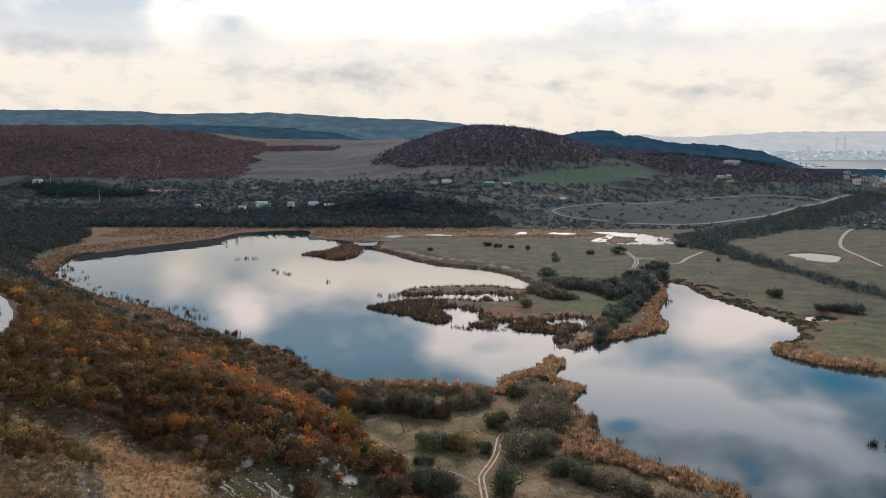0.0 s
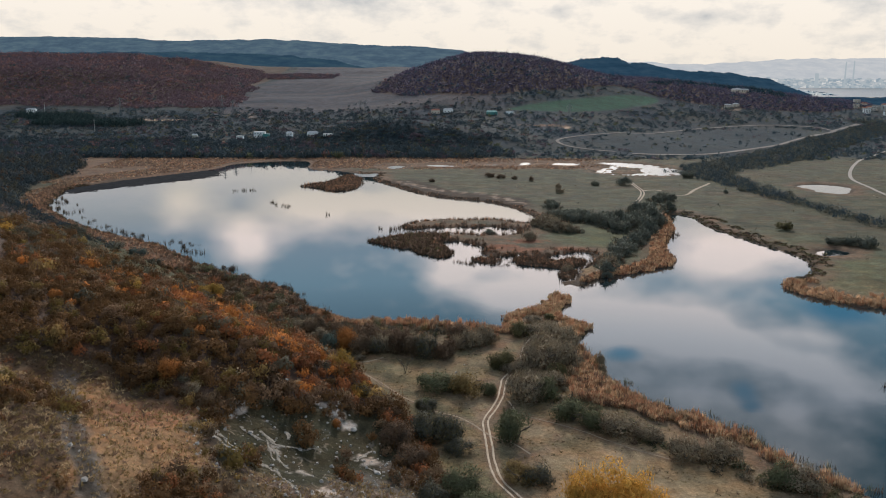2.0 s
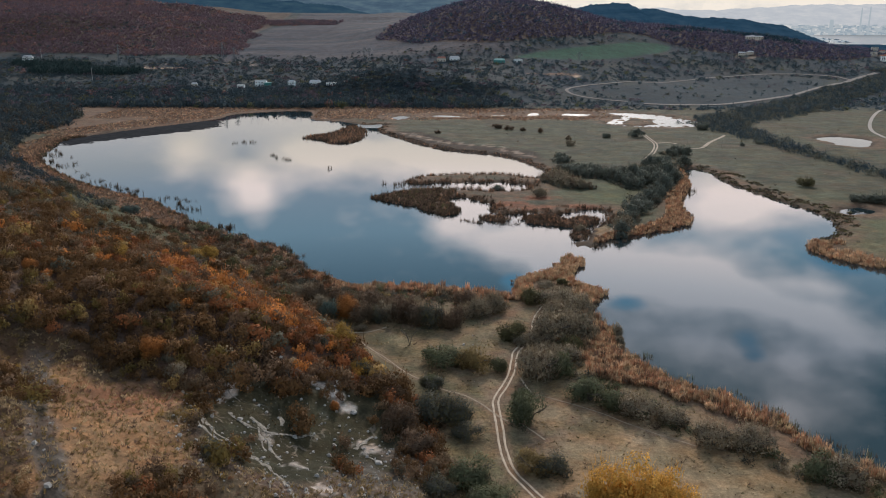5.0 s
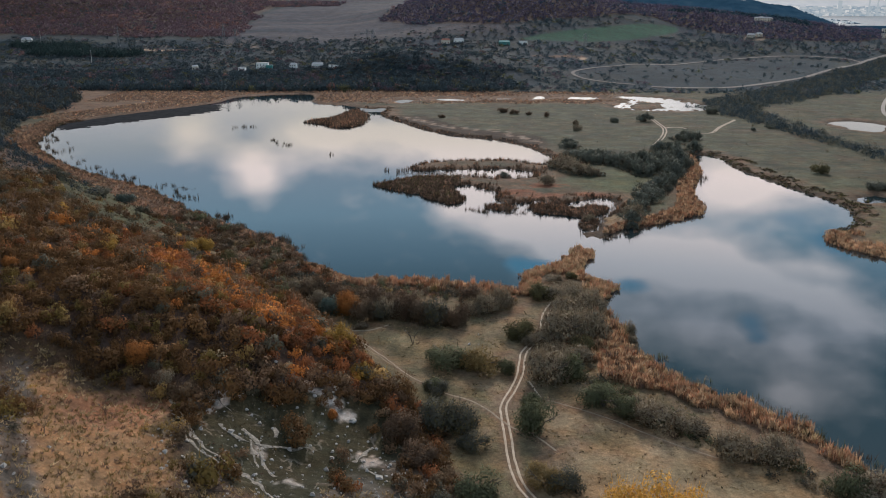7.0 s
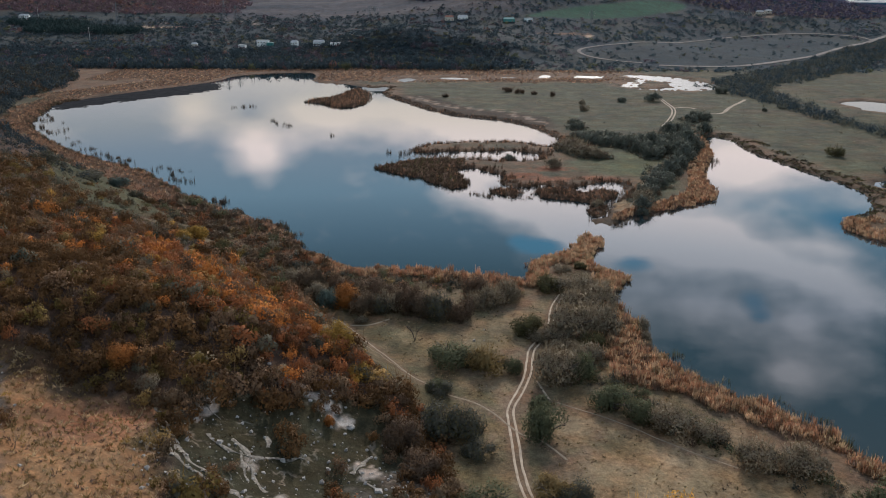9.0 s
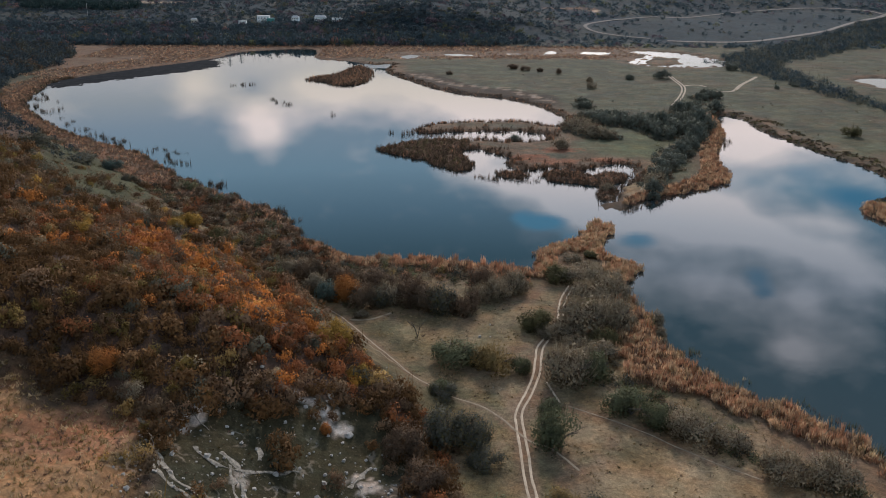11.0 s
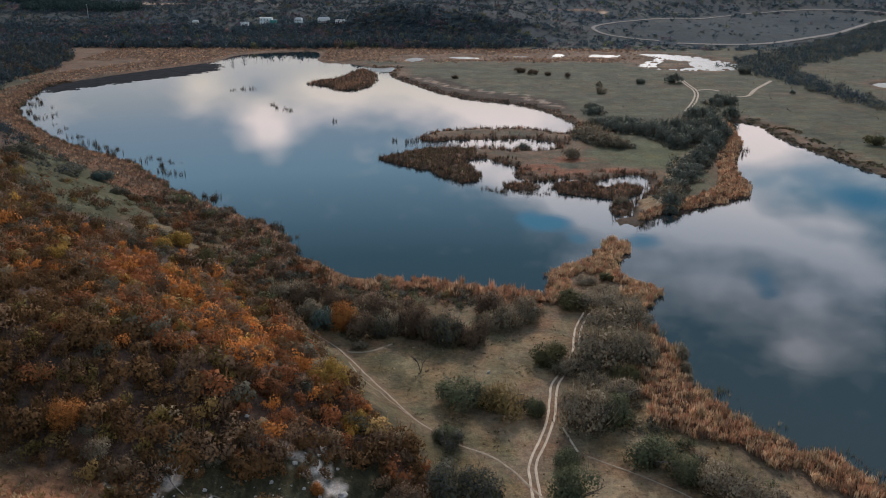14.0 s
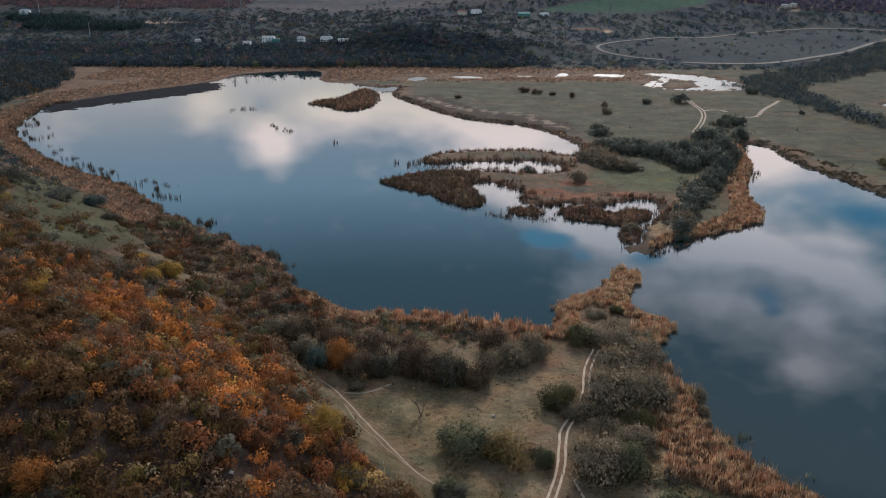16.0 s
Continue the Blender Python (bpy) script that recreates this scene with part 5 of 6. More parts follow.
    reed_stand("reed_fringe", "dark reed tufts at the water's edge", x, y, 2.7, {"weed": 1, "sedge": 0.4, "green": 0.25})
    spots = [(-327, 734, 2), (-314, 717, 2), (-335, 772, 2), (-322, 760, 1.5), (-340, 782, 2), (-304, 729, 2), (-272, 675, 3), (-286, 690, 2), (-250, 648, 3), (-231, 625, 3), (-221, 617, 3), (-211, 610, 3), (-183, 589, 2), (-176, 585, 2), (-169, 568, 2.5), (-169, 580, 2), (-165, 576, 2), (-161, 577, 2.5), (-126, 505, 2), (-122, 500, 2), (-120, 498, 2), (-352, 800, 2.5), (-345, 790, 2)]
    x, y = (np.concatenate([RNG.normal(p[i], 0.8, int(5 * p[2])) for p in spots]) for i in (0, 1))
    reed_stand("reed_tufts", "tall dark reed tufts off the west shore", x, y, 4.2, {"weed": 1}, r=0.8)
    # islands and spits of the west lake
    x, y = jitter_grid(-60, 120, 500, 705, 1.2)
    d = water_depth(x, y)
    keep = (d > -7 + 5 * waves(x, y, 15, 56)) & (d < 0.6 + 2.2 * waves(x, y, 12, 66)) & (x < 112)
    keep &= (RNG.uniform(size=len(x)) < np.where(d > -5, 0.9, 0.4)) & (waves(x, y, 9, 54) > 0.0) & ~((y < 506) & (x > 80)) & ~((x > 40) & (y > 560) & (y < 620) & (d < -4))
    x, y = x[keep], y[keep]
    reed_stand("island_reeds", "brown reeds rimming the low islands", x, y, 3.0, {"sedge": 0.9, "brick": 0.3, "weed": 0.6 + 0.8 * (waves(x, y, 12, 53) > 0)})
    # dark tufts in rows: off the islands, across the inlet, at the tip of the spit
    rows = [(15, 522, 2.2), (18.5, 521, 2.2), (22, 518, 2.0), (24.5, 518, 2.0), (34.5, 516, 1.6), (38, 517, 2.0), (41.5, 513, 1.6), (46.5, 515, 1.4), (56, 523, 2.2), (60, 521, 2.4), (64, 520, 2.2), (67, 518, 2.0), (49, 524, 1.0),
        (-28, 628, 1.0), (-22, 630, 1.2), (-17.5, 630, 1.6), (-13, 631, 1.8), (-9, 630, 1.6), (-4, 631, 1.8), (1, 630, 1.4), (6, 630, 1.4), (12, 627, 2.0), (19, 626, 1.4), (24, 628, 1.4), (30, 630, 1.4), (35, 640, 1.2),
        (83, 462, 1.2), (85, 460, 1.4), (88, 464, 1.2), (91, 467, 1.4), (96, 471, 1.4), (101, 474, 1.6), (106, 480, 1.8), (175, 606, 2.2), (180, 620, 2.6), (196, 688, 2.2), (154, 546, 1.6), (-6, 546, 2.2), (-1, 541, 2.4), (3, 536, 2.2), (8, 540, 2.6), (10, 546, 2.4), (-13, 559, 1.8), (-20, 567, 2.0)]
    x, y = (np.concatenate([RNG.normal(p[i], p[2] * 0.75, int(7 * p[2])) for p in rows]) for i in (0, 1))
    reed_stand("reed_tufts", "dark reed tufts standing in rows in the lake", x, y, 3.2, {"weed": 1, "sedge": 0.25}, r=0.75)
    x, y = jitter_grid(-55, 110, 470, 690, 1.4)
    d = water_depth(x, y)
    keep = (d > -1.5) & (d < 2.2) & (waves(x, y, 8, 88) > 0.0) & (x < 100)
    x, y = x[keep], y[keep]
    reed_stand("reed_fringe", "dark ragged reed tufts round the islands", x, y, 3.3, {"weed": 1, "sedge": 0.35}, r=0.8)
    x, y = jitter_grid(-48, 30, 534, 616, 1.1)
    keep = (water_depth(x, y) < 1) & (waves(x, y, 7, 106) > -0.4) & (x < 12)
    x, y = x[keep], y[keep]
    reed_stand("island_reeds", "brown and dark reeds covering a low island", x, y, 2.2, {"sedge": 1, "weed": 0.9, "olive": 0.4})
    x, y = jitter_grid(24, 100, 470, 560, 1.2)
    keep = (np.maximum.reduce([inside(q, x, y) for q in (ISLET_LOW, ISLET_BAR, ISLET_BUSH)]) > -0.5) & (waves(x, y, 8, 107) > -0.7)
    x, y = x[keep], y[keep]
    reed_stand("island_reeds", "rusty reeds on small islets", x, y, 1.7, {"brick": 0.4, "sedge": 1, "weed": 0.7})
    # spit between the lakes
    x, y = jitter_grid(78, 210, 470, 720, 1.2)
    d = inside(SHORE_EAST_LAKE, x, y)
    keep = (d > -np.interp(y, (470, 500, 530, 560, 600, 640, 700), (2, 8, 15, 8, 9, 6, 3))) & (d < 1.2 + 1.6 * waves(x, y, 12, 67)) & (x < 205) & (y < 690)
    x, y = x[keep], y[keep]
    reed_stand("reed_bed", "tall tan reeds along the spit between two lakes", x, y, 2.7, {"reed": 0.8, "brick": 0.7, "sedge": 0.3})
    # far shore of the east lake
    x, y = jitter_grid(185, 330, 370, 735, 1.6)
    d = inside(SHORE_EAST_LAKE, x, y)
    tip = smooth(480, 465, y)
    north = (y > 520) & (y < 690)
    keep = (d > np.where(tip > 0.5, -12, np.where(north, -11, -5)) + 8 * waves(x, y, 26, 55)) & (d < 0.8) & ((tip > 0.5) | (waves(x, y, 12, 82) > -0.35)) & (x > 187) & seen_strip(x, y)
    x, y, tip = x[keep], y[keep], tip[keep]
    reed_stand("reed_bed", "reeds and dark weeds on the far lake shore", x, y, 1.3 + 1.5 * tip, {"reed": 2.5 * tip, "brick": 1.0 * tip, "weed": 1.2 * (1 - tip) + 0.05, "olive": 1.0 * (1 - tip), "dark": 0.6 * (1 - tip), "sedge": 0.12})
    # north island, marsh and its open strips
    x, y = jitter_grid(-140, -70, 830, 1010, 1.6)
    keep = (inside(ISLAND_NORTH, x, y) > -2.5 + 2 * waves(x, y, 12, 102)) & (waves(x, y, 9, 103) > -0.5)
    x, y = x[keep], y[keep]
    reed_stand("island_reeds", "brown reeds on a small island", x, y, 3.0, {"sedge": 1, "weed": 0.8, "brick": 0.3})
    x, y = jitter_grid(-136, -84, 816, 846, 1.3)
    keep = bell(x, y, -110, 829, 15, 5) + 0.2 * waves(x, y, 7, 86) > 0.5
    x, y = x[keep], y[keep]
    reed_stand("reed_tufts", "dark green rushes standing in the lake", x, y, 2.0, {"green": 1, "weed": 0.6})
    x, y = jitter_grid(-430, 270, 860, 1205, 3.4)
    d = water_depth(x, y)
    bed = np.maximum(smooth(1050, 1085, y + 12 * waves(x, y, 70, 68)) * smooth(260, 225, x), (x < -120) * (d > -60) * (y > 900))
    keep = (d < -5) & (RNG.uniform(size=len(x)) < bed) & ~((x > -90) & (y > 1020) & (d > -22) & (RNG.uniform(size=len(x)) < 0.8)) & seen_strip(x, y)
    x, y = x[keep], y[keep]
    reed_stand("marsh_reeds", "wide rust-brown reed marsh beyond the lake", x, y, 1.8, {"sedge": 1, "brick": 0.4, "reed": 0.3}, r=1.9)
    # shore of the meadow north of the west lake
    x, y = jitter_grid(-90, 95, 690, 1060, 1.7)
    d = inside(SHORE_WEST_LAKE, x, y)
    keep = (d > -6 + 4 * waves(x, y, 25, 52)) & (d < 0.8 + 1.6 * waves(x, y, 14, 101)) & (water_depth(x, y) < 2.5) & (RNG.uniform(size=len(x)) < 0.85)
    x, y = x[keep], y[keep]
    reed_stand("shore_weeds", "dark weeds along a muddy shore", x, y, 1.7, {"weed": 1.3, "sedge": 0.5, "brick": 0.25})


build_hillside()
build_shore_scrub()
build_bank_weeds()
build_thicket()
build_woods()
build_tree_belt()
build_reeds()


# ---- bushes and trees that stand apart: x, y, radius, height, look ----
MEADOW_BUSHES = [(0.3, 302.5, 7.2, 5.8, "green"), (12.6, 296.8, 6.2, 7.8, "ochre"), (19.8, 296.3, 3.4, 4.8, "green"), (27.3, 324.3, 5.7, 6.3, "olive"), (32.6, 289.7, 7.3, 10.5, "grey"), (39.5, 291.5, 5.0, 7.5, "green"), (26.4, 258.4, 6.1, 8.2, "green"), (25.5, 273.3, 3.9, 3.2, "green"), (46.6, 272.4, 6.6, 6.4, "green"), (52.0, 268.4, 4.6, 5.3, "green"), (60.2, 262.1, 6.4, 6.8, "grey"), (67.4, 257.5, 5.3, 4.5, "grey"), (75.9, 245.0, 5.5, 6.8, "grey"), (-29.3, 332.9, 2.5, 2.3, "grey"), (-2.4, 282.2, 3.6, 3.4, "green"), (-31.9, 286.5, 5.1, 6.6, "yellow"), (29.8, 320.9, 4.6, 3.5, "grey")]
LOWER_BUSHES = [(-1.7, 259.4, 6.1, 8.1, "dark"), (5.0, 258.8, 5.2, 7.6, "dark"), (8.1, 249.0, 4.2, 3.8, "dark"), (24.2, 231.2, 4.7, 5.3, "ochre"), (29.4, 230.0, 4.3, 5.0, "dark"), (8.8, 225.8, 6.9, 6.3, "green"), (-1.9, 279.4, 4.2, 4.2, "dark"), (-7.1, 240.1, 4.9, 5.5, "rust"), (-0.1, 218.2, 4.5, 4.5, "dark"), (30.8, 212.8, 3.0, 3.9, "rust"), (-11.5, 249.9, 4.6, 7.6, "rust"), (12.6, 214.4, 5.9, 5.0, "green"), (85.9, 242.7, 6.1, 6.6, "grey"), (97.5, 228.1, 5.1, 6.3, "green"), (102.4, 226.1, 5.9, 5.8, "grey")]
CAUSEWAY_BUSHES = [(42.6, 324.8, 8.3, 10.5, "grey"), (51.3, 326.3, 6.6, 10.7, "grey"), (47.5, 343.5, 7.9, 8.9, "grey"), (55.6, 349.6, 6.1, 8.4, "grey"), (48.7, 363.7, 7.4, 7.1, "grey"), (39.8, 366.7, 6.3, 5.6, "olive"), (36.9, 320.5, 5.5, 5.5, "grey"), (56.1, 325.4, 3.3, 5.7, "grey")]
HEDGE_BUSHES = [(-42.3, 345.6, 4.2, 6.8, "blue"), (-35.9, 345.4, 4.0, 9.8, "orange"), (-47.4, 353.5, 4.1, 7.0, "grey"), (-30.0, 341.2, 4.9, 7.3, "plum"), (-23.9, 342.6, 4.4, 5.2, "dark"), (-20.6, 345.0, 4.4, 6.7, "grey"), (-14.6, 343.6, 4.9, 7.4, "brown"), (-8.6, 339.4, 4.8, 6.6, "plum"), (-2.8, 337.6, 5.3, 8.0, "dark"), (3.9, 337.6, 5.3, 7.3, "brown"), (-11.8, 347.0, 4.9, 7.5, "rust"), (10.9, 346.3, 4.0, 5.7, "grey"), (17.0, 349.5, 4.5, 7.3, "grey"), (22.4, 355.6, 4.6, 6.5, "grey"), (-27.2, 355.4, 6.1, 6.9, "rust"), (-19.3, 357.5, 5.1, 6.2, "rust"), (11.4, 361.0, 5.2, 5.5, "rust"), (-40.0, 359.4, 4.7, 7.1, "rust"), (-52.2, 365.5, 5.3, 8.0, "plum"), (-58.4, 371.0, 5.4, 6.6, "grey")]
PENINSULA_TREES = [(100, 692, 6.5, 6.5, "dark"), (107, 680, 6.5, 8.0, "dark"), (115, 669, 7, 8.5, "dark"), (114, 700, 6, 6.5, "dark"), (123, 686, 6.5, 8.0, "dark"), (125, 665, 7, 9.0, "dark"), (133, 656, 7.5, 10, "dark"), (137, 640, 7.5, 10, "dark"), (142, 624, 7.5, 10.5, "dark"), (141, 680, 6.5, 8.5, "dark"), (147, 660, 7, 10, "dark"), (153, 640, 8.5, 13, "dark"), (152, 672, 7, 9.5, "dark"), (161, 630, 8, 13, "dark"), (165, 673, 7, 11, "dark"), (157, 606, 7, 11, "dark"), (170, 648, 8, 14, "dark"), (176, 680, 7, 11, "dark"), (173, 712, 6.5, 9, "dark"), (186, 724, 6.5, 9, "dark"), (178, 655, 6, 9, "dark"), (150, 597, 5.5, 8, "dark"), (184, 698, 5, 8, "dark"), (106, 737, 5.5, 7, "dark"), (108, 763, 4.6, 5.5, "dark"), (205, 725, 6, 7.5, "dark"), (210, 780, 6, 7, "dark"), (223, 786, 6.5, 9.5, "dark"), (218, 800, 4, 7, "dark"), (200, 757, 3.2, 4.0, "dark")]
PENINSULA_BUSHES = [(86, 645, 9, 8.0, "grey"), (92, 630, 8, 7.5, "grey"), (98, 621, 6.5, 6.5, "grey"), (104, 620, 4.5, 4.5, "grey"), (67.5, 589, 5.7, 6.2, "grey"), (42.2, 619, 5.2, 4.2, "green"), (138, 575, 7, 7.4, "dark"), (130, 566, 5.5, 6.5, "dark"), (128, 554, 6.5, 7.0, "dark"), (120, 537, 6.5, 7.2, "dark"), (113, 521, 6.2, 6.8, "dark"), (107, 503, 6.0, 6.6, "grey"), (103, 490, 5.2, 6.0, "dark"), (101, 482, 3.8, 4.6, "dark"), (80, 495, 3.6, 3.4, "grey"), (149, 590, 5.0, 7.0, "dark"), (131, 872, 3.0, 7.0, "grey"), (128, 840, 4.6, 5.0, "grey"), (175, 899, 5.0, 6.2, "dark"), (-2, 925, 4, 3.5, "brown"), (78, 960, 5, 4.5, "brown"), (66, 975, 6, 5.5, "brown"), (92, 950, 4, 4, "brown"), (110, 935, 3, 4.5, "brown")]
EAST_BUSHES = [(207.0, 905.0, 8.0, 7.5, "dark"), (296.0, 975.0, 7.4, 9.1, "dark"), (278.1, 576.7, 6.8, 6.4, "dark"), (289.2, 572.4, 7.2, 7.1, "dark"), (295.6, 567.3, 8.5, 7.7, "dark"), (266.2, 629.0, 5.9, 6.8, "olive"), (295.0, 840.9, 3.0, 3.2, "dark"), (319.0, 859.3, 3.7, 2.8, "dark"), (163.9, 697.1, 2.9, 4.3, "grey"), (155.3, 670.2, 3.2, 3.5, "grey")]
WORDS = {"green": "dark green", "ochre": "yellow-brown", "olive": "dull olive", "grey": "grey leafless", "yellow": "golden yellow", "dark": "dark leafless", "rust": "rust-brown", "blue": "blue-green", "orange": "bright orange", "gold": "golden", "brown": "brown leafless", "plum": "grey-brown leafless"}


def stems_mesh(name, count, top, reach, thick, limbs=2):
    """Tapered stems that fork once, about a metre across."""
    v, f = [], []

    def rod(a, b, ra, rb):
        a, b = np.array(a, float), np.array(b, float)
        way = (b - a) / (np.linalg.norm(b - a) + 1e-9)
        s = np.cross(way, (0.31, 0.95, 0.1))
        s /= np.linalg.norm(s)
        q = np.cross(way, s)
        k = len(v)
        for p, r in ((a, ra), (b, rb)):
            for i in range(5):
                v.append(p + r * (s * math.cos(i * 1.2566) + q * math.sin(i * 1.2566)))
        for i in range(5):
            j = (i + 1) % 5
            f.append((k + i, k + j, k + 5 + j, k + 5 + i))

    for _ in range(count):
        a = RNG.uniform(0, 6.28)
        foot = (0.015 * math.cos(a) * (count > 1), 0.015 * math.sin(a) * (count > 1), 0)
        fork = (foot[0] + 0.25 * reach * math.cos(a), foot[1] + 0.25 * reach * math.sin(a), 0.45 * top)
        rod(foot, fork, thick, thick * 0.7)
        for _ in range(limbs):
            b = a + RNG.uniform(-1.2, 1.2) if count > 1 else RNG.uniform(0, 6.28)
            mid = (fork[0] + 0.4 * reach * math.cos(b), fork[1] + 0.4 * reach * math.sin(b), RNG.uniform(0.65, 0.8) * top)
            rod(fork, mid, thick * 0.6, thick * 0.35)
            for _ in range(2):
                c = b + RNG.uniform(-0.9, 0.9)
                rod(mid, (mid[0] + 0.4 * reach * math.cos(c), mid[1] + 0.4 * reach * math.sin(c), RNG.uniform(0.85, 1.02) * top), thick * 0.35, thick * 0.1)
    return mesh_from(name, np.array(v), np.array(f), BARK)


def crown_mesh(kind, n, leaf, **kw):
    v, soft = leaf_cloud(n, leaf, **kw)
    f = np.arange(len(v)).reshape(-1, 3)
    mix = np.array(TINTS[kind]) * RNG.uniform(0.8, 1.2, (len(v) // 3 + 1, 1))
    cols = np.repeat(mix, 3, 0)[: len(v)]
    if kind in ("grey", "dark"):
        odd = np.repeat(RNG.uniform(size=len(v) // 3 + 1) < 0.18, 3)[: len(v)]
        cols[odd] = np.array(TINTS["olive" if kind == "dark" else "brown"])
    return mesh_from("crown", v, f, LEAVES, cols, normals=soft)


CROWNS, STEMS = {}, []


def plant(name, x, y, r, h, kind, label, category, group="", fine=True):
    """A bush or small tree: an Empty at its foot with stems and a crown of leaves."""
    if not fine and kind in ("dark", "green"):
        kind = "sage"
    tall = 2.0 if h > 1.9 * r else 1.0
    key = (kind, fine, tall)
    if key not in CROWNS:
        spiky = 0.25 if kind == "grey" else 0.1
        count, leaf = (3200, 0.066) if fine else (1000, 0.12)
        CROWNS[key] = [crown_mesh(kind, int(count * tall), leaf, lumps=int((15 if fine else 10) * tall), spiky=spiky, ragged=0.45, tall=tall) for _ in range(3)]
    if not STEMS:
        STEMS.extend(stems_mesh("trunk", 5, 0.75, 0.8, 0.03) for _ in range(3))
    k = RNG.randint(0, 3)
    ob = new(name)
    ob.location = (x, y, float(ground(x, y)) - 0.05)
    ob.rotation_euler = (0, 0, RNG.uniform(0, 6.28))
    ob.scale = (r * 1.15, r * 1.15 * RNG.uniform(0.85, 1.1), h / tall)
    for part_name, me in (("crown", CROWNS[key][k]), ("trunk", STEMS[k])):
        child = new(part_name, me)
        child.parent = ob
    if tall > 1:
        child.scale = (0.6, 0.6, tall * 0.8)
    tagged(ob, label, category, group)
    return ob


def build_single_plants():
    for rows, where, group, fine in ((MEADOW_BUSHES, "in a grassy meadow", "bushes in the meadow", True), (LOWER_BUSHES, "beside a dirt track", "bushes beside the track", True),
            (CAUSEWAY_BUSHES, "at the head of a causeway", "willows on the causeway", True), (HEDGE_BUSHES, "in a row along the lake", "bushes along the lake", True),
            (PENINSULA_TREES, "in a grove between the lakes", "grove on the spit", False), (PENINSULA_BUSHES, "on the grassy spit", "bushes on the spit", False), (EAST_BUSHES, "on open pasture", "bushes on the pasture", False)):
        for x, y, r, h, kind in rows:
            kind = "brown" if kind == "rust" else kind
            h = h * 1.15 if where.startswith("in a row") else h
            tree = h > 9.5
            size = "tall" if tree else "broad" if r > 5 else "small"
            plant("tree" if tree else "bush", x, y, r, h, kind, f"{size} {WORDS[kind]} {'tree' if tree else 'bush'} {where}", "tree" if tree else "bush", group, fine)
    for x, y, r, h in ((45.0, 203, 7.0, 20.0), (39.0, 207, 5.4, 17.5), (51.5, 206, 5.6, 16.0), (57.0, 205, 4.2, 11.0)):
        plant("tree", x, y, r, h, "gold", "golden yellow poplar clump beside the track", "tree", "golden poplars")
    for x, y, r, h, kind in ((44, 304, 5.5, 5.5, "grey"), (38, 299, 4.2, 4.8, "grey"), (47, 313, 4.5, 6.0, "olive"), (37.5, 311, 3.8, 4.2, "grey"), (52, 336, 5.0, 6.5, "grey"), (45, 334, 4.0, 6.0, "olive"), (57, 360, 4.0, 4.5, "grey"), (60, 372, 3.6, 3.2, "grey"), (52, 378, 4.2, 3.2, "grey"), (47, 388, 3.6, 3.0, "grey"), (55, 392, 3.4, 2.8, "olive")):
        plant("bush", x, y, r, h, kind, f"{WORDS[kind]} willow bush beside the causeway track", "bush", "willows on the causeway")
    # low growth that joins the grove on the spit
    gx, gy = jitter_grid(78, 225, 480, 800, 2.8)
    rows = [t for t in PENINSULA_TREES if t[1] < 800] + [t for t in PENINSULA_BUSHES if t[1] < 660]
    near = np.min([np.hypot(gx - t[0], gy - t[1]) - t[2] for t in rows], 0)
    keep = (near < 3.5 + 2.5 * waves(gx, gy, 19, 89)) & (water_depth(gx, gy) < -1.5) & (near_line(gx, gy, TRACK_PENINSULA) > 2.5)
    gx, gy = gx[keep], gy[keep]
    r = RNG.lognormal(0.5, 0.35, len(gx)).clip(0.8, 3.5)
    scatter("undergrowth", "grey-green undergrowth joining the lakeside grove", "scrub", prototypes(5, 60, 0.22, lumps=7, spiky=0.15), gx, gy, r, r * RNG.uniform(0.8, 1.3, len(gx)), pick_tints({"sage": 1.2, "grey": 0.4, "dark": 0.5, "brown": 0.3}, len(gx)))
    # the two low spreading dark bushes take the place of a shaded hollow
    for x, y, r, h, kind, label in ((-183, 519, 6.0, 6.0, "blue", "round dark green bush on the grassy lake margin"), (-191, 497, 8.0, 3.2, "dark", "low spreading dark bush in place of a shaded hollow on the lake margin"), (-197, 515, 7.0, 2.8, "dark", "low spreading dark bush in place of a shaded hollow on the lake margin"), (-217, 506, 7.0, 6.5, "dark", "broad dark bush on the hillside's edge"), (-160, 482, 3.4, 3.6, "dark", "small dark bush on the grassy lake margin")):
        plant("bush", x, y, r, h, kind, label, "bush", "bushes on the lake margin")
    for x, y, r, h, kind in ((-103, 397, 4.4, 5.6, "yellow"), (-88, 378, 4.2, 6.0, "olive"), (-105, 384, 3.6, 4.4, "yellow"), (-118, 332, 3.2, 3.6, "yellow"), (-110, 331, 3.4, 4.2, "orange"), (-110, 344, 3.0, 3.4, "yellow"), (-84, 371, 3.4, 4.6, "orange"), (-42, 273, 3.0, 3.8, "rust"), (-24, 275, 3.4, 3.6, "yellow"), (-33, 299, 3.8, 4.6, "yellow")):
        plant("bush", x, y, r, h, kind, f"{WORDS[kind]} autumn bush in hillside scrub", "bush", "bright bushes on the hillside")
    plant("tree", -78, 249, 3.4, 7.0, "orange", "copper-orange oak on the scrubby hillside", "tree")
    plant("bush", -70, 243, 3.2, 3.6, "grey", "grey leafless bush at the clearing's edge", "bush")
    plant("bush", -29, 250, 1.6, 2.6, "orange", "small orange bush beside white rock", "bush")
    plant("tree", 66.5, 328, 2.2, 7.5, "grey", "thin grey willow standing in the lake's edge", "tree")
    plant("tree", 66.2, 321.5, 1.9, 5.2, "grey", "stunted grey willow standing in the lake's edge", "tree")
    plant("tree", 65.2, 315.5, 1.6, 4.4, "grey", "stunted grey willow standing in the lake's edge", "tree")
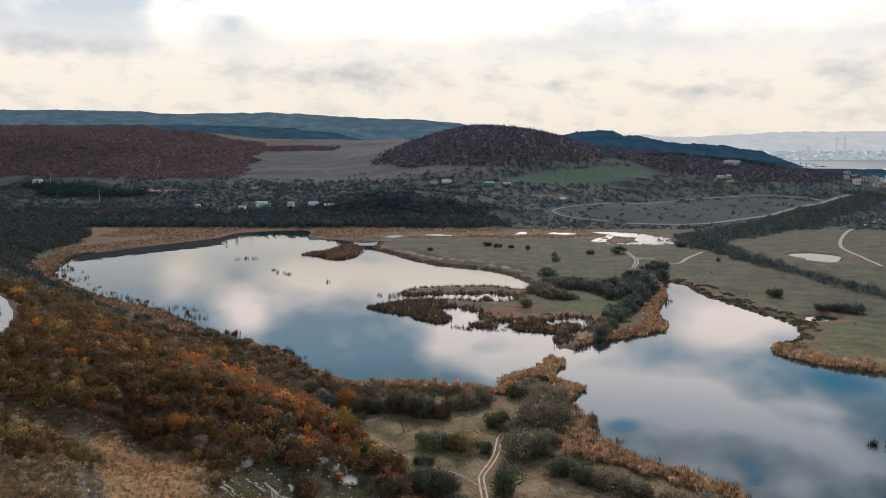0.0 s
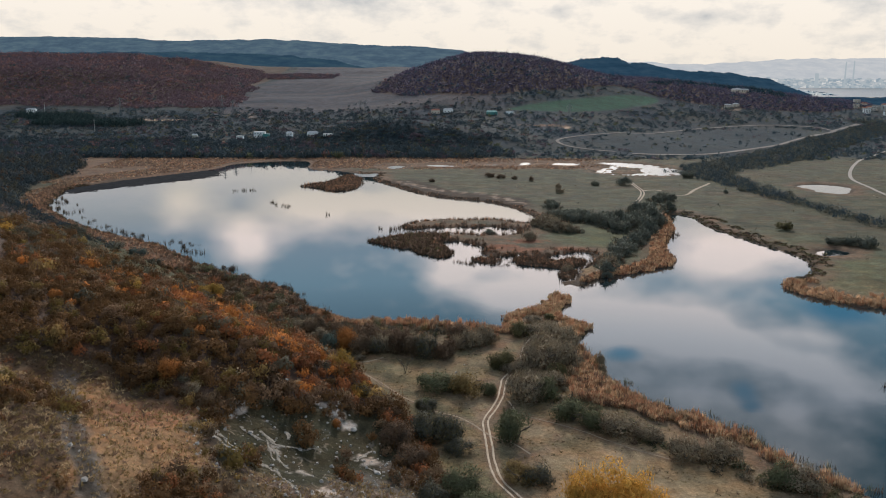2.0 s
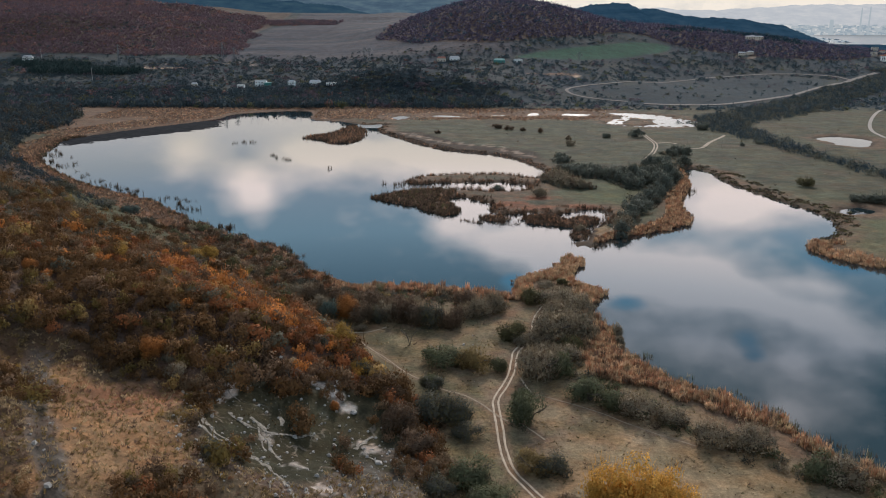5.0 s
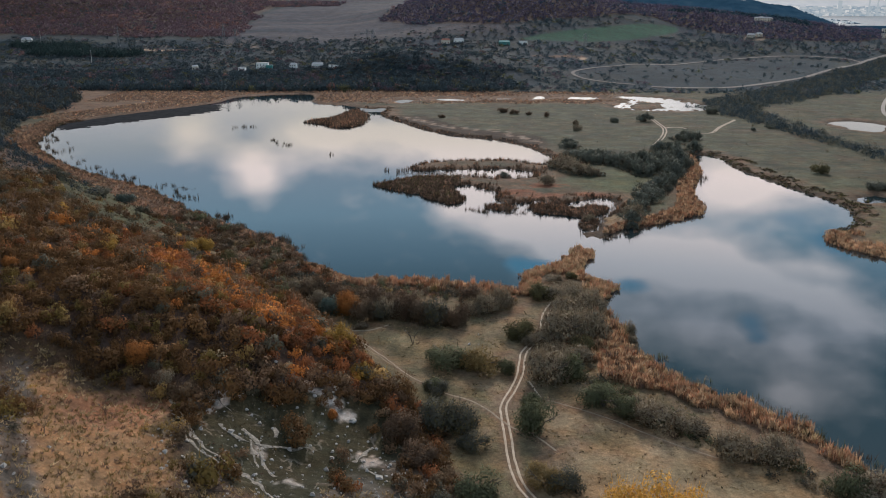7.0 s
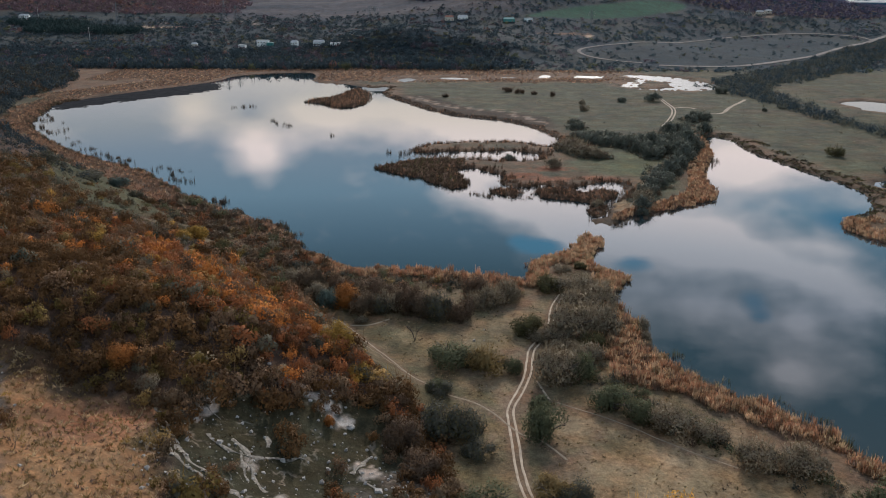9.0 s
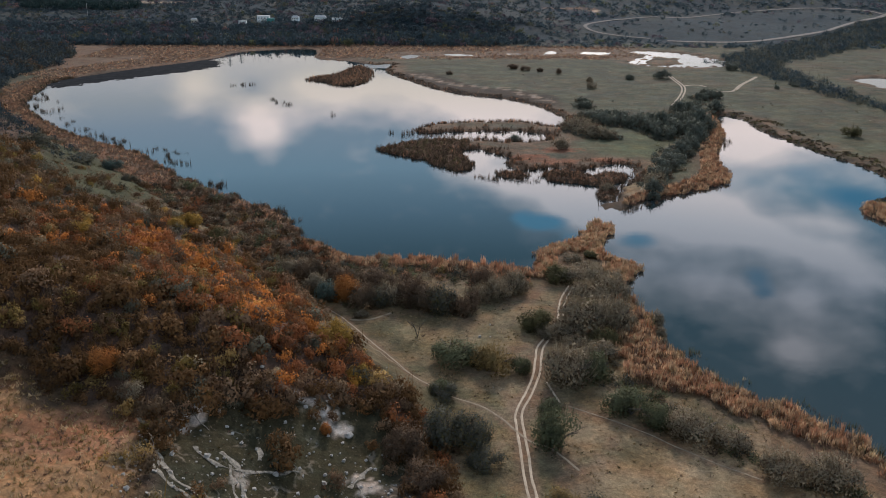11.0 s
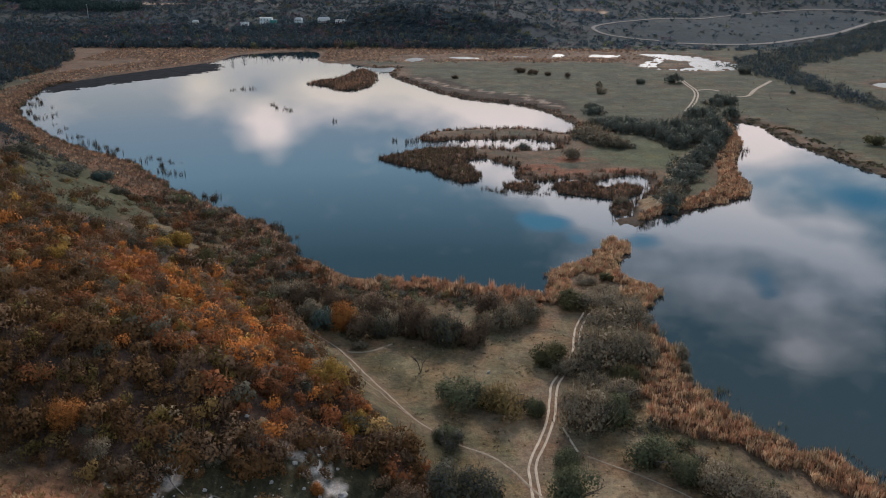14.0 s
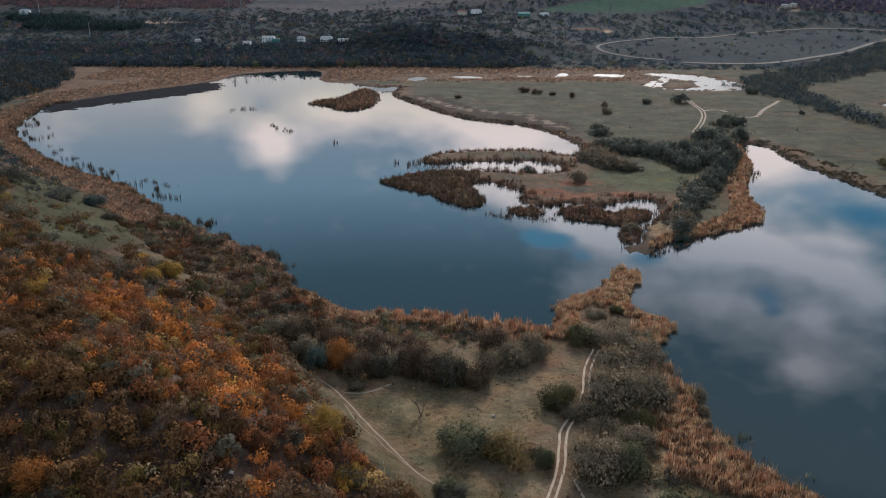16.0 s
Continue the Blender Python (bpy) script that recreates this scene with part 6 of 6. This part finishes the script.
    for x, y in ((-118, 285), (-123, 278), (-112, 300)):
        plant("bush", x, y, 2.6, 3.0, "orange", "fiery orange bush on the hillside", "bush", "orange hillside bushes")
    # a bare little tree in the meadow and dead saplings in the clearing
    for x, y, s in ((-10.5, 318.5, 7.0), (-78, 226, 3.4), (-82, 206, 3.0)):
        ob = new("bare_tree")
        ob.location, ob.scale = (x, y, float(ground(x, y)) - 0.05), (s * 0.55, s * 0.55, s)
        trunk = new("trunk", stems_mesh("trunk", 3, 1.0, 0.9, 0.028, limbs=3))
        trunk.parent = ob
        twigs = new("twigs", mesh_from("twigs", leaf_cloud(220, 0.05, lumps=8, spiky=1.0)[0], np.arange(660).reshape(-1, 3), LEAVES, np.tile(TINTS["brown"], (660, 1)), flat=True))
        twigs.parent = ob
        twigs["kind"] = "stuff"
        tagged(ob, "small bare tree with dark branches" if s > 5 else "dry leafless sapling in the clearing", "tree")
    # reed clumps standing in the open lake
    for x, y, n, group in ((-200, 856, 3, "far reed clumps"), (-194, 860, 5, "far reed clumps"), (-186, 862, 5, "far reed clumps"), (-150, 776, 4, "middle reed clumps"), (-142, 764, 4, "middle reed clumps"), (-134, 752, 5, "middle reed clumps"),
            (-128, 752, 3, "middle reed clumps"), (-89, 707, 3, "middle reed clumps"), (-165, 556, 6, "near reed clumps"), (-158, 551, 6, "near reed clumps"), (-152, 549, 3, "near reed clumps"), (-370, 800, 6, "west reed clumps"), (-340, 770, 5, "west reed clumps"),
            (-348, 774, 4, "west reed clumps"), (-327, 740, 4, "west reed clumps"), (-308, 711, 5, "west reed clumps"), (-305, 721, 3, "west reed clumps"), (-272, 665, 4, "west reed clumps"), (-254, 646, 4, "west reed clumps"), (-241, 628, 5, "west reed clumps"), (-225, 614, 5, "west reed clumps"), (-215, 605, 5, "west reed clumps"), (-206, 598, 4, "west reed clumps"), (-184, 581, 4, "west reed clumps"), (-124, 505, 5, "west reed clumps"), (-120, 501, 4, "west reed clumps"), (-81, 458, 5, "west reed clumps"), (-77, 453, 4, "west reed clumps"), (-139, 896, 4, "west reed clumps"), (-42, 641, 4, "west reed clumps"), (-32, 638, 3, "west reed clumps"), (172, 308, 9, "east reed clumps"), (178, 306, 9, "east reed clumps"), (-28, 640, 4, "middle reed clumps"), (-33, 634, 4, "middle reed clumps")):
        vs, fs, at = [], [], 0
        for _ in range(n):
            v, f, _ = REEDS[RNG.randint(0, len(REEDS))]
            vs.append(v * np.array((1.1, 1.1, 3.6 * RNG.uniform(0.7, 1.2))) + np.array((RNG.normal(0, 2.2), RNG.normal(0, 1.0), 0)))
            fs.append(f + at)
            at += len(v)
        v = np.concatenate(vs)
        ob = new("reed_clump", mesh_from("reed_clump", v, np.concatenate(fs), LEAVES, np.tile(TINTS["weed"], (len(v), 1)), flat=True))
        ob.location = (x, y, -0.5)
        tagged(ob, "dark reed clump standing in still lake water", "reeds", group, "stuff")


build_single_plants()


# ---- rocks, houses, pylons, the far town ----
def part(name, bm, mat, parent, label=""):
    me = bpy.data.meshes.new(name)
    bm.to_mesh(me)
    bm.free()
    me.materials.append(mat)
    ob = new(name, me)
    ob.parent = parent
    if label:
        ob["label"] = label
    return ob


def box(bm, x, y, z, sx, sy, sz):
    bmesh.ops.create_cube(bm, size=1, matrix=Matrix.Translation((x, y, z + sz / 2)) @ Matrix.Diagonal((sx, sy, sz, 1)))
    return bm


def mat_plain(name, dark, light, scale=1.2, rough=0.85):
    m, nt, b = material(name)
    nt.links.new(ramp(nt, noise_tex(nt, scale, 5, 0.6), [(0.3, dark), (0.7, light)]), b.inputs["Base Color"])
    b.inputs["Roughness"].default_value = rough
    return m


PLASTER = mat_plain("white_plaster", (0.78, 0.77, 0.74), (0.88, 0.87, 0.84), 0.6)
CREAM = mat_plain("cream_plaster", (0.48, 0.42, 0.34), (0.62, 0.56, 0.47), 0.6)
ROOF_RED = mat_plain("clay_roof", (0.20, 0.075, 0.05), (0.33, 0.13, 0.085), 1.5)
ROOF_GREY = mat_plain("grey_roof", (0.30, 0.30, 0.30), (0.45, 0.45, 0.45), 1.5)
TEAL = mat_plain("teal_sheet", (0.03, 0.17, 0.16), (0.05, 0.24, 0.22), 0.8, 0.5)
PANE = mat_plain("dark_pane", (0.015, 0.018, 0.02), (0.03, 0.035, 0.04), 1.0, 0.15)
STEEL = mat_plain("galvanised_steel", (0.13, 0.14, 0.15), (0.20, 0.21, 0.22), 2.0, 0.5)
CHALK_ROCK = mat_plain("chalk_rock", (0.22, 0.20, 0.175), (0.44, 0.40, 0.36), 1.1)
CONCRETE = mat_plain("concrete", (0.38, 0.36, 0.33), (0.52, 0.50, 0.46), 0.4)


def rock_mesh(size, seed):
    bm = bmesh.new()
    bmesh.ops.create_icosphere(bm, subdivisions=2, radius=1)
    noise.seed_set(seed)
    for v in bm.verts:
        k = 0.62 + 0.75 * (noise.noise(v.co * 1.3) * 0.5 + 0.5) + 0.22 * noise.noise(v.co * 3.1)
        v.co = Vector((v.co.x * k * size, v.co.y * k * size * 0.8, v.co.z * k * size * 0.55))
    me = bpy.data.meshes.new("rock")
    bm.to_mesh(me)
    bm.free()
    me.materials.append(CHALK_ROCK)
    return me


def build_rocks():
    shapes = [rock_mesh(1.0, s) for s in range(20, 26)]
    r = random.Random(4)
    spots = ((-28.6, 255.3, 2.2, 8), (-41, 259.6, 1.4, 4), (-35.6, 258, 1.2, 5), (-43, 226.5, 1.0, 6), (-50.8, 228.6, 0.9, 5), (-62.4, 233, 0.9, 6), (-36.4, 206, 0.9, 6), (-20.7, 239, 0.9, 6), (-13.7, 229.6, 0.9, 4), (-42, 214, 0.8, 6), (-46, 196, 0.9, 5), (-84, 200, 0.8, 6))
    for x, y, size, count in spots:
        for k in range(count):
            px, py = x + r.gauss(0, 2.6), y + r.gauss(0, 3.4)
            s = size * r.uniform(0.2, 0.6)
            ob = new("rock", shapes[r.randrange(6)])
            ob.matrix_world = Matrix.Translation((px, py, float(ground(px, py)) + 0.1 * s)) @ Euler((r.uniform(-0.3, 0.3), r.uniform(-0.3, 0.3), r.uniform(0, 6.28))).to_matrix().to_4x4() @ Matrix.Diagonal((s, s, s * r.uniform(0.7, 1.1), 1))
            tagged(ob, "pale chalk boulder on the worked hillside" if s > 1.2 else "small pale chalk stone on the hillside", "rock", "chalk rocks")
    # rubble too small to count
    px, py = jitter_grid(-112, 45, 166, 345, 1.7)
    pit = np.maximum(bell(px, py, -40, 224, 20, 24), bell(px, py, -18, 228, 14, 18))
    lane = np.clip(1 - near_line(px, py, LANE) / 7, 0, 1)
    field = 0.006 * (px > -40) * (py > 280) + 0.002
    keep = (RNG.uniform(size=len(px)) < np.maximum(0.34 * (pit > 0.45), np.maximum(0.22 * (lane > 0.5), field))) & (water_depth(px, py) < -6)
    px, py = px[keep], py[keep]
    cube = np.array([(-1, -1, 0), (1, -1, 0), (1, 1, 0), (-1, 1, 0), (-0.6, -0.7, 1), (0.7, -0.5, 0.9), (0.5, 0.6, 1.1), (-0.7, 0.5, 0.8)], float)
    quads = np.array([(0, 1, 5, 4), (1, 2, 6, 5), (2, 3, 7, 6), (3, 0, 4, 7), (4, 5, 6, 7)])
    n = len(px)
    s = RNG.lognormal(-1.6, 0.5, n)
    v = cube[None] * (s[:, None, None] * RNG.uniform(0.6, 1.4, (n, 8, 3)))
    v = v + np.stack([px, py, ground(px, py) - 0.02], 1)[:, None, :]
    f = quads[None] + (np.arange(n) * 8)[:, None, None]
    tagged(new("rubble", mesh_from("rubble", v.reshape(-1, 3), f.reshape(-1, 4), CHALK_ROCK, flat=True)), "scattered pale chalk rubble on grass and scree", "stones", kind="stuff")


def house(x, y, w, d, h, roof, wall, label, turn=0.0, storeys=1, pitched=True, category="house", windows=3):
    ob = new("house" if category == "house" else "building")
    ob.location, ob.rotation_euler = (x, y, float(ground(x, y)) - 0.3), (0, 0, radians(turn))
    part("wall", box(bmesh.new(), 0, 0, 0, w, d, h), wall, ob)
    bm = bmesh.new()
    if pitched:
        e, r = 0.5, 0.32 * d
        v = [bm.verts.new(p) for p in ((-w / 2 - e, -d / 2 - e, h), (w / 2 + e, -d / 2 - e, h), (w / 2 + e, d / 2 + e, h), (-w / 2 - e, d / 2 + e, h), (-w / 2 + d * 0.2, 0, h + r), (w / 2 - d * 0.2, 0, h + r))]
        for q in ((0, 1, 5, 4), (2, 3, 4, 5), (1, 2, 5), (3, 0, 4), (3, 2, 1, 0)):
            bm.faces.new([v[i] for i in q])
    else:
        box(bm, 0, 0, h, w + 0.5, d + 0.5, 0.45)
    part("roof", bm, roof, ob)
    for s in range(storeys):
        for k in range(windows):
            wx = (k + 0.5) / windows * w - w / 2
            win = part("window", box(bmesh.new(), wx, -d / 2 - 0.02, s * h / storeys + 0.9, min(1.6, w / windows * 0.5), 0.12, 1.4), PANE, ob)
            if y < 2000:
                ww = min(1.6, w / windows * 0.5)
                bm = bmesh.new()
                for fx, fz, fw, fh in ((-ww / 2 - 0.06, 0.88, 0.12, 1.44), (ww / 2 + 0.06, 0.88, 0.12, 1.44), (0, 2.32, ww + 0.24, 0.12)):
                    box(bm, wx + fx, -d / 2 - 0.05, s * h / storeys + fz, fw, 0.1, fh)
                part("frame", bm, CREAM, win)
                part("sill", box(bmesh.new(), wx, -d / 2 - 0.1, s * h / storeys + 0.78, ww + 0.4, 0.24, 0.1), CONCRETE, win)
    part("door", box(bmesh.new(), w * 0.32, -d / 2 - 0.04, 0.3, 1.1, 0.14, 2.1), ROOF_RED, ob)
    tagged(ob, label, category, "houses across the valley")
    return ob


def build_houses():
    house(-281, 1373, 18, 12, 9, ROOF_GREY, PLASTER, "white flat-roofed two-storey house among trees", 6, 2, False, windows=4)
    house(-268, 1362, 10, 8, 6, TEAL, TEAL, "small teal outbuilding beside a white house", 6, 1, False, windows=2)
    house(-229, 1352, 10, 8, 7, ROOF_GREY, PLASTER, "white two-storey house behind the tree belt", -8, 2, True)
    house(-190, 1337, 17, 8, 5.5, ROOF_GREY, PLASTER, "long white farm building with a grey roof", 4, 1, True, windows=6)
    house(-163, 1318, 15, 7, 4.5, ROOF_GREY, PLASTER, "low white shed with a pale roof", 4, 1, False, windows=5)
    house(-310, 1360, 11, 8, 4.5, ROOF_GREY, PLASTER, "low white garage beside the tree belt", 0, 1, False, windows=2)
    house(-384, 1365, 9, 7, 4.5, ROOF_GREY, CREAM, "small cream hut half hidden by trees", 12, 1, True, windows=2)
    house(-768, 1630, 17, 10, 7, ROOF_GREY, PLASTER, "white house before a dark evergreen stand", 10, 2, True, windows=5)
    house(5, 1592, 16, 9, 6, ROOF_RED, CREAM, "cream farm house with a red roof", 0, 1, True)
    house(29, 1598, 18, 9, 5, ROOF_GREY, PLASTER, "white farm shed on open ground", 6, 1, True)
    house(109, 1567, 20, 9, 5, TEAL, TEAL, "teal metal shed beside a field", 0, 1, True, windows=2)
    house(144, 1580, 15, 8, 5.5, ROOF_GREY, PLASTER, "white shed beside a field", 3, 1, False, windows=3)
    for x, y, w, turn, label in ((628, 1796, 15, -15, "cream house at the foot of a wooded hill"), (648, 1806, 12, 8, "cream outbuilding below a wooded hill"), (700, 1961, 16, 6, "pale house high on a wooded hill"), (722, 1968, 22, -10, "long pale building on a wooded hill"), (711, 1974, 12, 20, "small pale house behind a hillside row")):
        house(x, y, w, 8, 6, ROOF_GREY, CREAM, label, turn, 2, True, windows=4)
    r = random.Random(9)
    for k in range(26):
        y = r.uniform(1835, 1990)
        x = 0.5 * y + r.uniform(-2, 130) + 60 * (k % 3 == 1)
        tall = k % 3 == 0
        h = r.uniform(8, 12) if tall else r.uniform(4, 6)
        house(x, y, r.uniform(8, 15), r.uniform(7, 10), h, ROOF_GREY if tall else ROOF_RED, r.choice((PLASTER, CREAM, CONCRETE)), "pale block of flats in the distant town" if tall else "small pale house in the distant town", r.uniform(-20, 20), 4 if tall else 2, not tall, "house" if not tall else "flats", 4)


def beam(bm, a, b, w):
    a, b = Vector(a), Vector(b)
    m = Matrix.Translation((a + b) / 2) @ (b - a).to_track_quat("Z", "Y").to_matrix().to_4x4() @ Matrix.Diagonal((w, w, (b - a).length, 1))
    bmesh.ops.create_cube(bm, size=1, matrix=m)


def pylon(x, y, h):
    ob = new("pylon")
    ob.location = (x, y, float(ground(x, y)) - 0.2)
    levels = [(0.0, 3.2), (0.3, 2.2), (0.55, 1.4), (0.78, 0.9), (1.0, 0.35)]
    bm = bmesh.new()
    for (t0, r0), (t1, r1) in zip(levels, levels[1:]):
        for k in range(4):
            c = lambda t, r, i: (r * (1, -1, -1, 1)[i % 4], r * (1, 1, -1, -1)[i % 4], t * h)
            beam(bm, c(t0, r0, k), c(t1, r1, k), 0.24)
            beam(bm, c(t0, r0, k), c(t1, r1, k + 1), 0.13)
            beam(bm, c(t0, r0, k + 1), c(t1, r1, k), 0.13)
    part("tower", bm, STEEL, ob)
    for t, w in ((0.68, 5.0), (0.80, 6.2), (0.92, 4.4)):
        bm = bmesh.new()
        beam(bm, (-w, 0, t * h), (w, 0, t * h), 0.3)
        beam(bm, (-w, 0, t * h), (0, 0, t * h + 1.6), 0.2)
        beam(bm, (w, 0, t * h), (0, 0, t * h + 1.6), 0.2)
        part("crossarm", bm, STEEL, ob)
        for k in (-1, 1):
            bm = bmesh.new()
            beam(bm, (k * w * 0.95, 0, t * h), (k * w * 0.95, 0, t * h - 1.8), 0.25)
            part("insulator", bm, CONCRETE, ob)
    tagged(ob, "grey steel lattice power pylon", "pylon", "power pylons")


def build_pylons():
    for x, y, h in ((-409, 1649, 34), (-382, 1626, 28), (-138, 1613, 26), (-128, 1608, 26), (568, 1729, 26), (587, 1740, 26), (556, 1748, 17), (541, 1763, 14), (258, 1598, 24), (-570, 1553, 44)):
        pylon(x, y, h)
    for x, y, h in ((-744, 1633, 22), (-563, 1413, 20)):
        ob = new("utility_pole")
        ob.location = (x, y, float(ground(x, y)) - 0.2)
        bm = bmesh.new()
        bmesh.ops.create_cone(bm, cap_ends=True, segments=8, radius1=0.5, radius2=0.3, depth=h, matrix=Matrix.Translation((0, 0, h / 2)))
        part("pole", bm, CONCRETE, ob)
        bm = bmesh.new()
        beam(bm, (-2.2, 0, h - 1), (2.2, 0, h - 1), 0.3)
        part("crossarm", bm, STEEL, ob)
        tagged(ob, "tall concrete utility pole above the trees", "pole", "utility poles")


def build_far_town():
    """The hazy town across the bay, with two chimneys and a broad tower: part of the backdrop, glowing in haze colours.
    """
    m, nt, b = material("town_haze_glow")
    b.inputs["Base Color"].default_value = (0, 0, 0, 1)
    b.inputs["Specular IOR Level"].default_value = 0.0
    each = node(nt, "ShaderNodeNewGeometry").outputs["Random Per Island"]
    # pale haze is painted as emission; the blocks are no lamps
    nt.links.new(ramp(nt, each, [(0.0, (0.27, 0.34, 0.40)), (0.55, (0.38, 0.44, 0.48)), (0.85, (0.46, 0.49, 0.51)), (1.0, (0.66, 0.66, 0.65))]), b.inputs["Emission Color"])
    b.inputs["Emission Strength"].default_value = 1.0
    r = random.Random(3)
    v, f = [], []
    cube = [(-1, -1, 0), (1, -1, 0), (1, 1, 0), (-1, 1, 0), (-1, -1, 1), (1, -1, 1), (1, 1, 1), (-1, 1, 1)]
    def block(x, y, z, w, deep, h):
        k = len(v)
        v.extend((x + w * a, y + deep * c, z - 8 + (h + 8) * e) for a, c, e in cube)
        f.extend(tuple(k + i for i in q) for q in ((0, 1, 5, 4), (1, 2, 6, 5), (3, 0, 4, 7), (4, 5, 6, 7)))

    for _ in range(1500):
        up = r.uniform(0, 1) ** 2
        block(r.uniform(1620, 3100), 4410 + 90 * up, 79 + up * 46, r.uniform(3, 10), 8, r.uniform(3, 9))
    # the near edge of the town, on the shoulder that runs down to the bay
    for _ in range(110):
        x = r.uniform(1310, 1530)
        top = np.interp(x, [p[0] for p in PINE_CREST], [p[1] for p in PINE_CREST])
        y = r.uniform(3120, 3310)
        z = 20 + (top - 20) * math.sin((y - 2900) / 420 * 1.57) ** 0.8
        block(x, y, z, r.uniform(2.5, 6), 5, r.uniform(4, 9))
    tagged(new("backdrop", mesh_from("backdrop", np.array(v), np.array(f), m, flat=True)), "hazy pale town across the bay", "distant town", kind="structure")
    # two slim chimneys, then a lower, wider tower
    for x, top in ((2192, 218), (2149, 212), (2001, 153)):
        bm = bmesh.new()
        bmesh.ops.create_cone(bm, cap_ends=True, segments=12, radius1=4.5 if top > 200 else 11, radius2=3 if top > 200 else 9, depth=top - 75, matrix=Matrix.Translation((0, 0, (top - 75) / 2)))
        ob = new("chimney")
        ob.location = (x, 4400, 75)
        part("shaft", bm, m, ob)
        tagged(ob, "tall hazy industrial chimney or tower across the bay", "chimney", "far chimneys")


build_rocks()
build_houses()
build_pylons()
build_far_town()


# ---- rough grass ----
def build_grass():
    x, y = jitter_grid(-110, 120, 172, 400, 1.25)
    d, up = water_depth(x, y), hill_up(x, y)
    grass, chalk = clearing_mask(x, y)
    keep = (d < -2.5) & ((up < 6) | grass | ((y < 262) & (x < -40))) & (near_line(x, y, TRACK_MAIN) > 2.2) & (near_line(x, y, TRAIL_WEST) > 1.0) & (near_line(x, y, TRAIL_EAST) > 1.0) & seen_strip(x, y, 20)
    keep &= RNG.uniform(size=len(x)) < 0.15 + 0.28 * waves(x, y, 16, 80) + 0.6 * grass
    x, y, g = x[keep], y[keep], grass[keep]
    n = waves(x, y, 26, 81)
    hill = (hill_up(x, y) > 6) & ~g
    tint = pick_tints({"straw": 0.7 * ~hill + 0.3 * g, "ochre": 0.5 + 0.5 * g, "olive": 0.7 * (n > 0) * ~g * ~hill, "sedge": 0.4, "bramble": 1.0 * hill, "moss": 0.8 * hill, "weed": 0.10 * ~g}, len(x)) * (0.8 + 0.3 * g)[:, None]
    scatter("rough_grass", "rough dry grass tufts on meadow and clearing", "grass", [reed_proto(7, 0.55, 0.45) for _ in range(5)], x, y, RNG.uniform(0.5, 1.0, len(x)) * (1 + 0.4 * g), RNG.uniform(0.25, 0.65, len(x)) * (1 + 0.7 * g), tint, sink=0.02)


def build_clumps():
    """Knee-high golden brush either side of the stony lane."""
    x, y = jitter_grid(-135, -12, 165, 256, 1.5)
    grass, chalk = clearing_mask(x, y)
    lane = near_line(x, y, LANE)
    west = (x < np.interp(y, (164, 180, 194, 221, 242), (-66, -74, -82, -96, -106)))
    thick = np.where(west, 1.0, 0.42) * smooth(-0.5, 0.4, waves(x, y, 11, 97) + 0.4) + 0.25 * (waves(x, y, 16, 98) > 0.7)
    keep = (grass | (west & (lane < 26))) & ~((inside(CLEARING, x, y) > 0) & (RNG.uniform(size=len(x)) > 0.22)) & ~chalk & (lane > 3.2) & (RNG.uniform(size=len(x)) < thick) & seen_strip(x, y, 20)
    x, y = x[keep], y[keep]
    tint = pick_tints({"ochre": 1.2, "straw": 0.7, "sedge": 0.5, "brown": 0.4, "rust": 0.25, "yellow": 0.10}, len(x))
    r = RNG.lognormal(-0.15, 0.35, len(x)).clip(0.4, 1.9)
    scatter("brush_clumps", "knee-high golden brush on the clearing", "brush", prototypes(6, 70, 0.2, lumps=6, spiky=0.3, ragged=0.5), x, y, r, r * RNG.uniform(0.6, 1.1, len(x)), tint, sink=0.05)


build_grass()
build_clumps()
